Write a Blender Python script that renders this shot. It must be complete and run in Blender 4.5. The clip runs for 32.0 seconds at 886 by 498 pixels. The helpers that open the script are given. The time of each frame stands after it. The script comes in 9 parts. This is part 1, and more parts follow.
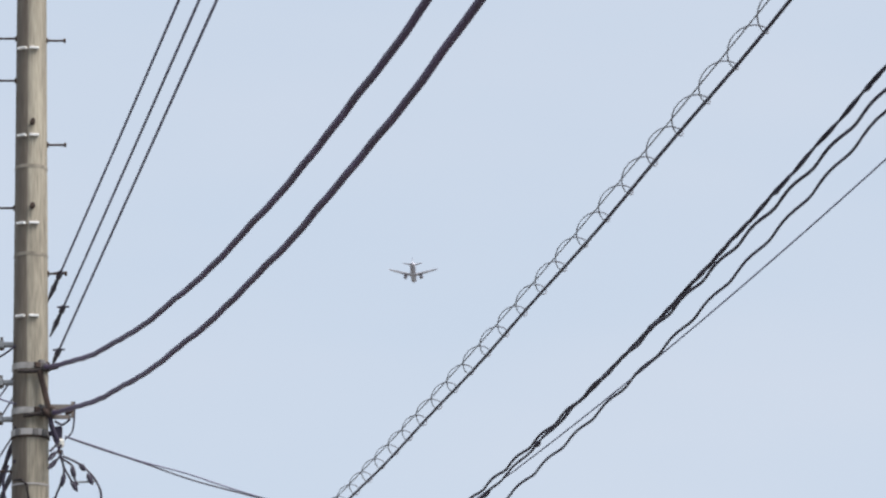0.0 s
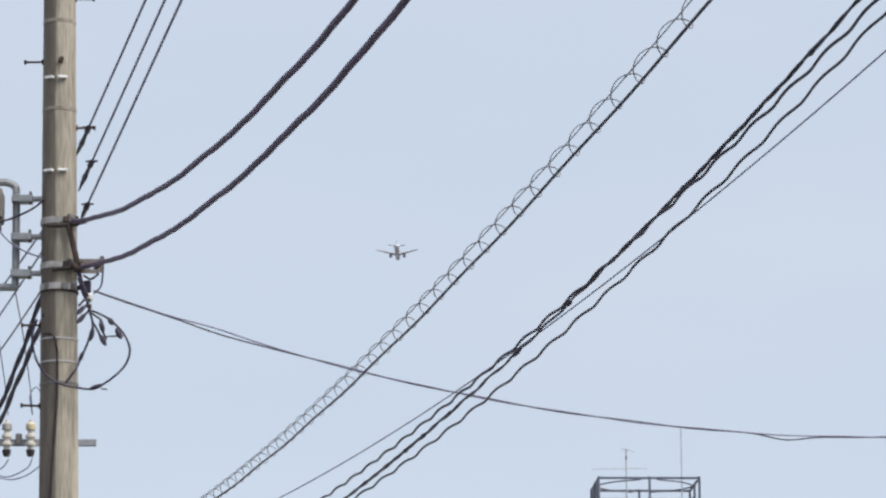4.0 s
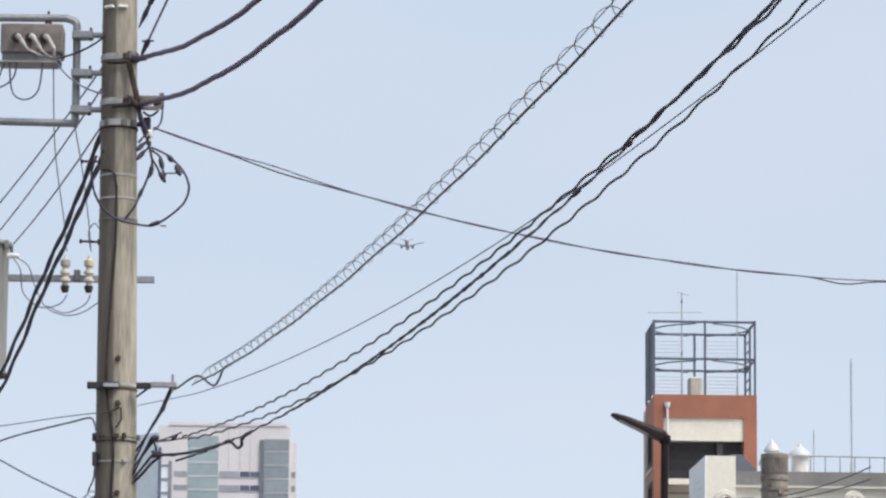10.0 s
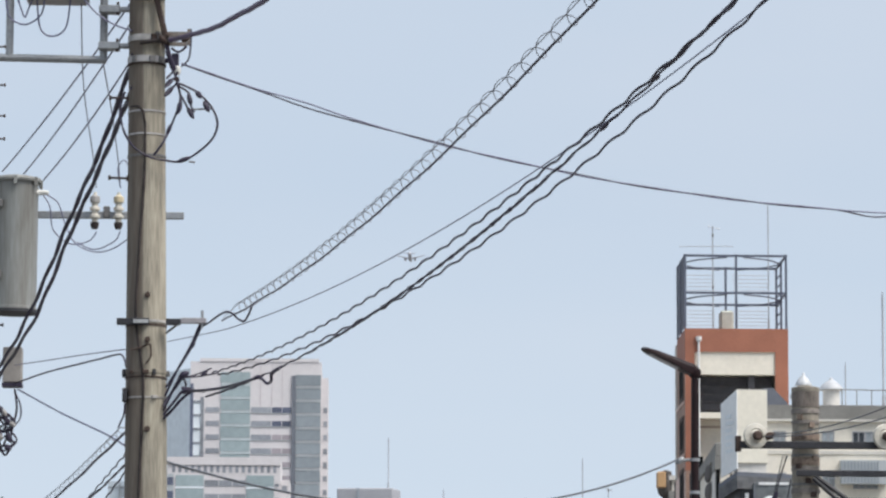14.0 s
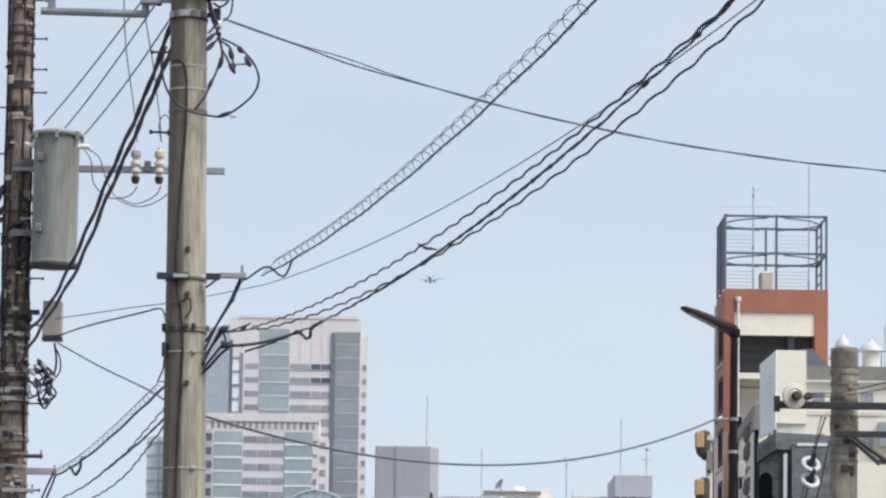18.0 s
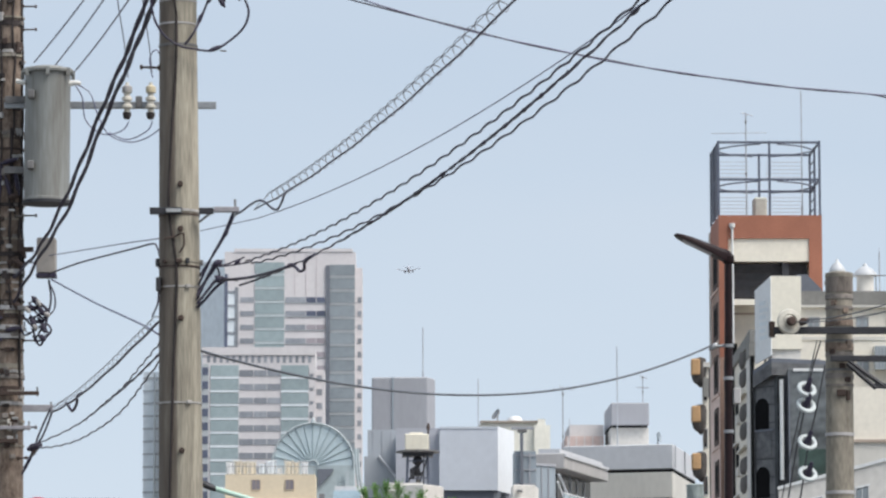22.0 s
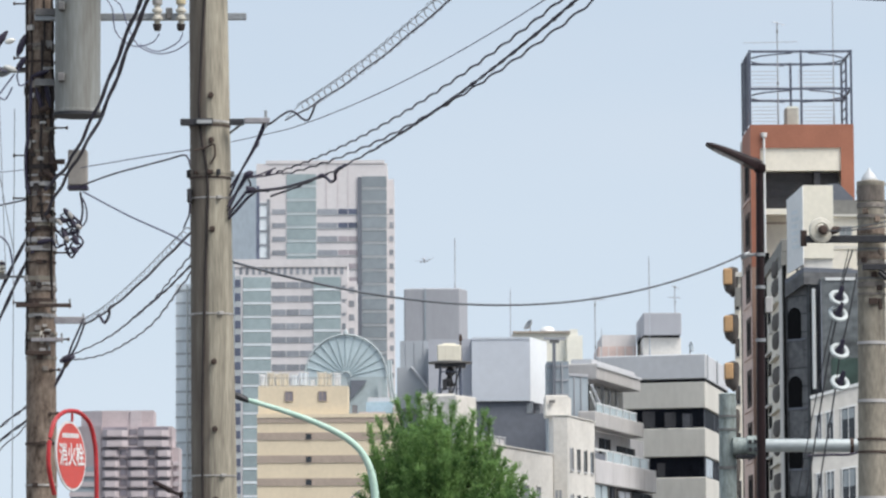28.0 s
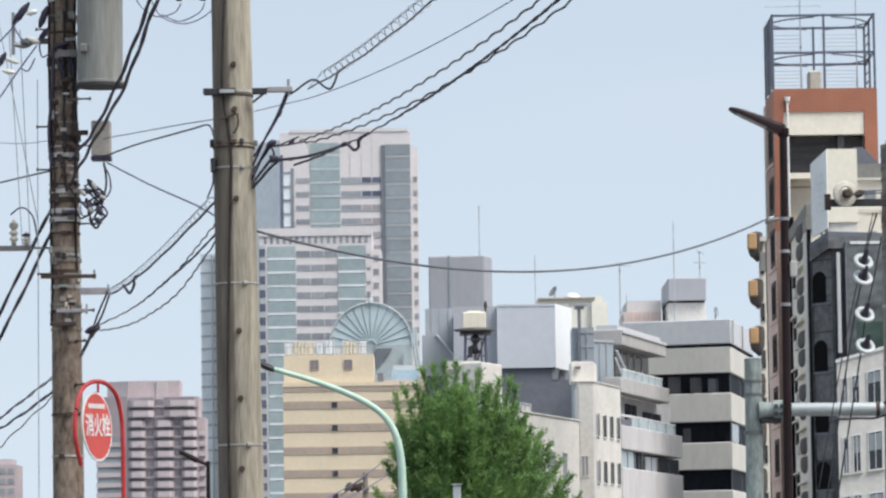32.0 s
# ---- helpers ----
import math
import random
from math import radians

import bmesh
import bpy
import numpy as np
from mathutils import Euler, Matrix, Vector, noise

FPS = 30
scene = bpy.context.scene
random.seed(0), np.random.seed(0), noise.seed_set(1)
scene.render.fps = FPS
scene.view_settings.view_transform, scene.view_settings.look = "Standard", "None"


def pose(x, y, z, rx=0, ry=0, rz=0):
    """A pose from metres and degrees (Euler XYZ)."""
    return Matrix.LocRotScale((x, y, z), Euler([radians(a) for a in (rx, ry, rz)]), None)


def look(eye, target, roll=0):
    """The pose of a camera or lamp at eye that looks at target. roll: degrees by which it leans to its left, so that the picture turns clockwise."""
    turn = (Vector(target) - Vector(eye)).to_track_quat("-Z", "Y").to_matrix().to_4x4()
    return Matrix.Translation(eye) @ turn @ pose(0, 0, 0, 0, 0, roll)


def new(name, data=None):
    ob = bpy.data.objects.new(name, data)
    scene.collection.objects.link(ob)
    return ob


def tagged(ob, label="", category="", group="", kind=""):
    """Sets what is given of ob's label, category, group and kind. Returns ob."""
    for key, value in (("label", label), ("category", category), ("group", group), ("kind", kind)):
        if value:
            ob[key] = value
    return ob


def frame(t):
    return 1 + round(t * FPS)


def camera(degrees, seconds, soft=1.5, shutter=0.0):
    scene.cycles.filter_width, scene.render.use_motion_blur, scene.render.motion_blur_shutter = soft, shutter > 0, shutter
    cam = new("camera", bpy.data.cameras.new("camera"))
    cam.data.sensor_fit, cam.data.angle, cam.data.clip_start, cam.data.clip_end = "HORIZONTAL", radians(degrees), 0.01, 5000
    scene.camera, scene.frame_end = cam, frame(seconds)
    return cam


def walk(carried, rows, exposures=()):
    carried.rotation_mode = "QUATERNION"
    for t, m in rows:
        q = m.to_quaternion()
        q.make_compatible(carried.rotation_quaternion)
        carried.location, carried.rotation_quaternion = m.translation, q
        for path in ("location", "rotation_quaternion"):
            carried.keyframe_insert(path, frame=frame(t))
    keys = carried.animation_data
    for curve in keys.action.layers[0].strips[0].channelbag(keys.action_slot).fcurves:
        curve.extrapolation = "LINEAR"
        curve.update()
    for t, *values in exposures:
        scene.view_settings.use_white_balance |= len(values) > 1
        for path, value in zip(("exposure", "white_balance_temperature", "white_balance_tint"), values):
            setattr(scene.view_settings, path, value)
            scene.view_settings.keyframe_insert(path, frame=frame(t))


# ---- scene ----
# Hand-held camera with a long lens, standing at the kerb: seconds, place, bearing, tilt and lean.
cam = camera(12.781, 32.0, soft=2.4)
PATH = [
    (0, 0.034, 0.001, 1.583, 2.971, 13.826, -0.550),
    (0.5, 0.028, 0.006, 1.581, 2.646, 13.567, -0.673),
    (1, 0.016, 0.003, 1.587, 2.749, 13.474, -0.890),
    (1.5, 0.012, 0.001, 1.593, 2.925, 13.228, -0.774),
    (2, 0.011, 0.000, 1.601, 2.943, 12.800, -0.755),
    (2.5, 0.014, -0.001, 1.603, 2.800, 12.501, -0.658),
    (3, 0.011, 0.002, 1.604, 2.584, 12.346, -0.530),
    (3.5, 0.012, -0.000, 1.619, 2.564, 11.982, -0.501),
    (4, -0.006, 0.002, 1.627, 2.600, 11.666, -0.286),
    (4.5, -0.006, -0.002, 1.638, 2.534, 11.341, -0.151),
    (6.5, -0.016, -0.002, 1.622, 2.190, 10.986, 0.559),
    (7, -0.028, -0.004, 1.627, 2.190, 11.027, 0.855),
    (7.5, -0.025, -0.001, 1.626, 2.243, 11.267, 0.819),
    (8, -0.027, -0.003, 1.623, 2.321, 11.146, 0.674),
    (8.5, -0.023, -0.001, 1.615, 2.292, 10.802, 0.595),
    (9, -0.024, 0.001, 1.608, 2.209, 10.260, 0.608),
    (9.5, -0.026, -0.002, 1.605, 2.038, 9.546, 0.625),
    (10, -0.024, -0.008, 1.610, 1.766, 9.374, 0.468),
    (10.5, -0.015, 0.005, 1.612, 1.525, 9.361, 0.155),
    (11, -0.014, 0.009, 1.601, 1.554, 9.067, 0.012),
    (11.5, -0.017, 0.000, 1.612, 1.593, 9.045, 0.164),
    (12, -0.025, -0.006, 1.605, 1.391, 9.050, 0.306),
    (12.5, -0.026, -0.009, 1.603, 1.262, 8.651, 0.462),
    (13, -0.016, -0.001, 1.608, 1.344, 8.165, 0.410),
    (13.5, -0.010, 0.006, 1.611, 1.379, 8.431, 0.192),
    (15.5, 0.003, 0.004, 1.601, 0.985, 8.433, 0.749),
    (16, -0.000, -0.001, 1.598, 1.079, 8.151, 0.612),
    (16.5, 0.008, -0.000, 1.596, 1.102, 7.757, 0.365),
    (17, 0.006, 0.007, 1.598, 0.842, 7.656, 0.572),
    (17.5, -0.001, 0.006, 1.598, 0.695, 7.802, 0.759),
    (18, -0.005, -0.001, 1.596, 0.736, 7.821, 0.829),
    (18.5, -0.002, 0.008, 1.596, 0.787, 7.635, 0.971),
    (19, -0.001, -0.000, 1.597, 0.849, 7.288, 0.970),
    (19.5, 0.000, -0.000, 1.591, 0.817, 7.047, 0.817),
    (20, -0.003, 0.007, 1.594, 0.793, 6.944, 0.690),
    (20.5, 0.001, 0.004, 1.595, 0.748, 6.903, 0.398),
    (21, 0.003, 0.002, 1.592, 0.802, 6.825, 0.003),
    (21.5, 0.006, -0.009, 1.594, 0.912, 6.748, -0.062),
    (22, 0.001, 0.001, 1.594, 0.833, 6.823, -0.060),
    (22.5, 0.004, 0.004, 1.595, 0.773, 7.061, -0.152),
    (23, 0.008, -0.002, 1.592, 1.049, 7.150, -0.316),
    (23.5, 0.008, -0.002, 1.596, 0.981, 7.019, -0.361),
    (24, 0.011, -0.008, 1.595, 0.908, 6.726, -0.516),
    (24.5, 0.013, 0.004, 1.593, 0.866, 6.416, -0.523),
    (25, 0.009, 0.003, 1.589, 0.654, 6.085, -0.309),
    (25.5, 0.008, -0.004, 1.587, 0.574, 5.993, -0.217),
    (27.5, 0.007, -0.004, 1.586, 0.362, 5.569, -0.216),
    (28, 0.007, -0.001, 1.584, 0.366, 5.537, -0.289),
    (28.5, 0.005, -0.008, 1.586, 0.228, 5.409, -0.335),
    (29, 0.010, -0.005, 1.586, 0.036, 5.213, -0.551),
    (29.5, 0.010, -0.006, 1.583, -0.097, 5.083, -0.641),
    (30, 0.017, 0.010, 1.582, -0.003, 5.110, -0.681),
    (30.5, 0.014, 0.006, 1.585, -0.072, 5.143, -0.549),
    (31, 0.011, -0.006, 1.588, -0.064, 5.172, -0.508),
    (31.5, 0.013, -0.002, 1.583, 0.024, 5.102, -0.687),
    (32, 0.008, 0.000, 1.582, 0.009, 5.070, -0.805),
]
walk(cam, [(t, pose(x, y, z, 90 + tilt, 0, -turn) @ pose(0, 0, 0, 0, 0, lean))
           for t, x, y, z, turn, tilt, lean in PATH],
     exposures=[(0, -0.02, 6460, 13), (2, -0.01, 6460, 13), (3, -0.04, 6460, 13), (8, -0.04, 6440, 13.5), (9, 0.02, 6440, 13.5), (10, 0.02, 6420, 13.5), (12, -0.08, 6380, 11.5),
                (13, -0.08, 6380, 11.5), (16, -0.04, 6380, 11.5), (17, 0.0, 6400, 11.5), (19, 0.01, 6400, 11.5), (20, -0.07, 6380, 11), (25, -0.08, 6370, 11), (28, -0.02, 6400, 10.5), (32, -0.01, 6400, 10.5)])


# ---- light: a bright, thinly overcast day with the sun high on the right ----
SUN_EL, SUN_AZ = radians(56), radians(124)
world = bpy.data.worlds.new("sky")
scene.world = world
world.use_nodes = True
wn, wl = world.node_tree.nodes, world.node_tree.links
sky = wn.new("ShaderNodeTexSky")
sky.sky_type, sky.sun_disc, sky.sun_elevation, sky.sun_rotation = "NISHITA", False, SUN_EL, SUN_AZ
bg = wn["Background"]
veil = wn.new("ShaderNodeMix")
veil.data_type = "RGBA"
veil.inputs[0].default_value = 0.86
tc = wn.new("ShaderNodeTexCoord")
mp = wn.new("ShaderNodeMapping")
mp.inputs["Scale"].default_value = (2.2, 2.2, 7.0)
cloud = wn.new("ShaderNodeTexNoise")
cloud.inputs["Scale"].default_value, cloud.inputs["Detail"].default_value = 2.4, 3.0
ramp = wn.new("ShaderNodeValToRGB")
ramp.color_ramp.elements[0].position, ramp.color_ramp.elements[1].position = 0.32, 0.72
ramp.color_ramp.elements[0].color = (0.64, 0.755, 0.88, 1)
ramp.color_ramp.elements[1].color = (0.70, 0.787, 0.888, 1)
gain = wn.new("ShaderNodeMix")
gain.data_type, gain.blend_type = "RGBA", "MULTIPLY"
gain.inputs[0].default_value = 1.0
gain.inputs[7].default_value = (0.085, 0.085, 0.085, 1)
wl.new(tc.outputs["Generated"], mp.inputs["Vector"])
wl.new(mp.outputs[0], cloud.inputs["Vector"])
wl.new(cloud.outputs["Fac"], ramp.inputs[0])
wl.new(sky.outputs[0], gain.inputs[6])
wl.new(gain.outputs[2], veil.inputs[6])
wl.new(ramp.outputs[0], veil.inputs[7])
split, low, pale = wn.new("ShaderNodeSeparateXYZ"), wn.new("ShaderNodeMapRange"), wn.new("ShaderNodeMix")
pale.data_type = "RGBA"
low.inputs[1].default_value, low.inputs[2].default_value, low.inputs[3].default_value, low.inputs[4].default_value = 0.0, 0.16, 0.78, 0.0
pale.inputs[7].default_value = (0.742, 0.843, 0.932, 1)
wl.new(tc.outputs["Generated"], split.inputs[0])
wl.new(split.outputs[2], low.inputs[0])
wl.new(low.outputs[0], pale.inputs[0])
wl.new(veil.outputs[2], pale.inputs[6])
wl.new(pale.outputs[2], bg.inputs["Color"])
bg.inputs["Strength"].default_value = 1.0
sun = new("sun", bpy.data.lights.new("sun", "SUN"))
sun.data.energy, sun.data.angle, sun.data.color = 5.0, radians(38), (1.0, 0.95, 0.875)
sun_way = Vector((math.sin(SUN_AZ) * math.cos(SUN_EL), math.cos(SUN_AZ) * math.cos(SUN_EL), math.sin(SUN_EL)))
sun.matrix_world = look(sun_way * 200, (0, 0, 0))
scene.view_settings.exposure = 0.0


# ---- materials ----
def mat(name, base, rough=0.7, metal=0.0, spread=0.18, grain=18.0, stain=1.2, bump=0.15, stretch=(1, 1, 1), tint=None, piece=0.0, spec=0.5):
    """A surface with grain and stains at two scales; tint: the colour of the stains; piece: shade from piece to piece."""
    m = bpy.data.materials.new(name)
    m.use_nodes = True
    n, l = m.node_tree.nodes, m.node_tree.links
    b = n["Principled BSDF"]
    b.inputs["Roughness"].default_value, b.inputs["Metallic"].default_value = rough, metal
    b.inputs["Specular IOR Level"].default_value = spec
    co = n.new("ShaderNodeTexCoord")
    ma = n.new("ShaderNodeMapping")
    ma.inputs["Scale"].default_value = stretch
    l.new(co.outputs["Object"], ma.inputs["Vector"])
    fine, wide = n.new("ShaderNodeTexNoise"), n.new("ShaderNodeTexNoise")
    fine.inputs["Scale"].default_value, fine.inputs["Detail"].default_value = grain, 4.0
    wide.inputs["Scale"].default_value, wide.inputs["Detail"].default_value = stain, 5.0
    l.new(ma.outputs[0], fine.inputs["Vector"])
    l.new(ma.outputs[0], wide.inputs["Vector"])
    dark = tint or tuple(c * (1 - 1.6 * spread) for c in base)
    light = tuple(min(1, c * (1 + 0.6 * spread)) for c in base)
    r = n.new("ShaderNodeValToRGB")
    r.color_ramp.elements[0].position, r.color_ramp.elements[1].position = 0.34, 0.66
    r.color_ramp.elements[0].color, r.color_ramp.elements[1].color = (*dark, 1), (*light, 1)
    add = n.new("ShaderNodeMath")
    add.operation = "MULTIPLY_ADD"
    add.inputs[1].default_value = 0.45
    l.new(fine.outputs["Fac"], add.inputs[0])
    half = n.new("ShaderNodeMath")
    half.operation = "MULTIPLY"
    half.inputs[1].default_value = 0.55
    l.new(wide.outputs["Fac"], half.inputs[0])
    l.new(half.outputs[0], add.inputs[2])
    l.new(add.outputs[0], r.inputs[0])
    out = r.outputs[0]
    if piece:
        info, hsv, sh = n.new("ShaderNodeObjectInfo"), n.new("ShaderNodeHueSaturation"), n.new("ShaderNodeMapRange")
        sh.inputs[3].default_value, sh.inputs[4].default_value = 1 - piece, 1 + piece
        l.new(info.outputs["Random"], sh.inputs[0])
        l.new(sh.outputs[0], hsv.inputs["Value"])
        l.new(out, hsv.inputs["Color"])
        out = hsv.outputs[0]
    l.new(out, b.inputs["Base Color"])
    if bump:
        bu = n.new("ShaderNodeBump")
        bu.inputs["Strength"].default_value, bu.inputs["Distance"].default_value = bump, 0.02
        l.new(fine.outputs["Fac"], bu.inputs["Height"])
        l.new(bu.outputs[0], b.inputs["Normal"])
    return m


def streaked(m, colour, lean, edge, height):
    """Adds a ragged darker streak down one side of a pole, left of a line that leans with it, below a height."""
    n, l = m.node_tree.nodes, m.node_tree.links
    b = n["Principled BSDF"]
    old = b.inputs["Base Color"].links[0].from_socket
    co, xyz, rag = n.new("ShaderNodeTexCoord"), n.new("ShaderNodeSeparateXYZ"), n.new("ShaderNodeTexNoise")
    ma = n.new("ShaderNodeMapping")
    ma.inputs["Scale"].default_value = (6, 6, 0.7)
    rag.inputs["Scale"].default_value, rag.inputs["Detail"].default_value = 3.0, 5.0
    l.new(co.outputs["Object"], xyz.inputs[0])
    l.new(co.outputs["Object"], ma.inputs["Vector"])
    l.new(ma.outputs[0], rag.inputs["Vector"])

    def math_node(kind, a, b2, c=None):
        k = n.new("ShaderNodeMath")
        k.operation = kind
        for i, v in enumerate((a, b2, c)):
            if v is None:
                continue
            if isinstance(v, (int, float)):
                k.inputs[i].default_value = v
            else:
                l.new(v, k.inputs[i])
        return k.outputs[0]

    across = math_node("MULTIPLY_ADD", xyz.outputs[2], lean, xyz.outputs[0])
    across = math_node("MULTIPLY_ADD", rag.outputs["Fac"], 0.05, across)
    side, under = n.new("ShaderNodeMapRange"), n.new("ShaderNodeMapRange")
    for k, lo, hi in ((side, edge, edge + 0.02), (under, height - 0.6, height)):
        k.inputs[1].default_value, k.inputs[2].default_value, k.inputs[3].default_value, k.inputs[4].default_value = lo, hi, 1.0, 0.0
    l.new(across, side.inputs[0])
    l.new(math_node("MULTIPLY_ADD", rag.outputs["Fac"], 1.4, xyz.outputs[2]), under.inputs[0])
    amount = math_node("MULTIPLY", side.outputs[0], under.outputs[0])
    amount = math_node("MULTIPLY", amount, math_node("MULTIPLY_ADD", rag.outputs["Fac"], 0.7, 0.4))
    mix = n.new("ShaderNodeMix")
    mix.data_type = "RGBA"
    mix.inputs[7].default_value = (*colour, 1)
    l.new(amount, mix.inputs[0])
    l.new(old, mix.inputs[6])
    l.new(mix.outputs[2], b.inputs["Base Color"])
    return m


CONCRETE = mat("weathered_concrete", (0.368, 0.337, 0.268), 0.92, spread=0.3, grain=22, stain=3.0, stretch=(3.6, 3.6, 0.28), tint=(0.168, 0.147, 0.117), bump=0.25)
CONCRETE_DARK = mat("old_brown_concrete", (0.245, 0.190, 0.150), 0.94, spread=0.4, grain=13, stain=3.2, stretch=(2, 2, 1.0), tint=(0.07, 0.048, 0.036), bump=0.4)
# darker brown left of the near pole's middle, along its whole height
streaked(CONCRETE, (0.10, 0.078, 0.064), 0.01256, -0.006, 16.0)
ARMGREY = mat("dull_lilac_grey_steel", (0.31, 0.295, 0.31), 0.55, 0.1, spread=0.2, grain=20, stain=4, bump=0.05)
TAPE = mat("dark_wrapped_tape", (0.038, 0.029, 0.028), 0.85, spread=0.35, grain=20, stain=5, bump=0.3)
RODPALE = mat("pale_weathered_aluminium", (0.40, 0.42, 0.455), 0.5, 0.2, spread=0.1, grain=20, stain=3, bump=0.0)
NAVYGLASS = mat("navy_window_glass", (0.105, 0.12, 0.175), 0.35, spread=0.15, grain=0.8, stain=0.1, bump=0.0, piece=0.15)
ARCHTEAL = mat("muted_teal_arch_steel", (0.36, 0.44, 0.47), 0.5, spread=0.08, grain=2, stain=0.3, bump=0.0)
TANKGREY = mat("grey_green_tank_sheet", (0.50, 0.51, 0.455), 0.6, spread=0.1, grain=3, stain=0.8, bump=0.03)
DULLCREAM = mat("sun_bleached_beige_sheet", (0.72, 0.66, 0.55), 0.7, spread=0.1, grain=2, stain=0.4, bump=0.0)
CONCRETE_GREY = mat("grey_concrete", (0.305, 0.275, 0.225), 0.9, spread=0.25, grain=9, stain=2.4, stretch=(2, 2, 0.7), tint=(0.155, 0.137, 0.11), bump=0.25)
GALV = mat("galvanised_steel", (0.33, 0.34, 0.35), 0.5, 0.55, spread=0.2, grain=30, stain=4)
GALV_DULL = mat("dull_grey_steel", (0.185, 0.18, 0.178), 0.65, 0.2, spread=0.2, grain=22, stain=3)
STAINLESS = mat("stainless_band", (0.55, 0.54, 0.52), 0.35, 0.7, spread=0.15, grain=30, stain=6)
RUST = mat("rusted_iron", (0.072, 0.049, 0.041), 0.9, 0.2, spread=0.4, grain=26, stain=4, tint=(0.05, 0.035, 0.03))
DARKSTEEL = mat("dark_painted_steel", (0.036, 0.036, 0.042), 0.6, 0.2, spread=0.25, grain=20, stain=3, bump=0.05)
PALEWIRE = mat("pale_grey_spiral_wire", (0.20, 0.20, 0.225), 0.5, 0.2, spread=0.2, grain=40, stain=3, bump=0.0)
RUBBER = mat("black_cable_sheath", (0.028, 0.021, 0.046), 0.62, spread=0.3, grain=40, stain=3, bump=0.05)
SHEATH = mat("faded_violet_black_sheath", (0.082, 0.048, 0.112), 0.6, spread=0.3, grain=30, stain=2, bump=0.05)
SPANWIRE = mat("dull_span_wire", (0.105, 0.112, 0.128), 0.5, 0.1, spread=0.2, grain=40, stain=3, bump=0.0)
GREYWIRE = mat("grey_wire", (0.115, 0.118, 0.20), 0.5, 0.1, spread=0.2, grain=40, stain=3, bump=0.0)
AGEDPORCELAIN = mat("aged_cream_porcelain", (0.55, 0.52, 0.45), 0.35, spread=0.2, grain=20, stain=6, bump=0.0)
RINGWHITE = mat("white_plastic_guard", (0.47, 0.51, 0.515), 0.4, spread=0.1, grain=14, stain=4, bump=0.0)
DULLPORCELAIN = mat("weathered_grey_porcelain", (0.42, 0.40, 0.38), 0.45, spread=0.3, grain=20, stain=8, bump=0.0)
BOXBROWN = mat("weathered_brown_grey_box", (0.21, 0.185, 0.165), 0.7, spread=0.3, grain=12, stain=3, bump=0.1)
PORCELAIN = mat("white_porcelain", (0.78, 0.77, 0.72), 0.22, spread=0.12, grain=20, stain=6, bump=0.0)
CREAMCAP = mat("cream_porcelain", (0.60, 0.51, 0.34), 0.3, spread=0.15, grain=20, stain=6, bump=0.0)
TANK = mat("grey_green_tank_paint", (0.24, 0.25, 0.24), 0.55, spread=0.2, grain=12, stain=2.4, stretch=(4, 4, 0.35), bump=0.05, tint=(0.165, 0.158, 0.142))
SLEEVEBROWN = mat("sooty_brown_grey_sleeve", (0.185, 0.158, 0.138), 0.9, spread=0.35, grain=12, stain=3, bump=0.2, stretch=(3, 3, 0.6))
BOXGREY = mat("beige_grey_cabinet_paint", (0.285, 0.26, 0.235), 0.55, spread=0.14, grain=14, stain=2.5, bump=0.05)
BROWNPOLE = mat("dark_brown_lamp_paint", (0.020, 0.010, 0.011), 0.45, spread=0.3, grain=14, stain=2, bump=0.05, spec=0.2)
LAMPGLASS = mat("frosted_lamp_cover", (0.30, 0.29, 0.31), 0.3, spread=0.05, grain=10, stain=3, bump=0.0)
GREENPOLE = mat("pale_green_lamp_paint", (0.43, 0.56, 0.48), 0.5, spread=0.15, grain=14, stain=3, bump=0.05, tint=(0.33, 0.49, 0.41))
SILVER = mat("silver_paint", (0.45, 0.49, 0.50), 0.45, 0.2, spread=0.12, grain=12, stain=2, bump=0.05)
REDPAINT = mat("red_sign_paint", (0.52, 0.03, 0.035), 0.45, spread=0.12, grain=14, stain=3, bump=0.03)
WHITEPAINT = mat("white_sign_paint", (0.78, 0.78, 0.77), 0.45, spread=0.08, grain=14, stain=4, bump=0.0)
SIGNRED = mat("orange_red_sign_face", (0.62, 0.065, 0.045), 0.4, spread=0.1, grain=10, stain=4, bump=0.0)
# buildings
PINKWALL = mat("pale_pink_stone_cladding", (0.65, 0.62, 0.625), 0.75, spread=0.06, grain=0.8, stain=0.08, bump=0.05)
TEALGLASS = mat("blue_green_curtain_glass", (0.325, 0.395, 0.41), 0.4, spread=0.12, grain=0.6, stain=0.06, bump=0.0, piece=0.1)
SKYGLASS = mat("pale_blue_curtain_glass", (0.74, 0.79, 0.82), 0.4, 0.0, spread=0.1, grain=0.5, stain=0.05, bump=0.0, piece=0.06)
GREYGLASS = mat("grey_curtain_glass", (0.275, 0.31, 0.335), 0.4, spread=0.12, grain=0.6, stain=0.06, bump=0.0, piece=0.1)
BALCONYGLASS = mat("shaded_balcony_glass", (0.25, 0.225, 0.255), 0.4, spread=0.15, grain=0.8, stain=0.1, bump=0.0, piece=0.2)
DARKGLASS = mat("dark_grey_window_glass", (0.285, 0.30, 0.33), 0.35, spread=0.15, grain=0.8, stain=0.1, bump=0.0, piece=0.16)
BANDTEAL = mat("pale_teal_spandrel_glass", (0.54, 0.60, 0.615), 0.45, spread=0.08, grain=1, stain=0.2, bump=0.0)
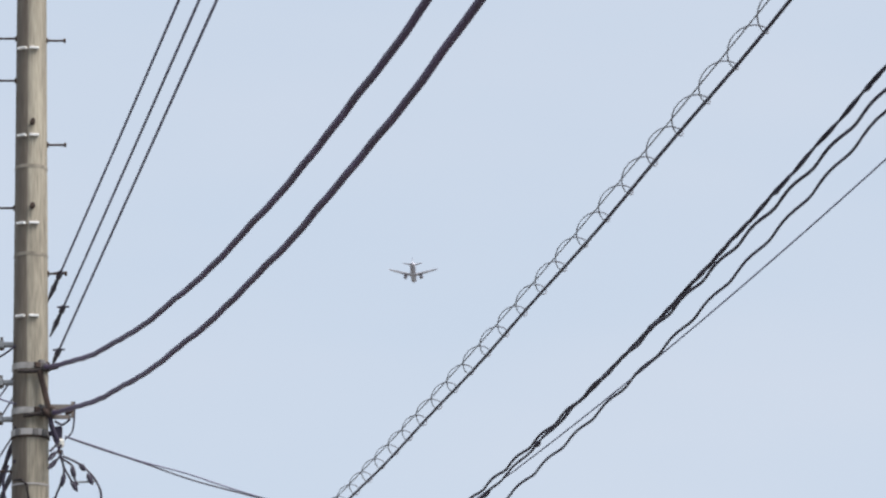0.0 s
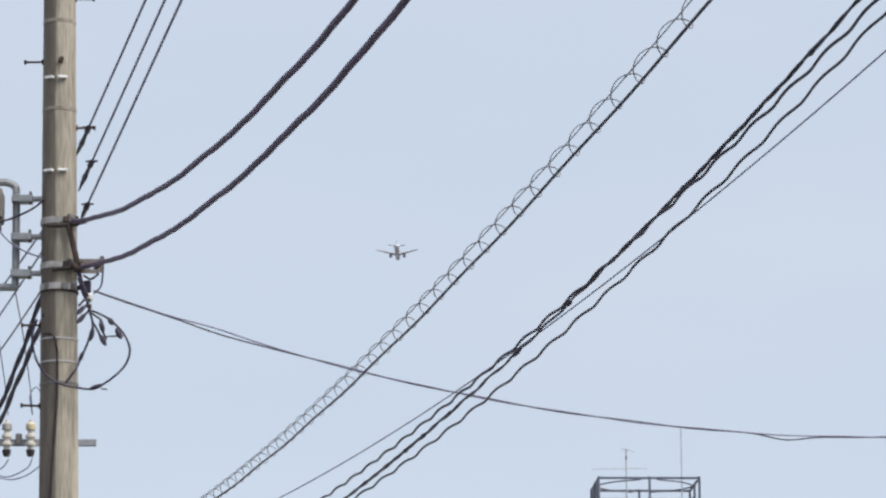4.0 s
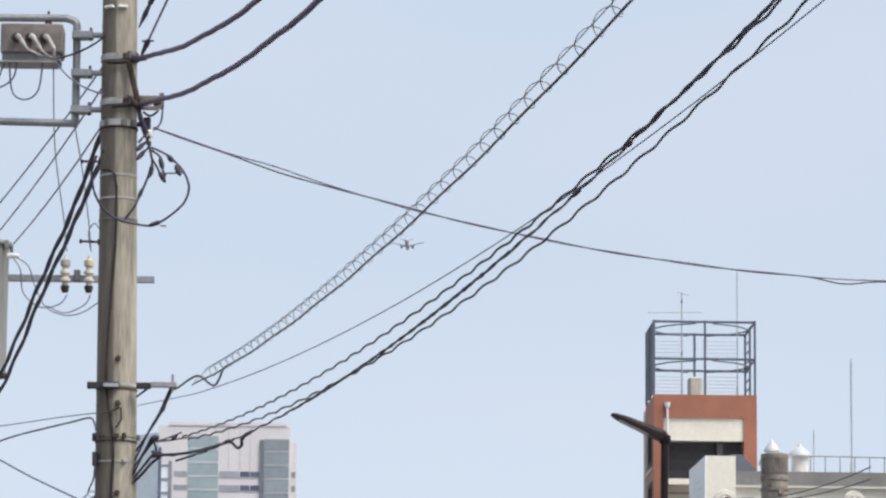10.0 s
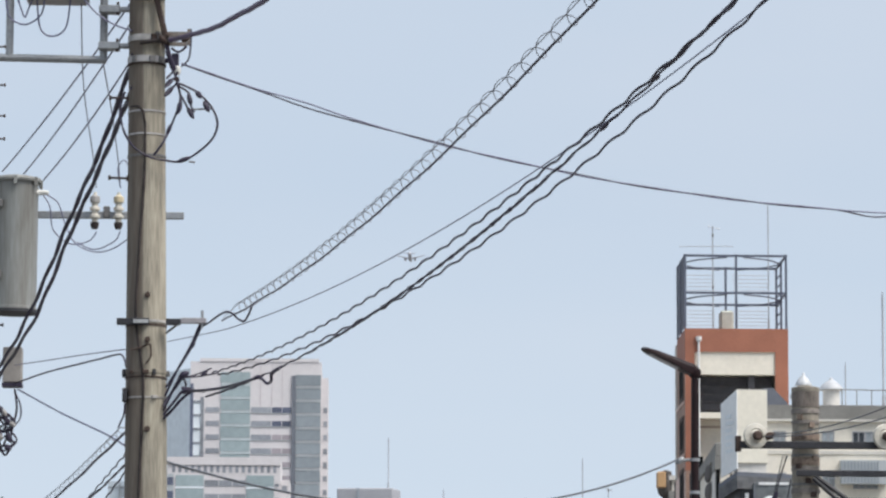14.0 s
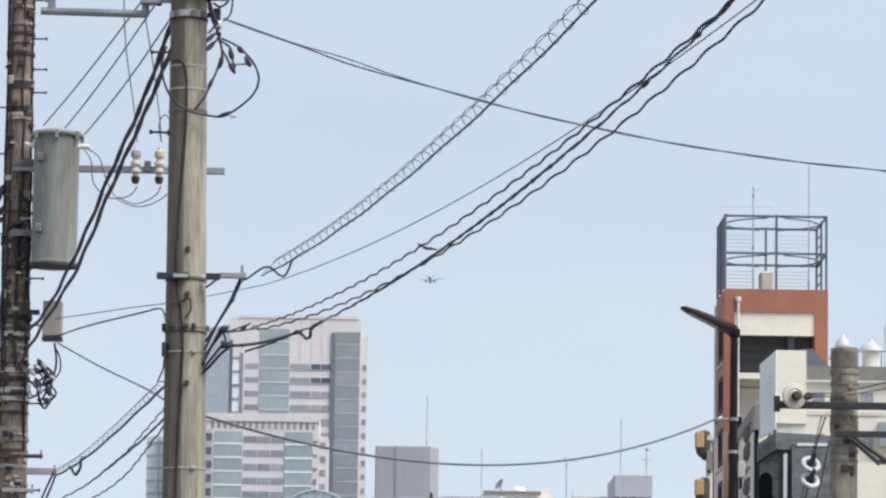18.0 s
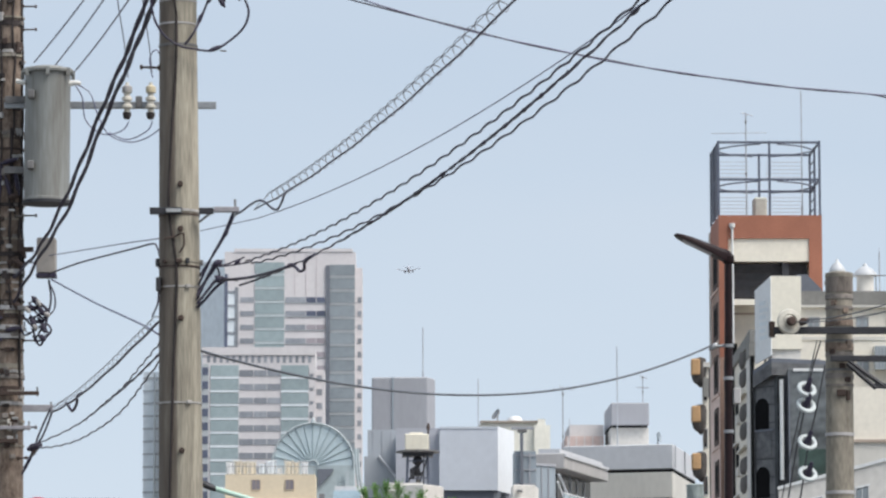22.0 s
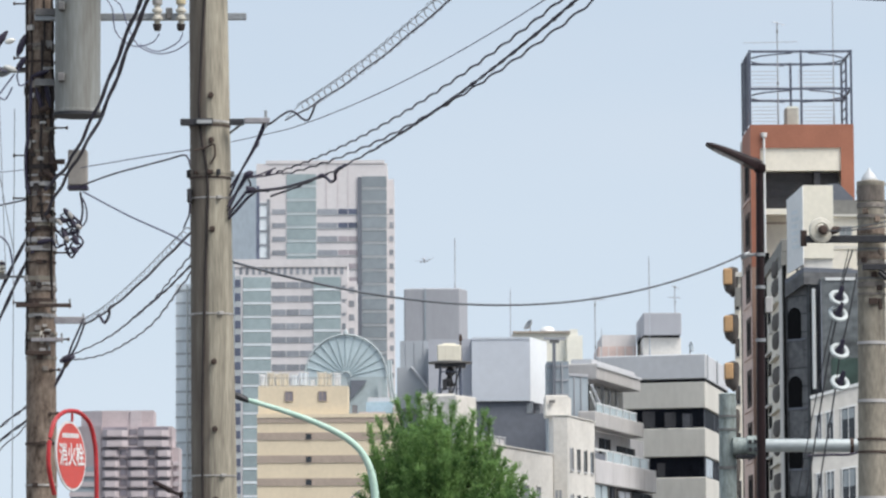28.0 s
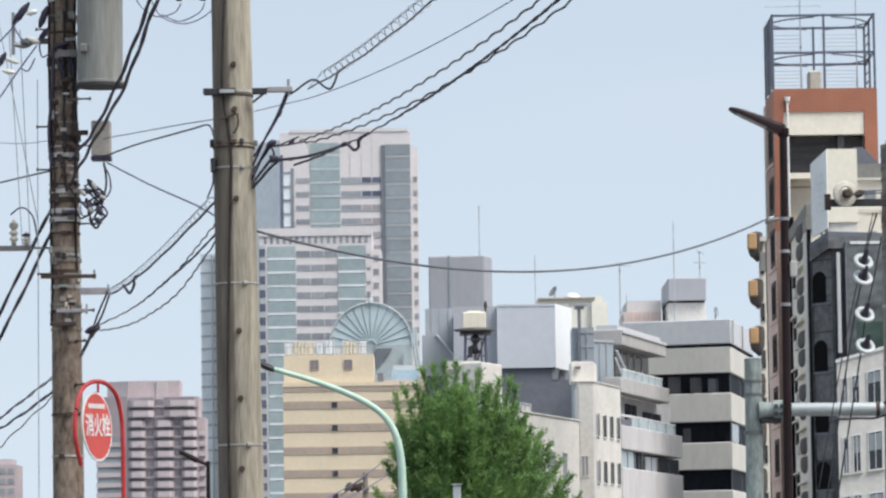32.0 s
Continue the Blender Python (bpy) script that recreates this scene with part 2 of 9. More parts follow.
MAUVEGLASS = mat("dull_mauve_window_glass", (0.375, 0.335, 0.36), 0.4, spread=0.15, grain=0.8, stain=0.1, bump=0.0, piece=0.12)
PALEBAND = mat("pale_spandrel_metal", (0.43, 0.455, 0.47), 0.5, spread=0.06, grain=1, stain=0.2, bump=0.0)
MAUVE = mat("mauve_brown_tile_wall", (0.47, 0.40, 0.41), 0.8, spread=0.08, grain=1.5, stain=0.15, bump=0.05)
MAUVELIGHT = mat("pale_mauve_balcony_wall", (0.50, 0.445, 0.46), 0.8, spread=0.08, grain=1.5, stain=0.2, bump=0.05)
BEIGE = mat("yellow_beige_tile_wall", (0.70, 0.595, 0.44), 0.75, spread=0.06, grain=2, stain=0.2, bump=0.05)
BROWNBAND = mat("brown_grey_tile_band", (0.40, 0.325, 0.27), 0.75, spread=0.1, grain=2, stain=0.3, bump=0.05)
ARCHGREY = mat("grey_green_roof_sheet", (0.41, 0.475, 0.49), 0.5, spread=0.1, grain=1, stain=0.15, bump=0.0)
GABLEGLASS = mat("grey_teal_gable_glass", (0.50, 0.59, 0.625), 0.4, spread=0.08, grain=1, stain=0.15, bump=0.0)
ARCHRIB = mat("pale_green_grey_arch_steel", (0.43, 0.48, 0.50), 0.5, spread=0.08, grain=2, stain=0.3, bump=0.0)
BLOCKGREY = mat("grey_metal_panel", (0.355, 0.36, 0.39), 0.6, spread=0.06, grain=1.2, stain=0.12, bump=0.0, stretch=(1, 1, 0.3))
BOXBLUE = mat("pale_blue_grey_panel", (0.55, 0.58, 0.635), 0.55, spread=0.05, grain=1.5, stain=0.15, bump=0.0)
BAYLILAC = mat("dull_lilac_panel", (0.43, 0.44, 0.485), 0.55, spread=0.06, grain=1.5, stain=0.15, bump=0.0)
BOXWHITE = mat("white_panel_edge", (0.74, 0.755, 0.77), 0.55, spread=0.05, grain=1.5, stain=0.2, bump=0.0)
SLATE = mat("slate_grey_wall", (0.155, 0.168, 0.20), 0.7, spread=0.12, grain=2, stain=0.3, bump=0.05)
SHEETPALE = mat("pale_blue_grey_sheet", (0.385, 0.41, 0.44), 0.55, spread=0.06, grain=1.5, stain=0.2, bump=0.0, stretch=(1, 1, 0.3))
STEELBLUE = mat("blue_grey_sheet", (0.30, 0.345, 0.385), 0.5, spread=0.1, grain=1.5, stain=0.2, bump=0.0, stretch=(1, 1, 0.3))
OFFWHITE = mat("off_white_render", (0.67, 0.645, 0.605), 0.85, spread=0.11, grain=3, stain=0.35, bump=0.08)
GREIGE = mat("grey_beige_concrete_band", (0.575, 0.555, 0.51), 0.85, spread=0.08, grain=2.5, stain=0.3, bump=0.06, stretch=(1, 1, 0.4))
BALCGREY = mat("warm_grey_balcony_concrete", (0.44, 0.425, 0.42), 0.85, spread=0.1, grain=2.5, stain=0.35, bump=0.06, stretch=(1, 1, 0.4))
BALCPALE = mat("pale_lilac_concrete", (0.56, 0.545, 0.555), 0.85, spread=0.1, grain=2.5, stain=0.5, bump=0.06, stretch=(1, 1, 0.4))
RAILGLASS = mat("pale_teal_rail_glass", (0.36, 0.425, 0.44), 0.2, spread=0.1, grain=1.5, stain=0.3, bump=0.0)
SALMON = mat("salmon_pink_render", (0.62, 0.485, 0.44), 0.85, spread=0.1, grain=3, stain=0.5, bump=0.05)
PALEPINK = mat("pale_warm_grey_render", (0.62, 0.59, 0.58), 0.85, spread=0.06, grain=3, stain=0.4, bump=0.05)
RIBBON = mat("black_ribbon_window_glass", (0.012, 0.014, 0.02), 0.5, spread=0.3, grain=1.5, stain=0.3, bump=0.0, spec=0.03)
BLINDGREY = mat("drawn_grey_blind", (0.032, 0.033, 0.04), 0.6, spread=0.2, grain=4, stain=1.0, bump=0.05)
BLINDPALE = mat("pale_blind", (0.055, 0.06, 0.075), 0.6, spread=0.2, grain=4, stain=1.0, bump=0.05)
LIGHTGREY = mat("light_grey_parapet", (0.54, 0.55, 0.575), 0.75, spread=0.06, grain=2, stain=0.25, bump=0.05)
REDTILE = mat("terracotta_tile", (0.33, 0.128, 0.078), 0.7, spread=0.14, grain=9, stain=0.6, bump=0.08)
CREAMWALL = mat("cream_render", (0.735, 0.69, 0.60), 0.85, spread=0.07, grain=4, stain=0.45, bump=0.06)
OCHRE = mat("ochre_balcony_paint", (0.47, 0.29, 0.145), 0.75, spread=0.12, grain=4, stain=0.7, bump=0.05)
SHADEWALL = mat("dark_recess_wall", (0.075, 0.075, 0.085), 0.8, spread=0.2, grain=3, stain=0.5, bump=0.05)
GREYROOF = mat("dark_grey_roof_render", (0.23, 0.225, 0.21), 0.85, spread=0.12, grain=3, stain=0.5, bump=0.05)
VOID = mat("unlit_opening", (0.008, 0.008, 0.009), 0.9, spread=0.2, grain=4, stain=1, bump=0.0, spec=0.1)
TANTILE = mat("tan_brown_tile", (0.33, 0.215, 0.165), 0.75, spread=0.2, grain=6, stain=0.5, bump=0.08)
PINKTILE = mat("pinkish_tan_tile", (0.66, 0.51, 0.45), 0.8, spread=0.12, grain=6, stain=0.5, bump=0.06)
BALCDARK = mat("dark_brown_grey_render", (0.085, 0.075, 0.07), 0.85, spread=0.3, grain=4, stain=0.8, bump=0.05)
POSTGREY = mat("weathered_green_grey_paint", (0.30, 0.345, 0.335), 0.65, spread=0.3, grain=9, stain=2, bump=0.1, stretch=(3, 3, 1), tint=(0.14, 0.16, 0.15))
BLACKSTONE = mat("black_grey_stone_cladding", (0.066, 0.07, 0.075), 0.7, spread=0.45, grain=4, stain=0.8, bump=0.1)
FACESTONE = mat("weathered_grey_stone_courses", (0.145, 0.147, 0.15), 0.75, spread=0.5, grain=3, stain=0.6, bump=0.1, tint=(0.075, 0.075, 0.08))
SIGNPANEL = mat("dark_green_grey_signboard", (0.135, 0.148, 0.155), 0.4, spread=0.45, grain=2.2, stain=0.9, bump=0.0)
CAGE = mat("blue_grey_painted_steel", (0.09, 0.105, 0.15), 0.55, spread=0.15, grain=12, stain=1.5, bump=0.03)
BOARDWHITE = mat("white_billboard_sheet", (0.79, 0.80, 0.80), 0.5, spread=0.05, grain=4, stain=0.5, bump=0.0)
BOARDBLUE = mat("faint_blue_print", (0.73, 0.775, 0.80), 0.5, spread=0.08, grain=4, stain=0.5, bump=0.0)
BOARDCREAM = mat("cream_board_back", (0.74, 0.70, 0.60), 0.6, spread=0.06, grain=4, stain=0.5, bump=0.0)
WINDOWDARK = mat("dark_window_glass", (0.035, 0.04, 0.048), 0.12, spread=0.2, grain=2, stain=0.5, bump=0.0, piece=0.3)
WINDOWPALE = mat("curtained_window_glass", (0.30, 0.33, 0.35), 0.2, spread=0.2, grain=3, stain=0.6, bump=0.0, piece=0.25)
FRAMEGREY = mat("aluminium_frame", (0.36, 0.36, 0.37), 0.5, 0.4, spread=0.1, grain=8, stain=1, bump=0.0)
BLEACHED = mat("bleached_cream_paint", (0.86, 0.83, 0.73), 0.7, spread=0.06, grain=3, stain=0.5, bump=0.0)
VENTWHITE = mat("white_roof_vent", (0.70, 0.71, 0.71), 0.4, spread=0.06, grain=6, stain=1, bump=0.0)
VENTGREY = mat("weathered_white_vent_sheet", (0.50, 0.515, 0.53), 0.45, spread=0.12, grain=6, stain=1, bump=0.03)
CREAMTANK = mat("cream_roof_tank", (0.76, 0.715, 0.60), 0.6, spread=0.08, grain=2, stain=0.3, bump=0.0)
PALEBLUESHEET = mat("faded_blue_roof_sheet", (0.36, 0.50, 0.60), 0.6, spread=0.1, grain=2, stain=0.4, bump=0.0)
GROUND = mat("asphalt_and_plots", (0.14, 0.135, 0.125), 0.9, spread=0.25, grain=0.4, stain=0.03, bump=0.05)
BARK = mat("grey_brown_bark", (0.13, 0.10, 0.075), 0.95, spread=0.3, grain=14, stain=3, stretch=(2, 2, 0.5), bump=0.3)
BIRDDARK = mat("dark_feathers", (0.075, 0.07, 0.08), 0.7, spread=0.2, grain=20, stain=6, bump=0.0)
JETGREY = mat("pale_grey_aircraft_paint", (0.54, 0.54, 0.60), 0.5, spread=0.05, grain=0.8, stain=0.2, bump=0.0)
JETDARK = mat("dark_grey_engine_metal", (0.43, 0.42, 0.48), 0.6, 0.0, spread=0.1, grain=2, stain=0.5, bump=0.0)


def leaf_material():
    m = bpy.data.materials.new("fresh_green_leaves")
    m.use_nodes = True
    n, l = m.node_tree.nodes, m.node_tree.links
    b = n["Principled BSDF"]
    b.inputs["Roughness"].default_value = 0.8
    b.inputs["Specular IOR Level"].default_value = 0.2
    geo, r = n.new("ShaderNodeNewGeometry"), n.new("ShaderNodeValToRGB")
    r.color_ramp.elements[0].color, r.color_ramp.elements[1].color = (0.033, 0.105, 0.046, 1), (0.36, 0.545, 0.195, 1)
    co, clump, blend = n.new("ShaderNodeTexCoord"), n.new("ShaderNodeTexNoise"), n.new("ShaderNodeMath")
    clump.inputs["Scale"].default_value, clump.inputs["Detail"].default_value = 1.5, 2.0
    blend.operation, blend.inputs[1].default_value = "MULTIPLY_ADD", 0.55
    shift = n.new("ShaderNodeMapRange")
    shift.inputs[1].default_value, shift.inputs[2].default_value, shift.inputs[3].default_value, shift.inputs[4].default_value = 0.3, 0.7, 0.0, 0.5
    l.new(co.outputs["Object"], clump.inputs["Vector"])
    l.new(clump.outputs["Fac"], shift.inputs[0])
    l.new(geo.outputs["Random Per Island"], blend.inputs[0])
    l.new(shift.outputs[0], blend.inputs[2])
    l.new(blend.outputs[0], r.inputs[0])
    l.new(r.outputs[0], b.inputs["Base Color"])
    tr, mix = n.new("ShaderNodeBsdfTranslucent"), n.new("ShaderNodeMixShader")
    l.new(r.outputs[0], tr.inputs["Color"])
    mix.inputs[0].default_value = 0.56
    l.new(b.outputs[0], mix.inputs[1])
    l.new(tr.outputs[0], mix.inputs[2])
    l.new(mix.outputs[0], n["Material Output"].inputs["Surface"])
    return m


LEAF = leaf_material()

# ---- building blocks ----
EYE_Z = 1.6
BASE = {}


def spot(sx, sz, d):
    """A place d metres up the street, by its slopes sideways and upwards (in thousandths) from the eye point."""
    return Vector((sx * d / 1000, d, EYE_Z + sz * d / 1000))


def thing(name, base, label, category, group="", kind=""):
    ob = new(name)
    ob.location = base
    BASE[ob.name] = Vector(base)
    return tagged(ob, label, category, group, kind)


def base_of(ob):
    while ob.parent:
        ob = ob.parent
    return BASE.get(ob.name, Vector((0, 0, 0)))


def part(name, bm, material, parent=None, label="", smooth=True):
    """Links a bmesh, in world metres, as one mesh under a thing or under a part."""
    shift = base_of(parent) if parent else Vector((0, 0, 0))
    if bm.verts:
        bmesh.ops.translate(bm, verts=bm.verts, vec=-shift)
    bmesh.ops.recalc_face_normals(bm, faces=bm.faces)
    me = bpy.data.meshes.new(name)
    bm.to_mesh(me)
    bm.free()
    me.materials.append(material)
    if smooth:
        for p in me.polygons:
            p.use_smooth = True
        me.set_sharp_from_angle(angle=radians(35))
    ob = new(name, me)
    if parent:
        ob.parent = parent
    if label:
        ob["label"] = label
    return ob


def single(name, bm, material, label, category, group="", kind="", smooth=True):
    """A thing of one mesh, with its origin at its lowest middle."""
    co = [v.co for v in bm.verts]
    lo = [min(c[i] for c in co) for i in range(3)]
    hi = [max(c[i] for c in co) for i in range(3)]
    base = Vector(((lo[0] + hi[0]) / 2, (lo[1] + hi[1]) / 2, lo[2]))
    bmesh.ops.translate(bm, verts=bm.verts, vec=-base)
    ob = part(name, bm, material, None, "", smooth)
    ob.location = base
    BASE[ob.name] = base
    return tagged(ob, label, category, group, kind)


def box(bm, x0, x1, y0, y1, z0, z1, bevel=0.0):
    g = bmesh.ops.create_cube(bm, size=1.0, matrix=Matrix.Translation(((x0 + x1) / 2, (y0 + y1) / 2, (z0 + z1) / 2)) @ Matrix.Diagonal((abs(x1 - x0), abs(y1 - y0), abs(z1 - z0), 1)))
    if bevel:
        edges = list({e for v in g["verts"] for e in v.link_edges})
        bmesh.ops.bevel(bm, geom=edges, offset=bevel, segments=1, affect="EDGES", profile=0.5)
    return bm


def boxes(*rows, bevel=0.0):
    bm = bmesh.new()
    for r in rows:
        box(bm, *r, bevel=bevel)
    return bm


def prism(plan, z0, z1, bevel=0.0):
    """A block over a plan of (x, y) corners."""
    bm = bmesh.new()
    low = [bm.verts.new((x, y, z0)) for x, y in plan]
    top = [bm.verts.new((x, y, z1)) for x, y in plan]
    n = len(plan)
    bm.faces.new(low[::-1])
    bm.faces.new(top)
    for i in range(n):
        bm.faces.new((low[i], low[(i + 1) % n], top[(i + 1) % n], top[i]))
    if bevel:
        bmesh.ops.bevel(bm, geom=list(bm.edges), offset=bevel, segments=1, affect="EDGES", profile=0.5)
    return bm


def tube(bm, pts, r, sides=8, r2=None):
    """Sweeps a round section along a line of places; r2: the radius at its end."""
    pts = [Vector(p) for p in pts]
    rings, up = [], Vector((0, 0, 1))
    for i, p in enumerate(pts):
        d = (pts[min(i + 1, len(pts) - 1)] - pts[max(i - 1, 0)]).normalized()
        ref = up if abs(d.z) < 0.95 else Vector((0, 1, 0))
        a = d.cross(ref).normalized()
        b = a.cross(d)
        k = r if r2 is None else r + (r2 - r) * i / (len(pts) - 1)
        rings.append([bm.verts.new(p + (a * math.cos(t) + b * math.sin(t)) * k) for t in (2 * math.pi * j / sides for j in range(sides))])
    for q, s in zip(rings, rings[1:]):
        for j in range(sides):
            bm.faces.new((q[j], q[(j + 1) % sides], s[(j + 1) % sides], s[j]))
    bm.faces.new(rings[0][::-1])
    bm.faces.new(rings[-1])
    return bm


def lathe(bm, x, y, profile, sides=20, axis=None):
    """Turns a profile of (radius, height) round an upright line, or about axis through its point."""
    rings = []
    for r, z in profile:
        rings.append([bm.verts.new((x + r * math.cos(2 * math.pi * j / sides), y + r * math.sin(2 * math.pi * j / sides), z)) for j in range(sides)])
    for q, s in zip(rings, rings[1:]):
        for j in range(sides):
            bm.faces.new((q[j], q[(j + 1) % sides], s[(j + 1) % sides], s[j]))
    bm.faces.new(rings[0][::-1])
    bm.faces.new(rings[-1])
    if axis is not None:
        bmesh.ops.transform(bm, matrix=axis, verts=bm.verts)
    return bm


def smooth_line(pts, n=10):
    """A soft curve through the places given."""
    pts = [Vector(p) for p in pts]
    out = []
    for i in range(len(pts) - 1):
        p0, p1, p2, p3 = pts[max(i - 1, 0)], pts[i], pts[i + 1], pts[min(i + 2, len(pts) - 1)]
        for k in range(n):
            t = k / n
            out.append(0.5 * (2 * p1 + (p2 - p0) * t + (2 * p0 - 5 * p1 + 4 * p2 - p3) * t * t + (3 * p1 - p0 - 3 * p2 + p3) * t ** 3))
    return out + [pts[-1]]


def hang(a, b, sag, n=60):
    a, b = Vector(a), Vector(b)
    return [a.lerp(b, i / n) - Vector((0, 0, 4 * sag * (i / n) * (1 - i / n))) for i in range(n + 1)]


def wavy(line, r, pitch, phase=0.0):
    """A line that winds loosely round another."""
    out, s = [], 0.0
    for i, p in enumerate(line):
        d = (line[min(i + 1, len(line) - 1)] - line[max(i - 1, 0)]).normalized()
        a = d.cross(Vector((0, 0, 1))).normalized()
        b = a.cross(d)
        if i:
            s += (p - line[i - 1]).length
        t = 2 * math.pi * s / pitch + phase
        out.append(p + (a * math.cos(t) + b * math.sin(t)) * r)
    return out


def resample(line, step):
    out, carry = [line[0]], 0.0
    for p, q in zip(line, line[1:]):
        d = (q - p).length
        k = step - carry
        while k <= d:
            out.append(p.lerp(q, k / d))
            k += step
        carry = (carry + d) % step
    return out


def cable(name, line, r, material, label, group="overhead cables", sides=6, category="cable"):
    return single(name, tube(bmesh.new(), line, r, sides), material, label, category, group)


# ---- ground ----
g = bmesh.new()
bmesh.ops.create_grid(g, x_segments=24, y_segments=24, size=4800)
ground = single("ground", g, GROUND, "flat grey town ground of asphalt and plots", "ground", kind="structure")


# ---- buildings, far ones first ----
class Plan:
    """Reads sideways and upward slopes as metres at one distance."""

    def __init__(self, d):
        self.d, self.k = d, d / 1000

    def x(self, s):
        return s * self.k

    def z(self, s):
        return EYE_Z + s * self.k


def slab(name, parent, material, x0, x1, y0, y1, z0, z1, label="", bevel=0.0):
    return part(name, boxes((x0, x1, y0, y1, z0, z1), bevel=bevel), material, parent, label, smooth=False)


def window(parent, x0, x1, y, z0, z1, glass=None, frame=None, t=0.07, cross=1, name="window"):
    """A framed window on a wall that faces the street; its pane lies back in the frame."""
    rows = [(x0, x1, y - 0.06, y + 0.05, z0, z0 + t), (x0, x1, y - 0.06, y + 0.05, z1 - t, z1),
            (x0, x0 + t, y - 0.06, y + 0.05, z0 + t, z1 - t), (x1 - t, x1, y - 0.06, y + 0.05, z0 + t, z1 - t)]
    for i in range(1, cross + 1):
        c = x0 + (x1 - x0) * i / (cross + 1)
        rows.append((c - t / 2, c + t / 2, y - 0.05, y + 0.04, z0 + t, z1 - t))
    w = part(name, boxes(*rows), frame or FRAMEGREY, parent, smooth=False)
    part("pane", boxes((x0 + t, x1 - t, y - 0.012, y + 0.03, z0 + t, z1 - t)), glass or WINDOWDARK, w, smooth=False)
    return w


def side_window(parent, x, y0, y1, z0, z1, glass=None, frame=None, t=0.07, face=-1):
    """The same on a wall that runs along the street; face: -1 looks to smaller x."""
    a, b = (x - 0.06, x + 0.05) if face < 0 else (x - 0.05, x + 0.06)
    w = part("window", boxes((a, b, y0, y1, z0, z0 + t), (a, b, y0, y1, z1 - t, z1), (a, b, y0, y0 + t, z0 + t, z1 - t), (a, b, y1 - t, y1, z0 + t, z1 - t)), frame or FRAMEGREY, parent, smooth=False)
    part("pane", boxes((x - 0.03, x + 0.03, y0 + t, y1 - t, z0 + t, z1 - t)), glass or WINDOWDARK, w, smooth=False)
    return w


def rod(name, x, y, z0, z1, r, material=None, label="thin lightning rod on a flat roof", group="roof rods"):
    bm = lathe(bmesh.new(), x, y, [(r * 1.6, z0), (r * 1.6, z0 + (z1 - z0) * 0.12), (r, z0 + (z1 - z0) * 0.14), (r, z1 - 0.4), (r * 0.4, z1)], 8)
    return single(name, bm, material or RODPALE, label, "lightning rod", group)


def aerial(x, y, z0, h, w, turn=0.0, label="grey television aerial on a roof", at=0.62, shift=0.0):
    a = thing("tv_aerial", (x, y, z0), label, "aerial", "roof aerials")
    part("mast", lathe(bmesh.new(), x, y, [(0.045, z0), (0.045, z0 + h)], 6), RODPALE, a)
    m = Matrix.Translation((x, y, z0)) @ pose(0, 0, 0, 0, 0, turn)
    bm = tube(bmesh.new(), [m @ Vector((shift - w / 2, 0, h * at)), m @ Vector((shift + w / 2, 0, h * at + 0.06))], 0.024, 6)
    part("boom", bm, RODPALE, a)
    for i in range(6):
        c = shift - w / 2 + w * i / 5
        part("element", tube(bmesh.new(), [m @ Vector((c, -0.26, h * at)), m @ Vector((c, 0.26, h * at))], 0.012, 5), RODPALE, a)
    bm = tube(bmesh.new(), [m @ Vector((-0.32, 0, h)), m @ Vector((0.5, 0, h - 0.22))], 0.026, 6)
    part("upper_boom", bm, RODPALE, a)
    for i in range(3):
        c = -0.25 + 0.3 * i
        part("element", tube(bmesh.new(), [m @ Vector((c, -0.1, h * 0.97)), m @ Vector((c, 0.1, h * 0.98))], 0.018, 5), RODPALE, a)
    for f in (0.44, 0.9):
        part("cable_box", boxes((x - 0.055, x + 0.055, y - 0.055, y + 0.055, z0 + h * f, z0 + h * f + 0.22), bevel=0.015), GALV_DULL, a, smooth=False)
    return a


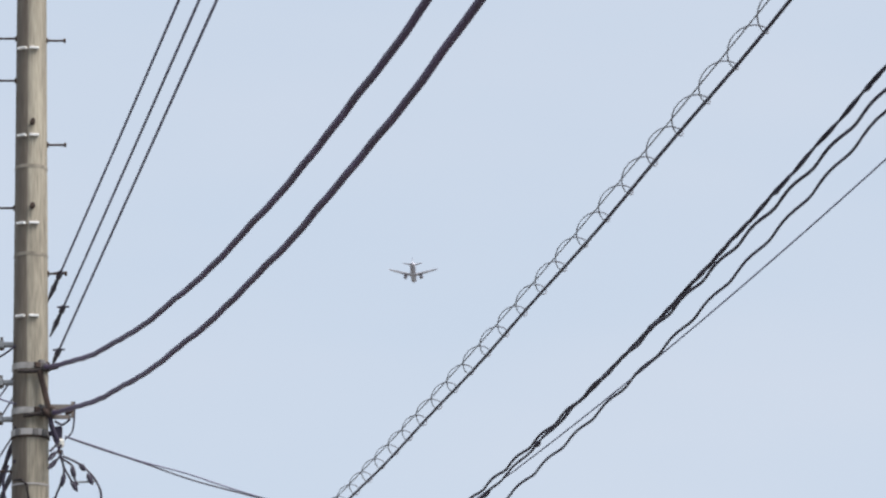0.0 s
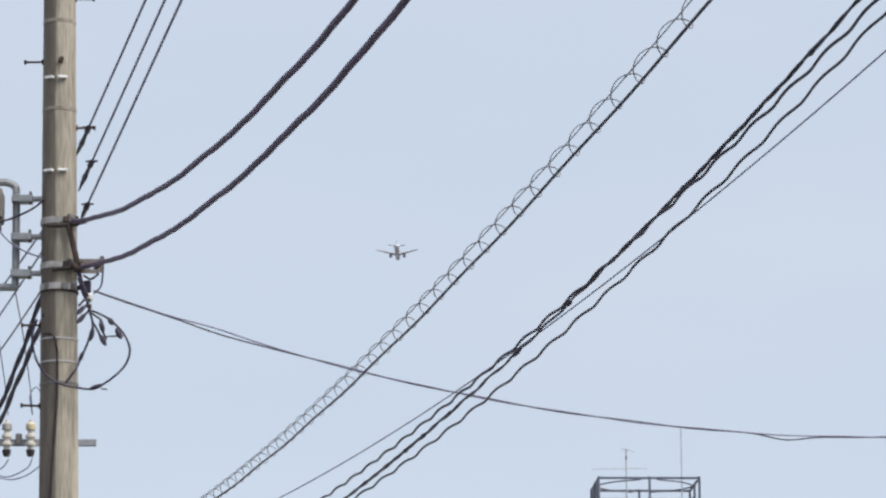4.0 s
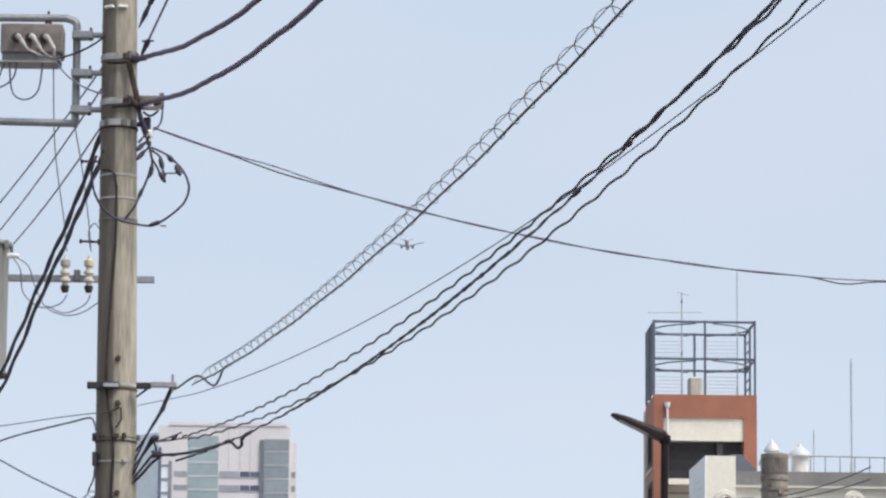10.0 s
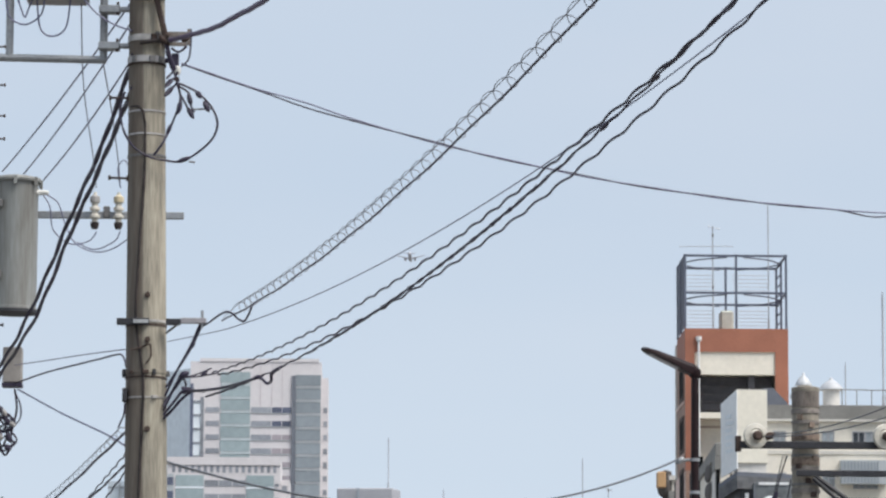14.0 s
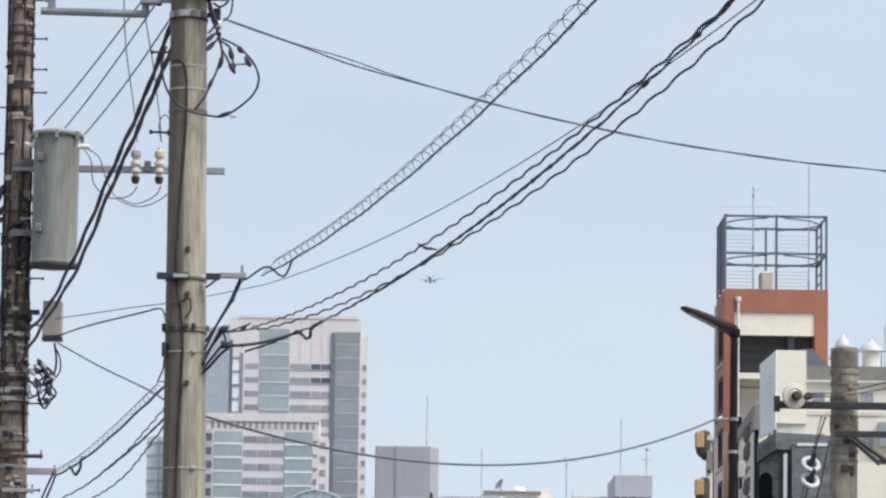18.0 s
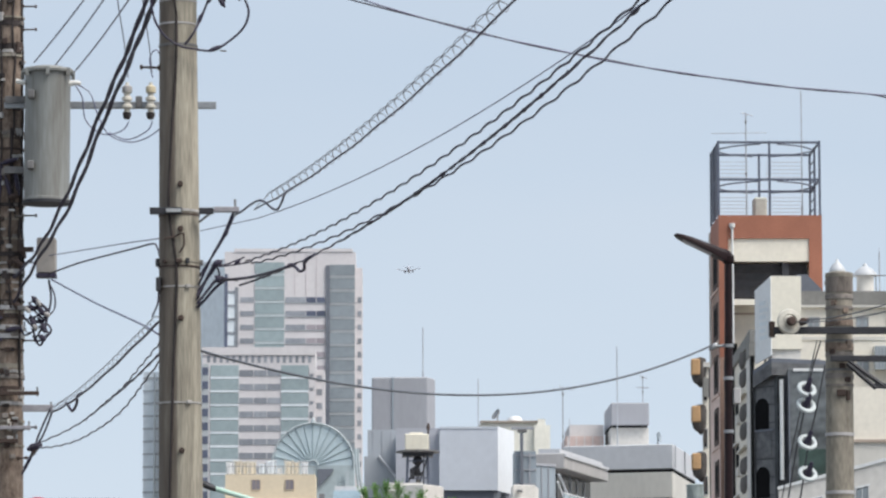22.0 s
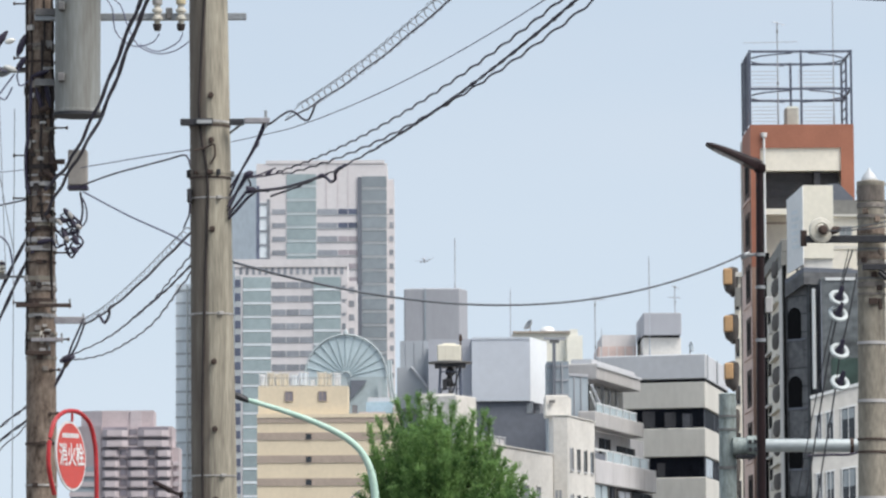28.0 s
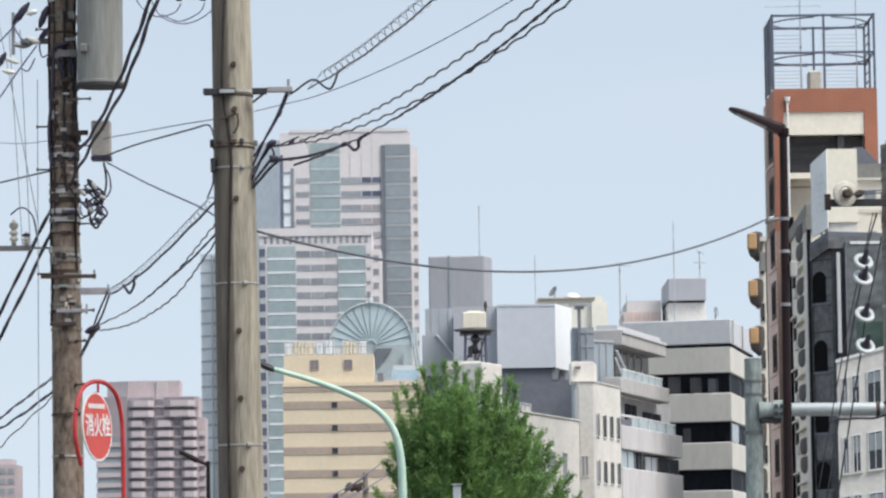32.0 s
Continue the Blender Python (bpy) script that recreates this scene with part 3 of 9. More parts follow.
def tall_tower():
    p = Plan(1100)
    t = thing("office_tower", (p.x(-24), 1100, 0), "tall pale pink office tower with blue-green glass columns", "tower")
    x, z, y = p.x, p.z, 1100
    top = z(118.9)
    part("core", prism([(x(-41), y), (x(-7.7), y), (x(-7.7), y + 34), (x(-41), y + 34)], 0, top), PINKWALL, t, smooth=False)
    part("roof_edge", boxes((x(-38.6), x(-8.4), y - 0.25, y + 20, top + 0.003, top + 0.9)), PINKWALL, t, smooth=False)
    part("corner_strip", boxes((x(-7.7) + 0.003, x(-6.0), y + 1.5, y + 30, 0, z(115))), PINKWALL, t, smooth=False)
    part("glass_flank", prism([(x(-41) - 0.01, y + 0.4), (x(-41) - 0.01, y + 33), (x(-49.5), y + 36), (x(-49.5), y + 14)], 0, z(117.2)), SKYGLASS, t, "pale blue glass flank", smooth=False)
    step = 3.49 * p.k
    low = z(20)
    # two glass columns with a pale spandrel at each floor
    for a, b, hi, dark in ((-33.3, -25.8, 116.2, False), (-14.2, -7.9, 115.6, True)):
        n = int((z(hi) - low) / step)
        for i in range(n):
            z1 = z(hi) - i * step
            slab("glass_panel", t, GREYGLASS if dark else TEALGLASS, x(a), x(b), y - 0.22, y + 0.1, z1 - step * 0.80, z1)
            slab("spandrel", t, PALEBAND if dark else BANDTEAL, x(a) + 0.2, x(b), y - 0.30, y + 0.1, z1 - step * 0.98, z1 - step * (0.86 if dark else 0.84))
    slab("dark_rib", t, SLATE, x(-15.2), x(-14.25), y - 0.5, y + 0.1, low, z(115.4))
    # ribbons of windows between the columns
    n = 22
    for i in range(n):
        zc = z(106.6) - i * step
        if zc < low:
            break
        for a, b in ((-25.5, -20.4), (-20.2, -17.8), (-17.6, -15.4)):
            slab("ribbon_window", t, NAVYGLASS if i < 2 and a > -21 else MAUVEGLASS if i > 1 and a > -24 else DARKGLASS, x(a), x(b), y - 0.12, y + 0.1, zc - 0.75, zc + 0.75)
        slab("ribbon_window", t, DARKGLASS, x(-37.0), x(-33.6), y - 0.12, y + 0.1, zc - 0.7, zc + 0.7)
        slab("strip_window", t, DARKGLASS, x(-7.2), x(-6.2), y + 1.38, y + 1.6, zc - 0.6, zc + 0.9)
        slab("ledge", t, PALEBAND, x(-25.6), x(-15.3), y - 0.2, y + 0.1, zc - 0.98, zc - 0.80)
    for c in (-23.2, -20.3, -17.7):
        slab("panel_joint", t, MAUVELIGHT, x(c) - 0.07, x(c) + 0.07, y - 0.08, y + 0.1, z(107.6), z(118.4))
    # lattice on the front corner
    for c in (-40.6, -37.9):
        slab("lattice_post", t, NAVYGLASS if c < -40 else DARKGLASS, x(c) - 0.45, x(c) + 0.45, y - 0.4, y + 0.1, low, z(113.2 if c < -40 else 109.8))
    slab("lattice_back", t, SKYGLASS, x(-40.2), x(-38.3), y - 0.15, y + 0.1, low, z(109.0))
    for i in range(24):
        slab("lattice_bar", t, DARKGLASS, x(-40.2), x(-38.3), y - 0.34, y + 0.1, z(108.6) - i * step - 0.3, z(108.6) - i * step + 0.3)


def front_tower():
    p = Plan(1040)
    t = thing("office_block", (p.x(-32), 1040, 0), "pale pink office block with a notched parapet and glass columns", "office block")
    x, z, y = p.x, p.z, 1040
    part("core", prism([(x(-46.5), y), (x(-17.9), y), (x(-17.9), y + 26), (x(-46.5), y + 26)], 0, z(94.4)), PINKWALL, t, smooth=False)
    slab("step_wall", t, PINKWALL, x(-17.9) + 0.004, x(-15.6), y + 2, y + 20, 0, z(89.0))
    step = 3.49 * p.k
    for i in range(17):
        c = -45.3 + 1.6 * i
        slab("parapet_slot", t, DARKGLASS, x(c), x(c) + 0.78, y - 0.1, y + 0.1, z(90.6), z(92.3))
    slab("cornice", t, PINKWALL, x(-46.6), x(-17.8), y - 0.35, y + 0.1, z(92.5), z(94.5))
    for a, b in ((-44.4, -37.3), (-26.5, -19.6)):
        for i in range(19):
            z1 = z(89.9) - i * step
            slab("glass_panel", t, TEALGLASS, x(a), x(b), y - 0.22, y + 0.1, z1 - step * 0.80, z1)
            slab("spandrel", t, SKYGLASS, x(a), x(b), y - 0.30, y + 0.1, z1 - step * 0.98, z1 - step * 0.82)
    for i in range(19):
        zc = z(87.9) - i * step
        for a, b in ((-37.1, -33.6), (-33.4, -30.2), (-30.0, -26.7)):
            slab("ribbon_window", t, DARKGLASS, x(a), x(b), y - 0.12, y + 0.1, zc - 0.8, zc + 0.8)
        slab("strip_window", t, DARKGLASS, x(-19.3), x(-18.4), y - 0.12, y + 0.1, zc - 0.9, zc + 0.7)
        slab("strip_window", t, DARKGLASS, x(-17.6), x(-16.2), y + 1.88, y + 2.1, zc - 2.0, zc - 0.4)
    for i in range(3):
        slab("corner_panel", t, PINKWALL, x(-19.4), x(-17.85), y - 0.18, y + 0.1, z(88.6 - 3.49 * i) - 0.9, z(88.6 - 3.49 * i) + 1.0)
    slab("corner_rib", t, PALEBAND, x(-46.4), x(-44.9), y - 0.4, y + 0.1, 0, z(90.2))
    for i in range(20):
        zc = z(88.6) - i * step
        slab("corner_window", t, NAVYGLASS, x(-46.5), x(-45.0), y - 0.5, y + 0.05, zc - 1.25, zc + 0.75)
    # long low glass wing
    q = Plan(1130)
    w = thing("glass_office_wing", (q.x(-54), 1130, 0), "lower pale blue glass wing of an office block", "office block")
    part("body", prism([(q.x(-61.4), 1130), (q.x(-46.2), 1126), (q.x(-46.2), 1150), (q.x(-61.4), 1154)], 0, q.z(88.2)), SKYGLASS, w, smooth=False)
    for i in range(17):
        zc = q.z(86.6) - i * step
        part("floor_line", prism([(q.x(-61.45), 1129.8), (q.x(-46.2), 1125.8), (q.x(-46.2), 1126.2), (q.x(-61.45), 1130.2)], zc - 0.28, zc + 0.28), PALEBAND, w, smooth=False)
    for c in (-58.4, -55.4, -52.4, -49.4):
        slab("mullion", w, PALEBAND, q.x(c) - 0.15, q.x(c) + 0.15, 1125.6, 1130, 0, q.z(87.6))


def mansion_block():
    p = Plan(950)
    x, z, y = p.x, p.z, 950
    t = thing("apartment_tower", (p.x(-74), 950, 0), "mauve-brown apartment tower with stacked balconies", "apartment tower")
    part("flank_wall", prism([(x(-88.5), y + 6), (x(-80.4), y + 2), (x(-80.4), y + 18), (x(-88.5), y + 18)], 0, z(52.5)), MAUVE, t, smooth=False)
    slab("body", t, MAUVE, x(-80.39), x(-62.4), y + 2.2, y + 17, 0, z(52.3))
    slab("side_bay", t, MAUVE, x(-62.39), x(-60.8), y + 3.2, y + 15, 0, z(47.0))
    part("roof_house", prism([(x(-85.9), y + 7), (x(-80.3), y + 4), (x(-80.3), y + 14), (x(-85.9), y + 14)], z(52.5) + 0.003, z(56.5)), MAUVELIGHT, t, smooth=False)
    slab("roof_hall", t, MAUVE, x(-80.29), x(-67.3), y + 4.4, y + 14, z(52.3) + 0.003, z(56.5))
    slab("roof_bay", t, MAUVELIGHT, x(-73.2), x(-70.4), y + 4.0, y + 4.39, z(52.4), z(56.3))
    step = 2.56 * p.k
    for i in range(13):
        zc = z(50.6) - i * step
        cols = ((-80.2, -75.8), (-73.8, -68.6), (-66.8, -62.8)) if i > 1 else ((-80.2, -73.6), (-71.2, -63.2))
        for a, b in cols:
            w = x(b) - x(a)
            bal = part("balcony", prism([(x(a), y + 1.9), (x(a) + 0.22 * w, y + 0.5), (x(b) - 0.22 * w, y + 0.5), (x(b), y + 1.9)], zc - 0.62, zc + 0.7), MAUVELIGHT, t, smooth=False)
            # lip in a darker mauve: the slab's shadow is put into its colour
            part("balcony_lip", prism([(x(a) - 0.2, y + 1.9), (x(a) + 0.2 * w, y + 0.3), (x(b) - 0.2 * w, y + 0.3), (x(b) + 0.2, y + 1.9)], zc - 0.90, zc - 0.65), MAUVEGLASS, bal, smooth=False)
            slab("balcony_opening", t, BALCONYGLASS, x(a) + 0.2, x(b) - 0.2, y + 1.95, y + 2.25, zc + 0.7, zc + step - 0.95)
        for a, b in zip(cols, cols[1:]):
            slab("bay_window", t, BALCONYGLASS, x(a[1]) + 0.2, x(b[0]) - 0.2, y + 2.0, y + 2.25, zc - 0.4, zc + 1.0)
        slab("floor_slab", t, MAUVELIGHT, x(-80.2), x(-62.5), y + 1.6, y + 2.19, zc - 0.93, zc - 0.66)
        if i > 2:
            slab("end_balcony", t, MAUVELIGHT, x(-62.3), x(-60.6), y + 2.3, y + 3.19, zc - 0.6, zc + 0.5)
    for i in range(4, 13):
        zc = z(50.6) - i * step
        slab("flank_balcony", t, MAUVELIGHT, x(-88.4), x(-81.0), y + 2.2, y + 3.4, zc - 0.6, zc + 0.5)
        slab("flank_opening", t, GREYGLASS, x(-88.0), x(-81.4), y + 2.6, y + 3.3, zc + 0.52, zc + step - 0.7)
    # smaller pink block at the far side of the street
    s = thing("apartment_block", (p.x(-112), 960, 0), "pinkish far apartment block with dark window rows", "apartment block")
    slab("body", s, MAUVE, x(-116.5), x(-109.6), 960, 975, 0, z(36.0))
    slab("roof_house", s, MAUVELIGHT, x(-116.0), x(-110.6), 962, 970, z(36) + 0.003, z(37.4))
    for i in range(9):
        for j in range(3):
            slab("window", s, DARKGLASS, x(-115.8 + 2.1 * j), x(-114.4 + 2.1 * j), 959.85, 960.1, z(33.6) - i * step, z(33.6) - i * step + 1.3)


def beige_block():
    p = Plan(500)
    x, z, y = p.x, p.z, 500
    t = thing("beige_office_block", (p.x(-22), 500, 0), "yellow-beige tiled block with brown bands and a roof storey", "office block")
    slab("body", t, BEIGE, x(-40.8), x(4.0), y, y + 18, 0, z(54.9))
    slab("roof_storey", t, BEIGE, x(-40.6), x(-17.8), y + 0.6, y + 9, z(54.9) + 0.003, z(62.3))
    slab("parapet", t, BEIGE, x(-40.9), x(4.1), y - 0.15, y + 0.4, z(54.2), z(55.2))
    step = 5.78 * p.k
    for i in range(7):
        zc = z(53.6) - (0 if i == 0 else 4.1 * p.k + (i - 1) * step)
        h = 0.35 if i == 0 else 0.48
        slab("brown_band", t, BROWNBAND, x(-40.85), x(4.05), y - 0.08, y + 0.1, zc - h, zc + h)
        if i:
            for c in (-27.8, -8.0):
                window(t, x(c) - 0.42, x(c) + 0.42, y - 0.08, zc - 0.48, zc + 0.40, WINDOWDARK, BROWNBAND, 0.06, 0)
    for c in (-32.8, -24.3):
        window(t, x(c) - 0.55, x(c) + 0.55, y + 0.55, z(58.4), z(61.0), BALCONYGLASS, BROWNBAND, 0.08, 1)
    # tanks and boxes along the roof storey
    for a, b, hh, m in ((-40.4, -38.6, 1.75, 0), (-38.3, -36.9, 1.95, 1), (-36.7, -35.2, 1.85, 1), (-35.0, -33.0, 1.9, 1), (-32.4, -30.4, 1.7, 2), (-30.2, -27.8, 2.0, 2), (-27.4, -26.4, 1.0, 0), (-25.6, -23.6, 1.95, 1), (-23.4, -22.0, 1.8, 1), (-21.4, -19.8, 1.85, 0)):
        z0, m = z(62.3), (BOXWHITE, DULLCREAM, SKYGLASS)[m]
        r = thing("roof_unit", (x((a + b) / 2), y + 3, z0), {"white_panel_edge": "white slatted cooling unit", "sun_bleached_beige_sheet": "beige slatted cooling unit", "pale_blue_curtain_glass": "pale blue slatted cooling unit"}[m.name] + " standing on the beige roof", "roof unit", "units on the beige roof")
        part("casing", boxes((x(a) + 0.1, x(b) - 0.1, y + 2.1, y + 3.9, z0 + 0.15, z0 + hh - 0.25), bevel=0.05), m, r, smooth=False)
        part("plinth", boxes((x(a) + 0.05, x(b) - 0.05, y + 2.05, y + 3.95, z0 + 0.003, z0 + 0.15)), GALV_DULL, r, smooth=False)
        n = max(2, round((x(b) - x(a)) / 0.5))
        for i in range(n + 1):
            c = x(a) + (x(b) - x(a)) * i / n
            part("upright", boxes((c - 0.05, c + 0.05, y + 1.95, y + 2.09, z0 + 0.02, z0 + hh - 0.1 * (i % 2))), BOXWHITE if m is BOXWHITE else DULLCREAM if m is DULLCREAM else BOXBLUE, r, smooth=False)
        part("top_tray", boxes((x(a), x(b), y + 2.2, y + 3.8, z0 + hh - 0.245, z0 + hh - 0.12), bevel=0.03), OFFWHITE, r, smooth=False)
    rail = thing("roof_railing", (x(-29), y + 0.9, z(62.3)), "thin grey railing round the beige roof storey", "railing")
    for i in range(12):
        c = x(-40.3) + (x(-18.1) - x(-40.3)) * i / 11
        part("post", boxes((c - 0.03, c + 0.03, y + 0.85, y + 0.91, z(62.3) + 0.003, z(62.3) + 1.0)), FRAMEGREY, rail, smooth=False)
    part("top_rail", boxes((x(-40.3), x(-18.1), y + 0.84, y + 0.92, z(62.3) + 1.003, z(62.3) + 1.06)), FRAMEGREY, rail, smooth=False)
    # low stuff on the main roof
    b = thing("roof_plant", (x(-10), y + 4, z(54.9)), "white and blue plant boxes on the beige roof", "roof unit")
    for a, c, h, m in ((-17.0, -15.6, 1.5, SLATE), (-15.2, -8.4, 0.55, MAUVELIGHT), (-13.4, -6.6, 1.9, PALEBLUESHEET), (-13.0, -6.8, 2.5, LIGHTGREY), (-6.4, -4.6, 1.2, BALCGREY)):
        slab("casing", b, m, x(a), x(c), y + 3 + h, y + 5 + h, z(54.9) + 0.003, z(54.9) + h)


def fan_arch():
    p = Plan(760)
    x, z, y = p.x, p.z, 760
    t = thing("arched_hall", (x(-17.6), 760, 0), "grey-green hall with a fan-shaped arched glass gable", "hall")
    cx, cz, r = x(-18.4), z(64.6), 10.4 * p.k
    slab("hall_wall", t, ARCHGREY, cx - r, cx + r, y + 1, y + 20, 0, cz)
    bm = bmesh.new()
    pts = [(cx + r * 0.97 * math.cos(math.pi * i / 32), cz + r * 1.02 * math.sin(math.pi * i / 32)) for i in range(33)]
    a = [bm.verts.new((u, y + 1, w)) for u, w in pts]
    b = [bm.verts.new((u, y + 16, w)) for u, w in pts]
    bm.faces.new(a)
    bm.faces.new(b[::-1])
    for i in range(32):
        bm.faces.new((a[i], b[i], b[i + 1], a[i + 1]))
    bm.faces.new((a[0], a[-1], b[-1], b[0]))
    part("gable_glass", bm, GABLEGLASS, t, smooth=False)
    for k, w in ((1.0, 0.19), (0.12, 0.16)):
        part("arch_rim", tube(bmesh.new(), [(cx + r * k * math.cos(math.pi * i / 32), y + 0.7, cz + r * 1.03 * k * math.sin(math.pi * i / 32)) for i in range(33)], w, 6), ARCHRIB, t)
    for i in range(1, 14):
        c = math.pi * i / 14
        part("arch_rib", tube(bmesh.new(), [(cx + r * 0.14 * math.cos(c), y + 0.95, cz + r * 0.14 * math.sin(c)), (cx + r * math.cos(c), y + 0.95, cz + r * 1.03 * math.sin(c))], 0.17, 5), ARCHTEAL, t)
    part("finial", lathe(bmesh.new(), cx, y + 0.7, [(0.5, cz + r * 1.03), (0.42, cz + r * 1.03 + 0.5), (0.1, cz + r * 1.03 + 1.1)], 10), ARCHRIB, t)
    bm = bmesh.new()
    ring = [bm.verts.new((cx + a, y + 0.4, cz + b)) for a, b in ((4.0, -0.7), (0.9, -0.7), (0.9, -4.6), (1.8, -3.4), (2.8, -2.4), (3.6, -1.5))]
    back = [bm.verts.new((v.co.x, y + 0.9, v.co.z)) for v in ring]
    bm.faces.new(ring)
    bm.faces.new(back[::-1])
    for i in range(6):
        bm.faces.new((ring[i], back[i], back[(i + 1) % 6], ring[(i + 1) % 6]))
    part("dark_opening", bm, SLATE, t, smooth=False)
    for s in (-1, 1):
        slab("rib_post", t, ARCHRIB, cx + 3.2 + s * 3.4 - 0.35, cx + 3.2 + s * 3.4 + 0.35, y - 0.2, y + 0.3, cz - 12, cz - 1)
    # outer steel bow on the far side of the gable
    for k in (0, 1):
        part("steel_bow", tube(bmesh.new(), [(cx + r * (1.03 + 0.06 * k) + 3.4 * (1 - math.cos(0.5 * math.pi * i / 10)) * (1 + 0.25 * k), y + 3 + k, cz + 3.4 - 13 * math.sin(0.5 * math.pi * i / 10)) for i in range(11)], 0.24, 6), ARCHRIB, t)
    slab("side_wall", t, ARCHGREY, cx + r + 0.5, cx + r + 5.5, y + 4, y + 12, 0, cz - 6)


def grey_block():
    p = Plan(900)
    x, z, y = p.x, p.z, 900
    t = thing("grey_panel_block", (x(4.7), 900, 0), "plain grey metal-clad block with one joint", "office block")
    part("body", prism([(x(-3.55), y + 1), (x(10.6), y), (x(12.6), y + 6), (x(12.6), y + 22), (x(-3.55), y + 20)], 0, z(87.0), bevel=0.25), BLOCKGREY, t, smooth=False)
    slab("panel_joint", t, STEELBLUE, x(1.6), x(2.0), y + 0.4, y + 0.9, 0, z(87.0))
    slab("roof_cap", t, BLOCKGREY, x(-3.0), x(12.0), y + 6, y + 18, z(87.0) + 0.003, z(87.0) + 0.2)
    rod("lightning_rod", x(9.5), y + 7, z(87.0) + 0.2, z(100.6), 0.13)


def pale_box():
    p = Plan(340)
    x, z, y = p.x, p.z, 340
    t = thing("pale_panel_building", (x(15), 340, 0), "pale blue-grey panelled building with a white end and slate base", "building")
    top = z(74.2)
    slab("upper_body", t, BOXBLUE, x(13.6), x(28.3), y, y + 32, z(58.2), top)
    slab("shaded_bay", t, BAYLILAC, x(2.6), x(13.6) - 0.004, y + 1.2, y + 32, z(58.2), top)
    part("white_end", prism([(x(28.3) + 0.004, y - 0.02), (x(33.1), y + 6.0), (x(33.1), y + 34), (x(28.3) + 0.004, y + 34)], z(58.1), top + 0.06), BOXWHITE, t, smooth=False)
    slab("coping", t, BOXBLUE, x(13.6), x(28.28), y - 0.05, y + 0.3, top - 0.14, top + 0.05)
    for i in range(1, 4):
        c = 13.6 + 14.7 * i / 4
        slab("panel_joint", t, BOXBLUE, x(c) - 0.02, x(c) + 0.02, y - 0.008, y + 0.05, z(58.5), top - 0.3)
    slab("dark_storey", t, SLATE, x(3.0), x(29.1), y + 0.35, y + 30, z(30), z(58.2) - 0.004)
    slab("slate_wall", t, SLATE, x(29.1) + 0.004, x(34.3), y + 0.35, y + 12, 0, z(55.0))
    slab("recessed_storey", t, BLOCKGREY, x(29.1) + 0.004, x(33.2), y + 4.2, y + 12, z(55.0) + 0.003, z(58.1) - 0.004)
    window(t, x(27.4), x(28.9), y + 0.33, z(55.2), z(57.6), GREYGLASS, FRAMEGREY, 0.05, 1)
    for c in (29.9, 31.6):
        window(t, x(c), x(c) + 0.5, y + 4.15, z(55.3), z(57.4), DARKGLASS, LIGHTGREY, 0.05, 0)
    # blue-grey sheet-clad neighbour
    q = Plan(352)
    s = thing("sheet_clad_building", (q.x(-1), 352, 0), "blue-grey sheet-clad building with a sloping canopy", "building")
    slab("body", s, SHEETPALE, q.x(-4.6), q.x(2.9), 352, 372, 0, q.z(73.5))
    for i in range(3):
        c = -3.2 + 2.2 * i
        slab("sheet_rib", s, BLOCKGREY, q.x(c), q.x(c) + 0.04, 351.95, 352.1, q.z(40), q.z(73.2))
    bm = bmesh.new()
    vs = [bm.verts.new((q.x(a), yy, q.z(b))) for yy in (349.5, 351.9) for a, b in ((-5.4, 56), (3.2, 56), (3.2, 60.2), (-1.8, 66.3), (-5.4, 66.3))]
    bm.faces.new(vs[:5][::-1])
    bm.faces.new(vs[5:])
    for i in range(5):
        bm.faces.new((vs[i], vs[(i + 1) % 5], vs[5 + (i + 1) % 5], vs[5 + i]))
    part("canopy_front", bm, SHEETPALE, s, smooth=False)
    part("canopy_edge", tube(bmesh.new(), [(q.x(-1.8), 349.4, q.z(66.4)), (q.x(3.3), 349.4, q.z(60.3))], 0.14, 6), LIGHTGREY, s)
    rod("lightning_rod", q.x(24.3), 365, spot(0, 74.2, 340).z, q.z(90), 0.055)
    # roof house with round white vents behind the pale box
    u = Plan(392)
    h = thing("roof_house_building", (u.x(36), 392, 0), "cream building behind with round white roof vents", "building")
    slab("body", h, BLEACHED, u.x(24), u.x(40.5), 392, 404, 0, u.z(75.4))
    slab("eave", h, BROWNBAND, u.x(24), u.x(39.8), 391.6, 402, u.z(75.4) + 0.004, u.z(75.8))
    slab("end_wall", h, BLEACHED, u.x(37.6), u.x(41.6), 391.4, 391.99, u.z(60), u.z(74.6))
    slab("end_upstand", h, BLEACHED, u.x(38.4), u.x(40.4), 391.45, 392.6, u.z(74.6) + 0.003, u.z(76.2))
    for c in (33.1,):
        v = thing("roof_vent", (u.x(c), 396, u.z(75.8)), "round white roof vent on the cream building", "roof vent", "round vents")
        part("drum", lathe(bmesh.new(), u.x(c), 396, [(0.75, u.z(75.8) + 0.005), (0.75, u.z(75.8) + 0.3)], 14), VENTWHITE, v)
        part("dome", lathe(bmesh.new(), u.x(c), 396, [(0.8, u.z(75.8) + 0.3), (0.7, u.z(75.8) + 0.55), (0.4, u.z(75.8) + 0.75), (0.05, u.z(75.8) + 0.8)], 14), VENTWHITE, v)
    d = thing("satellite_dish", (u.x(28.6), 395, u.z(75.8)), "small tilted grey dish on a roof", "dish")
    part("stand", lathe(bmesh.new(), u.x(28.6), 395, [(0.05, u.z(75.8)), (0.05, u.z(75.8) + 0.7)], 6), GALV_DULL, d)
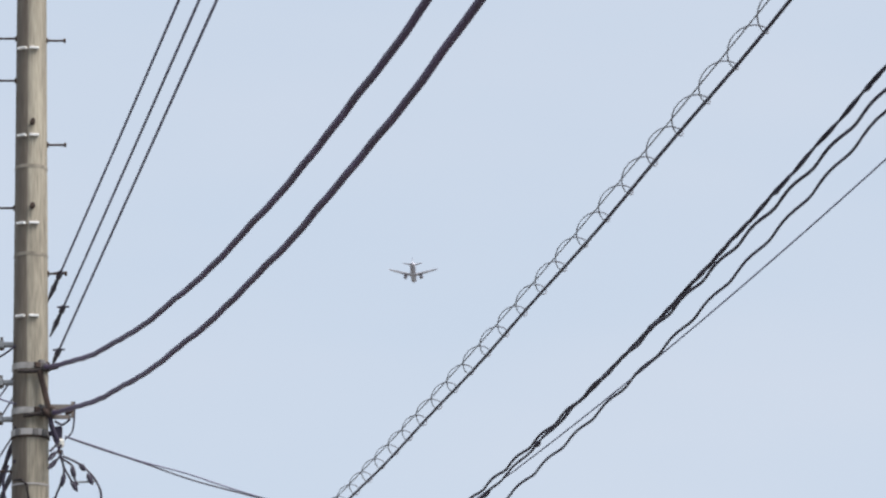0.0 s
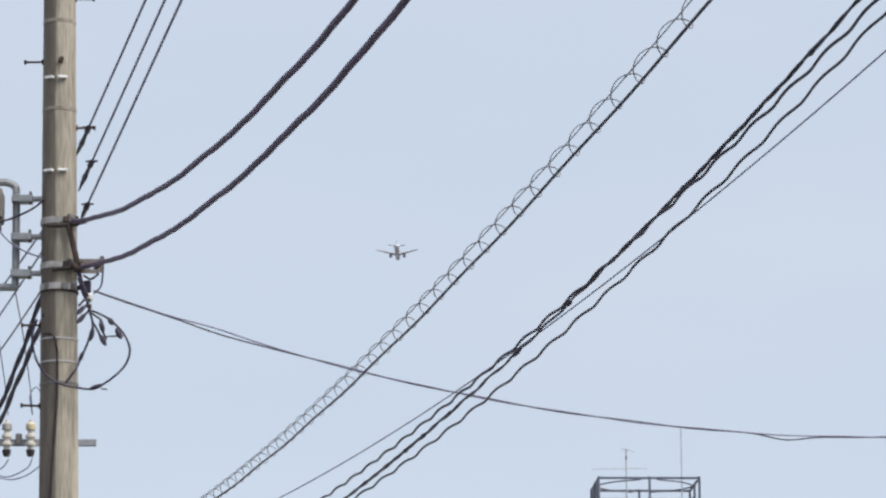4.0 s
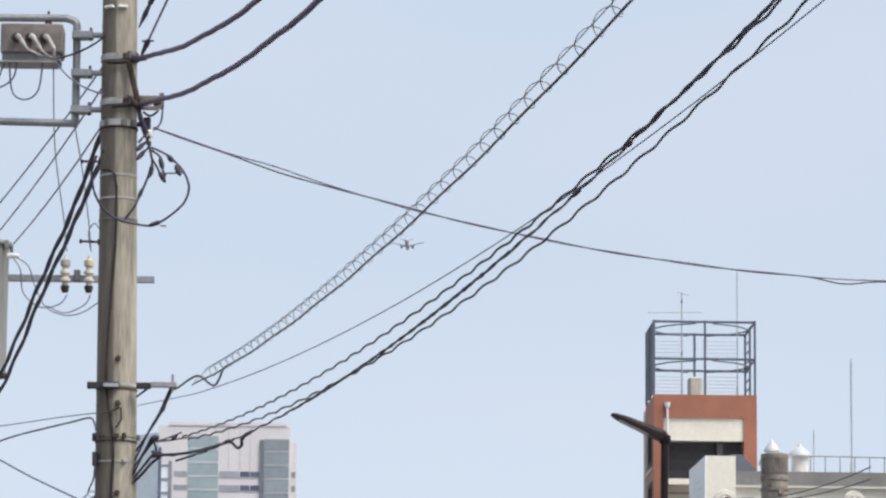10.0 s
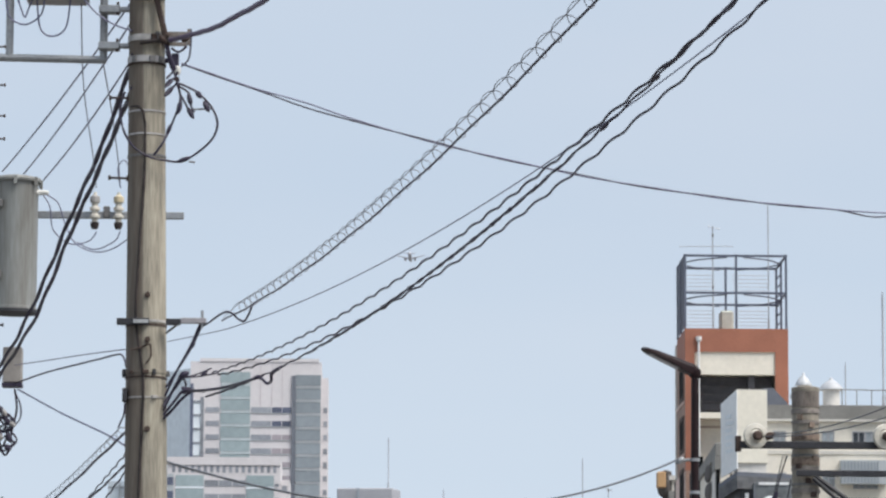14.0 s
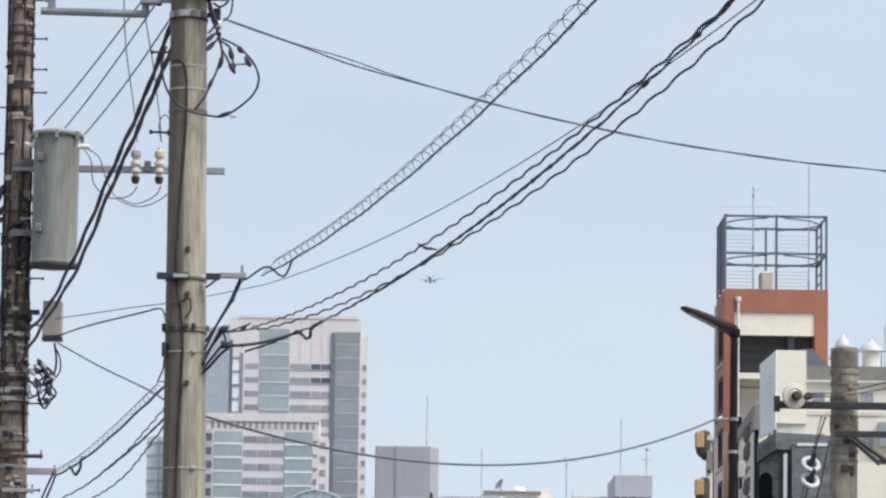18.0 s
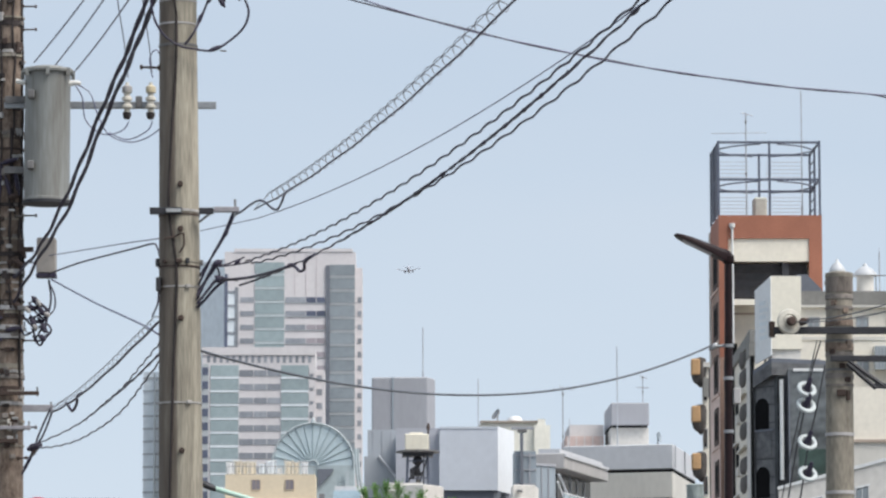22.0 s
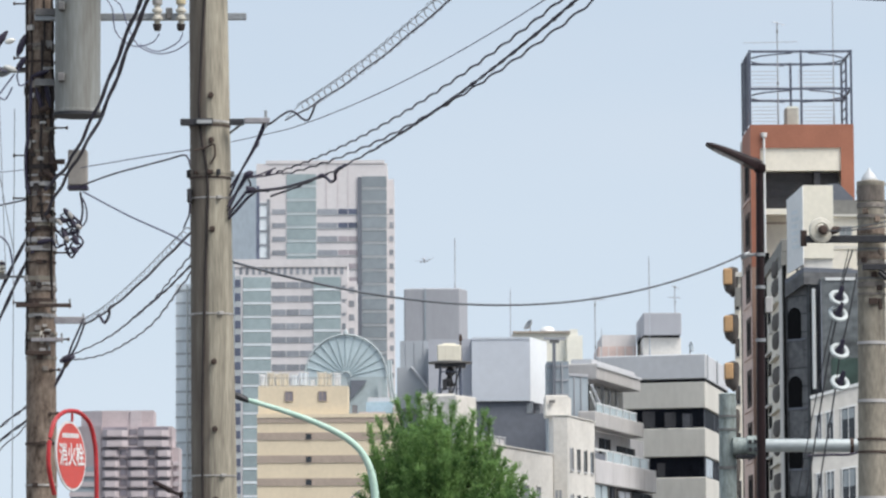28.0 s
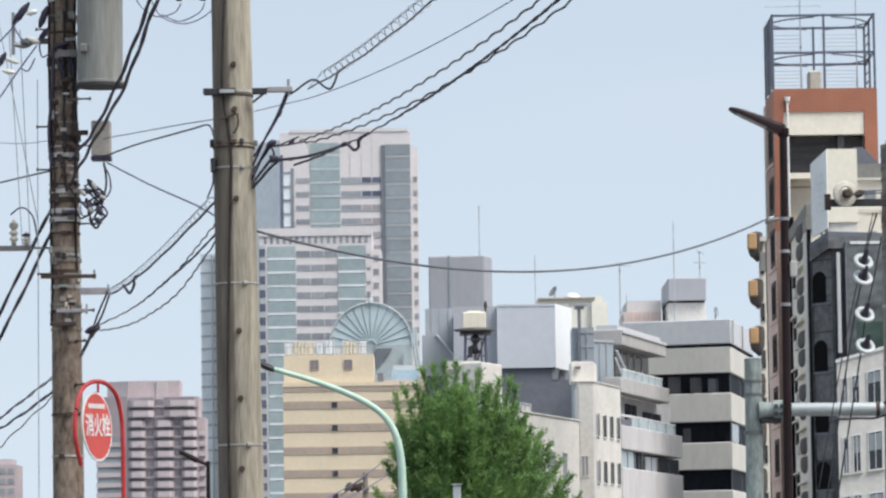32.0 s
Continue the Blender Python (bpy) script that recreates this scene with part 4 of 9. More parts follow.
    part("bowl", lathe(bmesh.new(), 0, 0, [(0.05, 0), (0.45, 0.12), (0.62, 0.3), (0.6, 0.32), (0.4, 0.16), (0.03, 0.05)], 14, Matrix.Translation((u.x(28.6), 395, u.z(75.8) + 0.75)) @ pose(0, 0, 0, 20, -55, 0)), GALV, d)


def siren_tower():
    p = Plan(250)
    x, z, y = p.x, p.z, 250
    t = thing("white_stair_block", (x(8), 250, 0), "off-white rendered block carrying a small roof tower", "building")
    part("body", prism([(x(0.4), y + 1), (x(9.6), y), (x(14.8), y + 3), (x(14.8), y + 10), (x(0.4), y + 10)], 0, z(59.8), bevel=0.05), OFFWHITE, t, smooth=False)
    slab("parapet", t, OFFWHITE, x(0.2), x(9.4), y + 0.6, y + 1.0, z(59.8) - 0.4, z(59.8) + 0.12)
    s = thing("siren_tower", (x(8.2), y + 4, z(59.8)), "small steel roof tower with a cream water tank", "roof tower")
    cx, cy, z0, z1 = x(8.2), y + 4, z(59.8) + 0.003, z(68.6)
    for a in (-0.66, 0.66):
        for b in (-0.6, 0.6):
            part("leg", tube(bmesh.new(), [(cx + a * 1.08, cy + b * 1.08, z0), (cx + a * 0.94, cy + b * 0.94, z1)], 0.085, 6), CAGE, s, smooth=False)
    for k in range(2):
        zz = z0 + (z1 - z0) * (k + 0.5) / 2
        part("ring_bar", boxes((cx - 0.66, cx + 0.66, cy - 0.66, cy - 0.6, zz, zz + 0.07)), CAGE, s, smooth=False)
    part("ladder_rail", boxes((cx + 0.34, cx + 0.42, cy - 0.9, cy - 0.84, z0, z1)), DARKSTEEL, s, smooth=False)
    part("side_valve", boxes((cx - 0.5, cx - 0.2, cy - 0.8, cy - 0.5, z0 + 0.5, z0 + 1.2), bevel=0.04), DARKSTEEL, s, smooth=False)
    for a, b in ((-0.66, 0.1), (0.1, 0.62)):
        part("diagonal", tube(bmesh.new(), [(cx + a, cy - 0.62, z0 + 0.2), (cx + b, cy - 0.62, z1 - 0.3)], 0.05, 6), DARKSTEEL, s)
    part("siren_horn", lathe(bmesh.new(), cx, cy - 0.3, [(0.12, z1 - 0.2), (0.3, z1 - 0.35), (0.34, z1 - 0.6), (0.14, z1 - 0.8), (0.1, z1 - 1.1), (0.3, z1 - 1.25), (0.22, z1 - 1.45)], 12), DARKSTEEL, s)
    part("pipe", lathe(bmesh.new(), cx, cy, [(0.13, z0), (0.13, z1)], 10), GALV_DULL, s)
    part("valve", lathe(bmesh.new(), cx - 0.1, cy - 0.4, [(0.2, z0 + 0.9), (0.28, z0 + 1.1), (0.2, z0 + 1.3)], 10), DARKSTEEL, s)
    part("platform", lathe(bmesh.new(), cx, cy, [(0.5, z1 + 0.003), (1.3, z1 + 0.02), (1.42, z1 + 0.06), (1.42, z1 + 0.14), (1.3, z1 + 0.165), (0.3, z1 + 0.165)], 12), GALV_DULL, s, smooth=False)
    part("platform_beam", boxes((cx - 1.0, cx + 1.0, cy - 1.0, cy + 1.0, z1 - 0.2, z1)), DARKSTEEL, s, smooth=False)
    part("tank", boxes((cx - 0.82, cx + 0.70, cy - 0.8, cy + 0.8, z1 + 0.17, z1 + 1.22), bevel=0.06), CREAMTANK, s, smooth=False)
    part("tank_lid", boxes((cx - 0.5, cx + 0.36, cy - 0.5, cy + 0.5, z1 + 1.223, z1 + 1.32), bevel=0.03), CREAMTANK, s, smooth=False)
    for k in range(2):
        part("tank_seam", boxes((cx - 0.32 + 0.5 * k, cx - 0.29 + 0.5 * k, cy - 0.815, cy - 0.797, z1 + 0.24, z1 + 1.14)), DULLCREAM, s, smooth=False)
    part("beacon", lathe(bmesh.new(), cx + 0.68, cy, [(0.06, z1 + 0.2), (0.06, z1 + 1.5), (0.11, z1 + 1.55), (0.11, z1 + 1.75), (0.05, z1 + 1.95)], 8), RUST, s)


def facade(d, out=0.0):
    """A point of the street front on which the white block and the balcony building stand; out: metres towards the street."""
    return (12.6 + 0.2565 * (d - 280) + 0.9686 * out, d - 0.2485 * out)


def front_piece(name, parent, material, d0, d1, o0, o1, z0, z1, label="", bevel=0.0):
    return part(name, prism([facade(d0, o0), facade(d0, o1), facade(d1, o1), facade(d1, o0)], z0 + EYE_Z, z1 + EYE_Z, bevel=bevel), material, parent, label, smooth=False)


def white_block():
    p = Plan(270)
    x, z, y = p.x, p.z, 268.5
    t = thing("white_office_building", (x(34), 270, 0), "off-white rendered building with rows of narrow windows", "building")
    c0, c1 = facade(270.7), facade(279.4)
    part("body", prism([(9.2, 270.69), c0, c1, (9.2, 279.4)], 0, z(54.5), bevel=0.05), OFFWHITE, t, smooth=False)
    part("coping", prism([(9.16, 270.62), (c0[0] + 0.05, c0[1] - 0.07), (c1[0] + 0.07, c1[1]), (9.16, 279.4)], z(54.5) + 0.003, z(54.5) + 0.08), OFFWHITE, t, smooth=False)
    part("stair_head", prism([(x(32.4), y + 4.2), (x(38.2), y + 4.6), (x(39.6), y + 8), (x(32.4), y + 8)], z(54.5) + 0.125, z(60.2), bevel=0.05), OFFWHITE, t, smooth=False)
    slab("stair_hood", t, GALV_DULL, x(33.5), x(34.9), y + 4.0, y + 4.25, z(58.2), z(58.9))
    wing = lambda u, out=0.0: (4.39 + 4.81 * u + 0.961 * out, 254.0 + 16.7 * u - 0.277 * out)
    top = 13.64
    part("low_wing", prism([(3.75, 254.2), wing(0), wing(0.999), (9.1, 279.3), (3.75, 279.0)], 0, top, bevel=0.04), OFFWHITE, t, smooth=False)
    part("wing_coping", prism([wing(-0.01, 0.08), wing(0.995, 0.08), wing(0.995, -0.3), wing(-0.01, -0.3)], top + 0.003, top + 0.09), OFFWHITE, t, smooth=False)
    for u0, u1 in ((0.734, 0.80), (0.5, 0.62), (0.18, 0.3)):
        for lo in (9.5, 6.3, 3.1):
            w = part("window", prism([wing(u0, 0.01), wing(u1, 0.01), wing(u1, -0.03), wing(u0, -0.03)], lo, lo + 1.8), WINDOWPALE, t, smooth=False)
            part("sill", prism([wing(u0 - 0.01, 0.12), wing(u1 + 0.005, 0.12), wing(u1 + 0.005, 0.0), wing(u0 - 0.01, 0.0)], lo - 0.1, lo - 0.003), OFFWHITE, w, smooth=False)
            part("hood", prism([wing(u0 - 0.01, 0.1), wing(u1 + 0.005, 0.1), wing(u1 + 0.005, 0.0), wing(u0 - 0.01, 0.0)], lo + 1.803, lo + 1.9), OFFWHITE, w, smooth=False)
    for i in range(3):
        lo = 9.8 - 3.2 * i
        window(t, 9.27, 9.83, 270.68, lo, lo + 1.5, DARKGLASS, OFFWHITE, 0.07, 1)
    # narrow windows of the street front
    for i in range(4):
        for d in (271.7, 273.9, 276.1, 278.3):
            lo, hi = 11.1 - 3.2 * i, 12.55 - 3.2 * i
            if lo < 0.5:
                continue
            pane = front_piece("window", t, WINDOWDARK if d > 272 else DARKGLASS, d - 0.36, d + 0.5, -0.03, 0.012, lo, hi)
            front_piece("window_frame", pane, GALV_DULL, d + 0.5, d + 0.6, -0.03, 0.06, lo - 0.05, hi + 0.05)
            front_piece("sill", pane, LIGHTGREY, d - 0.42, d + 0.62, -0.03, 0.10, lo - 0.11, lo - 0.05)
    rail = thing("roof_screen", (5.0, 257, top), "low glazed screen on a white roof edge", "railing")
    for i in range(5):
        u = 0.02 + 0.08 * i
        part("post", prism([wing(u, -0.35), wing(u + 0.004, -0.35), wing(u + 0.004, -0.42), wing(u, -0.42)], top + 0.003, top + 0.62), LIGHTGREY, rail, smooth=False)
    part("pane", prism([wing(0.02, -0.43), wing(0.344, -0.43), wing(0.344, -0.46), wing(0.02, -0.46)], top + 0.05, top + 0.56), BALCPALE, rail, smooth=False)
    part("rail_bar", prism([wing(0.01, -0.34), wing(0.35, -0.34), wing(0.35, -0.43), wing(0.01, -0.43)], top + 0.623, top + 0.68), LIGHTGREY, rail, smooth=False)


def balcony_block():
    p = Plan(284)
    x, z, y = p.x, p.z, 284
    t = thing("balcony_building", (x(46), 284, 0), "lilac-grey building with deep concrete balconies and glazed rails", "building")
    # stair tower of blue-grey glass, in two steps
    tower = slab("glass_stair_tower", t, STEELBLUE, x(32.7), x(38.2), y + 1, y + 5, 0, z(68.4))
    wing = part("glass_wing", prism([(x(38.2) + 0.004, y + 1.6), (x(43.4), y + 3.0), (x(43.4), y + 6), (x(38.2) + 0.004, y + 6)], 0, z(64.8)), STEELBLUE, t, smooth=False)
    part("wing_cap", prism([(x(38.2) + 0.004, y + 1.5), (x(43.5), y + 2.9), (x(43.5), y + 6), (x(38.2) + 0.004, y + 6)], z(64.8) + 0.003, z(65.5)), BLOCKGREY, t, smooth=False)
    for c in (34.2, 36.4):
        slab("mullion", tower, BLOCKGREY, x(c), x(c) + 0.09, y + 0.9, y + 1.0, z(56), z(68.2))
    for i in range(4):
        slab("floor_line", tower, BLOCKGREY, x(32.7), x(38.2), y + 0.93, y + 1.0, z(67 - 3.6 * i), z(67 - 3.6 * i) + 0.1)
    for c in (39.6, 41.4):
        slab("mullion", wing, BLOCKGREY, x(c), x(c) + 0.08, y + 1.75 + 0.27 * (c - 39), y + 2.0 + 0.27 * (c - 39), z(55), z(64.6))
    mast = slab("dark_post", t, SLATE, x(34.1), x(34.9), y + 0.6, y + 0.85, z(55), z(73.8))
    slab("cap_box", mast, BLOCKGREY, x(31.9), x(37.4), y + 0.5, y + 0.95, z(73.8) + 0.003, z(74.4))
    slab("cap_foot", mast, GALV_DULL, x(33.4), x(35.8), y + 0.55, y + 0.9, z(73.0), z(73.8))
    # walls behind the balconies
    front_piece("street_wall", t, BALCPALE, 279.6, 303.0, -2.6, -1.3, -1.6, 14.44)
    front_piece("upper_wall", t, BALCGREY, 290.0, 305.0, -4.6, -3.3, 14.45, 18.46)
    # roof storey: a deep slab with a pale upstand
    roof = front_piece("roof_slab", t, BALCGREY, 289.6, 305.6, -4.2, -2.0, 18.47, 19.6, "grey concrete roof slab", 0.05)
    front_piece("upstand", roof, LIGHTGREY, 289.8, 305.4, -4.0, -2.4, 19.603, 19.95)
    front_piece("gutter", roof, LIGHTGREY, 289.6, 305.6, -1.998, -1.9, 19.35, 19.55)
    front_piece("dark_glazing", t, WINDOWDARK, 292.5, 304.6, -3.299, -3.2, 15.6, 18.3)
    for d in (294.6, 297.0, 299.4, 302.0):
        front_piece("glazing_bar", t, LIGHTGREY, d, d + 0.12, -3.199, -3.12, 15.6, 18.3)
    rows = ((279.8, 298.0, 14.45, 15.55, 16.15), (279.8, 302.6, 10.45, 12.15, 12.9), (279.8, 302.6, 6.9, 9.15, 9.7), (279.8, 302.6, 3.3, 5.5, 6.1), (279.8, 302.6, -0.3, 1.9, 2.5))
    for i, (d0, d1, lo, hi, top) in enumerate(rows):
        bal = part("balcony", prism([facade(d0, -1.28), facade(d0, 0.0), facade(d1 - 1.2, 0.0), facade(d1, -0.9), facade(d1, -1.28)], lo + EYE_Z, hi + EYE_Z, bevel=0.05), BALCPALE if i else BALCGREY, t, "pale lilac concrete balcony" if i else "warm grey concrete balcony", smooth=False)
        if i < 2:
            front_piece("glass_rail", bal, RAILGLASS, d0 + (3.4 if i else 1.6), d1 - 2.6, -0.32, -0.26, hi + 0.004, top)
            front_piece("hand_rail", bal, VENTWHITE, d0 + (3.3 if i else 1.5), d1 - 2.5, -0.34, -0.24, top + 0.003, top + 0.09)
            for k in range(6):
                d = d0 + 3.6 + k * (d1 - d0 - 6.6) / 5
                front_piece("rail_post", bal, LIGHTGREY, d, d + 0.06, -0.24, -0.18, hi + 0.004, top)
        for k in range(1, 4):
            d = d0 + (d1 - d0) * k / 4
            front_piece("panel_joint", bal, BALCGREY, d, d + 0.05, -0.01, 0.006, lo + 0.05, hi - 0.05)
    # windows and doors behind
    for d0, d1, lo, hi, glass in ((280.3, 281.6, 12.3, 14.0, RIBBON), (282.4, 284.6, 12.2, 14.1, RIBBON), (286.8, 290.2, 12.0, 14.0, RIBBON), (293.0, 299.0, 12.2, 13.7, RIBBON), (280.4, 285.0, 8.0, 10.4, RAILGLASS), (285.6, 287.4, 8.0, 10.4, RIBBON), (289.0, 293.0, 8.4, 10.2, DARKGLASS), (293.8, 300.8, 8.4, 10.3, RIBBON), (281.0, 300.0, 4.6, 6.8, WINDOWDARK)):
        o = 0.95 if 7.9 < lo < 8.5 else 0.0
        lo = max(lo, 9.16) if o else lo
        w = front_piece("window", t, glass, d0, d1, -1.299 + o, -1.24 + o, lo, hi)
        front_piece("window_frame", w, GALV_DULL, d1 + 0.002, d1 + 0.14, -1.299 + o, -1.16 + o, lo, hi)
        front_piece("window_bar", w, SLATE, (d0 + d1) / 2, (d0 + d1) / 2 + 0.1, -1.239 + o, -1.19 + o, lo, hi)
    cage = front_piece("washing_frame", t, VENTWHITE, 280.0, 284.0, -0.2, -0.1, 12.80, 12.95, "white painted washing frame")
    front_piece("frame_post", cage, VENTWHITE, 283.8, 284.0, -0.2, -0.1, 12.16, 12.795)
    front_piece("dark_panel", cage, SLATE, 280.2, 283.6, -0.18, -0.12, 12.2, 12.6)
    # stair on the balcony's end
    part("slant_rail", tube(bmesh.new(), [(x(44.0), y + 1.0, z(62.4)), (x(46.6), y + 2.4, z(57.2))], 0.10, 6), LIGHTGREY, t)
    part("slant_rail", tube(bmesh.new(), [(x(43.6), y + 0.9, z(60.6)), (x(45.4), y + 2.0, z(56.6))], 0.08, 6), VENTWHITE, t)
    aerial(44.9 * 0.298, y + 14, z(64), 7.0, 1.6, 25, "grey television aerial on a tall roof mast", 0.97)
    rod("roof_mast", 46.5 * 0.297, y + 13, z(64), z(80.0), 0.03, RODPALE, "thin steel mast on a roof")


def band_block():
    p = Plan(312)
    x, z, y = p.x, p.z, 312
    t = thing("banded_office_building", (x(62), 312, 0), "grey-beige office building with black ribbon windows", "office building")
    plan = [(x(46.5), y + 3), (x(72.2), y), (25.5, 329.0), (25.5, 346.0), (x(46.5), 346.0)]
    grown = {g: [(x(46.5) - g, y + 3 - g), (x(72.2) + 0.5 * g, y - g), (25.5 + g, 329 - 0.3 * g), (25.5 + g, 346 + g), (x(46.5) - g, 346 + g)] for g in (0.25, 0.3)}

    part("core", prism(plan, 0, z(69.2)), RIBBON, t, smooth=False)
    part("roof_parapet", prism(grown[0.3], z(63.6), z(69.9), bevel=0.06), LIGHTGREY, t, smooth=False)
    part("drip_edge", prism(grown[0.25], z(62.95), z(63.55)), VOID, t, smooth=False)
    for hi, lo in ((62.9, 56.2), (51.2, 43.9), (38.7, 31.8), (26.6, 19.6), (14.4, 7.2)):
        part("concrete_band", prism(grown[0.25], z(lo), z(hi), bevel=0.06), GREIGE, t, smooth=False)
    for hi, lo in ((56.1, 51.3), (43.8, 38.8), (31.7, 26.7)):
        for i in range(12):
            f = (i + 0.5) / 12
            a, b = x(46.5) + (x(72.2) - x(46.5)) * f, y + 3 - 3 * f
            slab("window_mullion", t, RIBBON, a - 0.03, a + 0.03, b - 0.06, b + 0.08, z(lo), z(hi))
        for f in (0.02, 0.47, 0.97):
            a, b = x(72.2) + (25.5 - x(72.2)) * f, y + 17 * f
            slab("corner_mullion", t, SLATE, a - 0.04, a + 0.05, b - 0.05, b + 0.12, z(lo), z(hi))
    for f in (0.02, 0.47):
        a, b = x(72.2) + 0.28 + (25.5 - x(72.2)) * f, y + 17 * f
        slab("parapet_joint", t, BLOCKGREY, a, a + 0.07, b - 0.28, b, z(63.8), z(69.7))
    for f, w, lo, hi, m in ((0.52, 0.9, 51.4, 55.6, BLINDGREY), (0.72, 0.8, 51.4, 55.2, BLINDGREY), (0.88, 0.7, 51.4, 54.8, BLINDPALE), (0.62, 0.6, 39.0, 42.4, BLINDGREY)):
        a, b = x(46.5) + (x(72.2) - x(46.5)) * f, y + 3 - 3 * f
        slab("roller_blind", t, m, a - w, a + w, b - 0.03, b + 0.25, z(lo), z(hi))
    q = [Vector((x(72.2), y)).lerp(Vector((25.5, 329.0)), f) for f in (0.06, 0.36)]
    part("pale_curtain", prism([(q[0].x + 0.03, q[0].y - 0.03), (q[1].x + 0.03, q[1].y - 0.03), (q[1].x - 0.1, q[1].y + 0.1), (q[0].x - 0.1, q[0].y + 0.1)], z(39.0), z(43.6)), WINDOWPALE, t, smooth=False)
    h = thing("roof_plant_room", (x(61.5), y + 14, z(69.4)), "grey cube-shaped plant room on a white base", "plant room")
    slab("base_storey", h, OFFWHITE, x(59.1), x(69.0), y + 11, y + 20, z(69.4) + 0.003, z(76.7))
    part("cube", boxes((x(59.0), x(69.0), y + 10.4, y + 20.6, z(77.2), z(83.1)), bevel=0.06), BLOCKGREY, h, smooth=False)
    slab("shadow_joint", h, VOID, x(59.05), x(68.6), y + 10.8, y + 20.2, z(76.7) + 0.003, z(77.2) - 0.003)
    k = thing("pink_roof_house", (x(53), y + 16, z(69.4)), "pale roof house with a pinkish-red lower wall", "roof house")
    slab("wall", k, PALEPINK, x(48.8), x(57.9), y + 15, y + 24, z(75.3), z(78.4))
    slab("red_base", k, SALMON, x(47.8), x(57.9), y + 14.8, y + 23, z(69.4) + 0.003, z(75.3) - 0.003)
    for i in range(5):
        slab("pink_pier", k, PALEPINK, x(48.2 + 2.2 * i), x(48.5 + 2.2 * i), y + 14.74, y + 14.8, z(69.9), z(75.2))
    rod("lightning_rod", 58.7 * 0.320, y + 8, z(69.4), EYE_Z + 95.0 * 0.320, 0.045)
    aerial(65.2 * 0.327, y + 15, z(83.1), 2.6, 1.1, 40, "small television aerial on a plant room")
    s = thing("roof_spot_dish", (x(70.9), y + 9, z(69.4)), "small dark dish on a roof edge", "dish")
    part("stand", lathe(bmesh.new(), x(70.9), y + 9, [(0.05, z(69.4)), (0.05, z(73.6))], 6), GALV_DULL, s)
    part("bowl", lathe(bmesh.new(), 0, 0, [(0.03, 0), (0.34, 0.09), (0.46, 0.24), (0.31, 0.13), (0.02, 0.05)], 12, Matrix.Translation((x(70.7), y + 9, z(73.6))) @ pose(0, 0, 0, 20, 78, 0)), STEELBLUE, s)


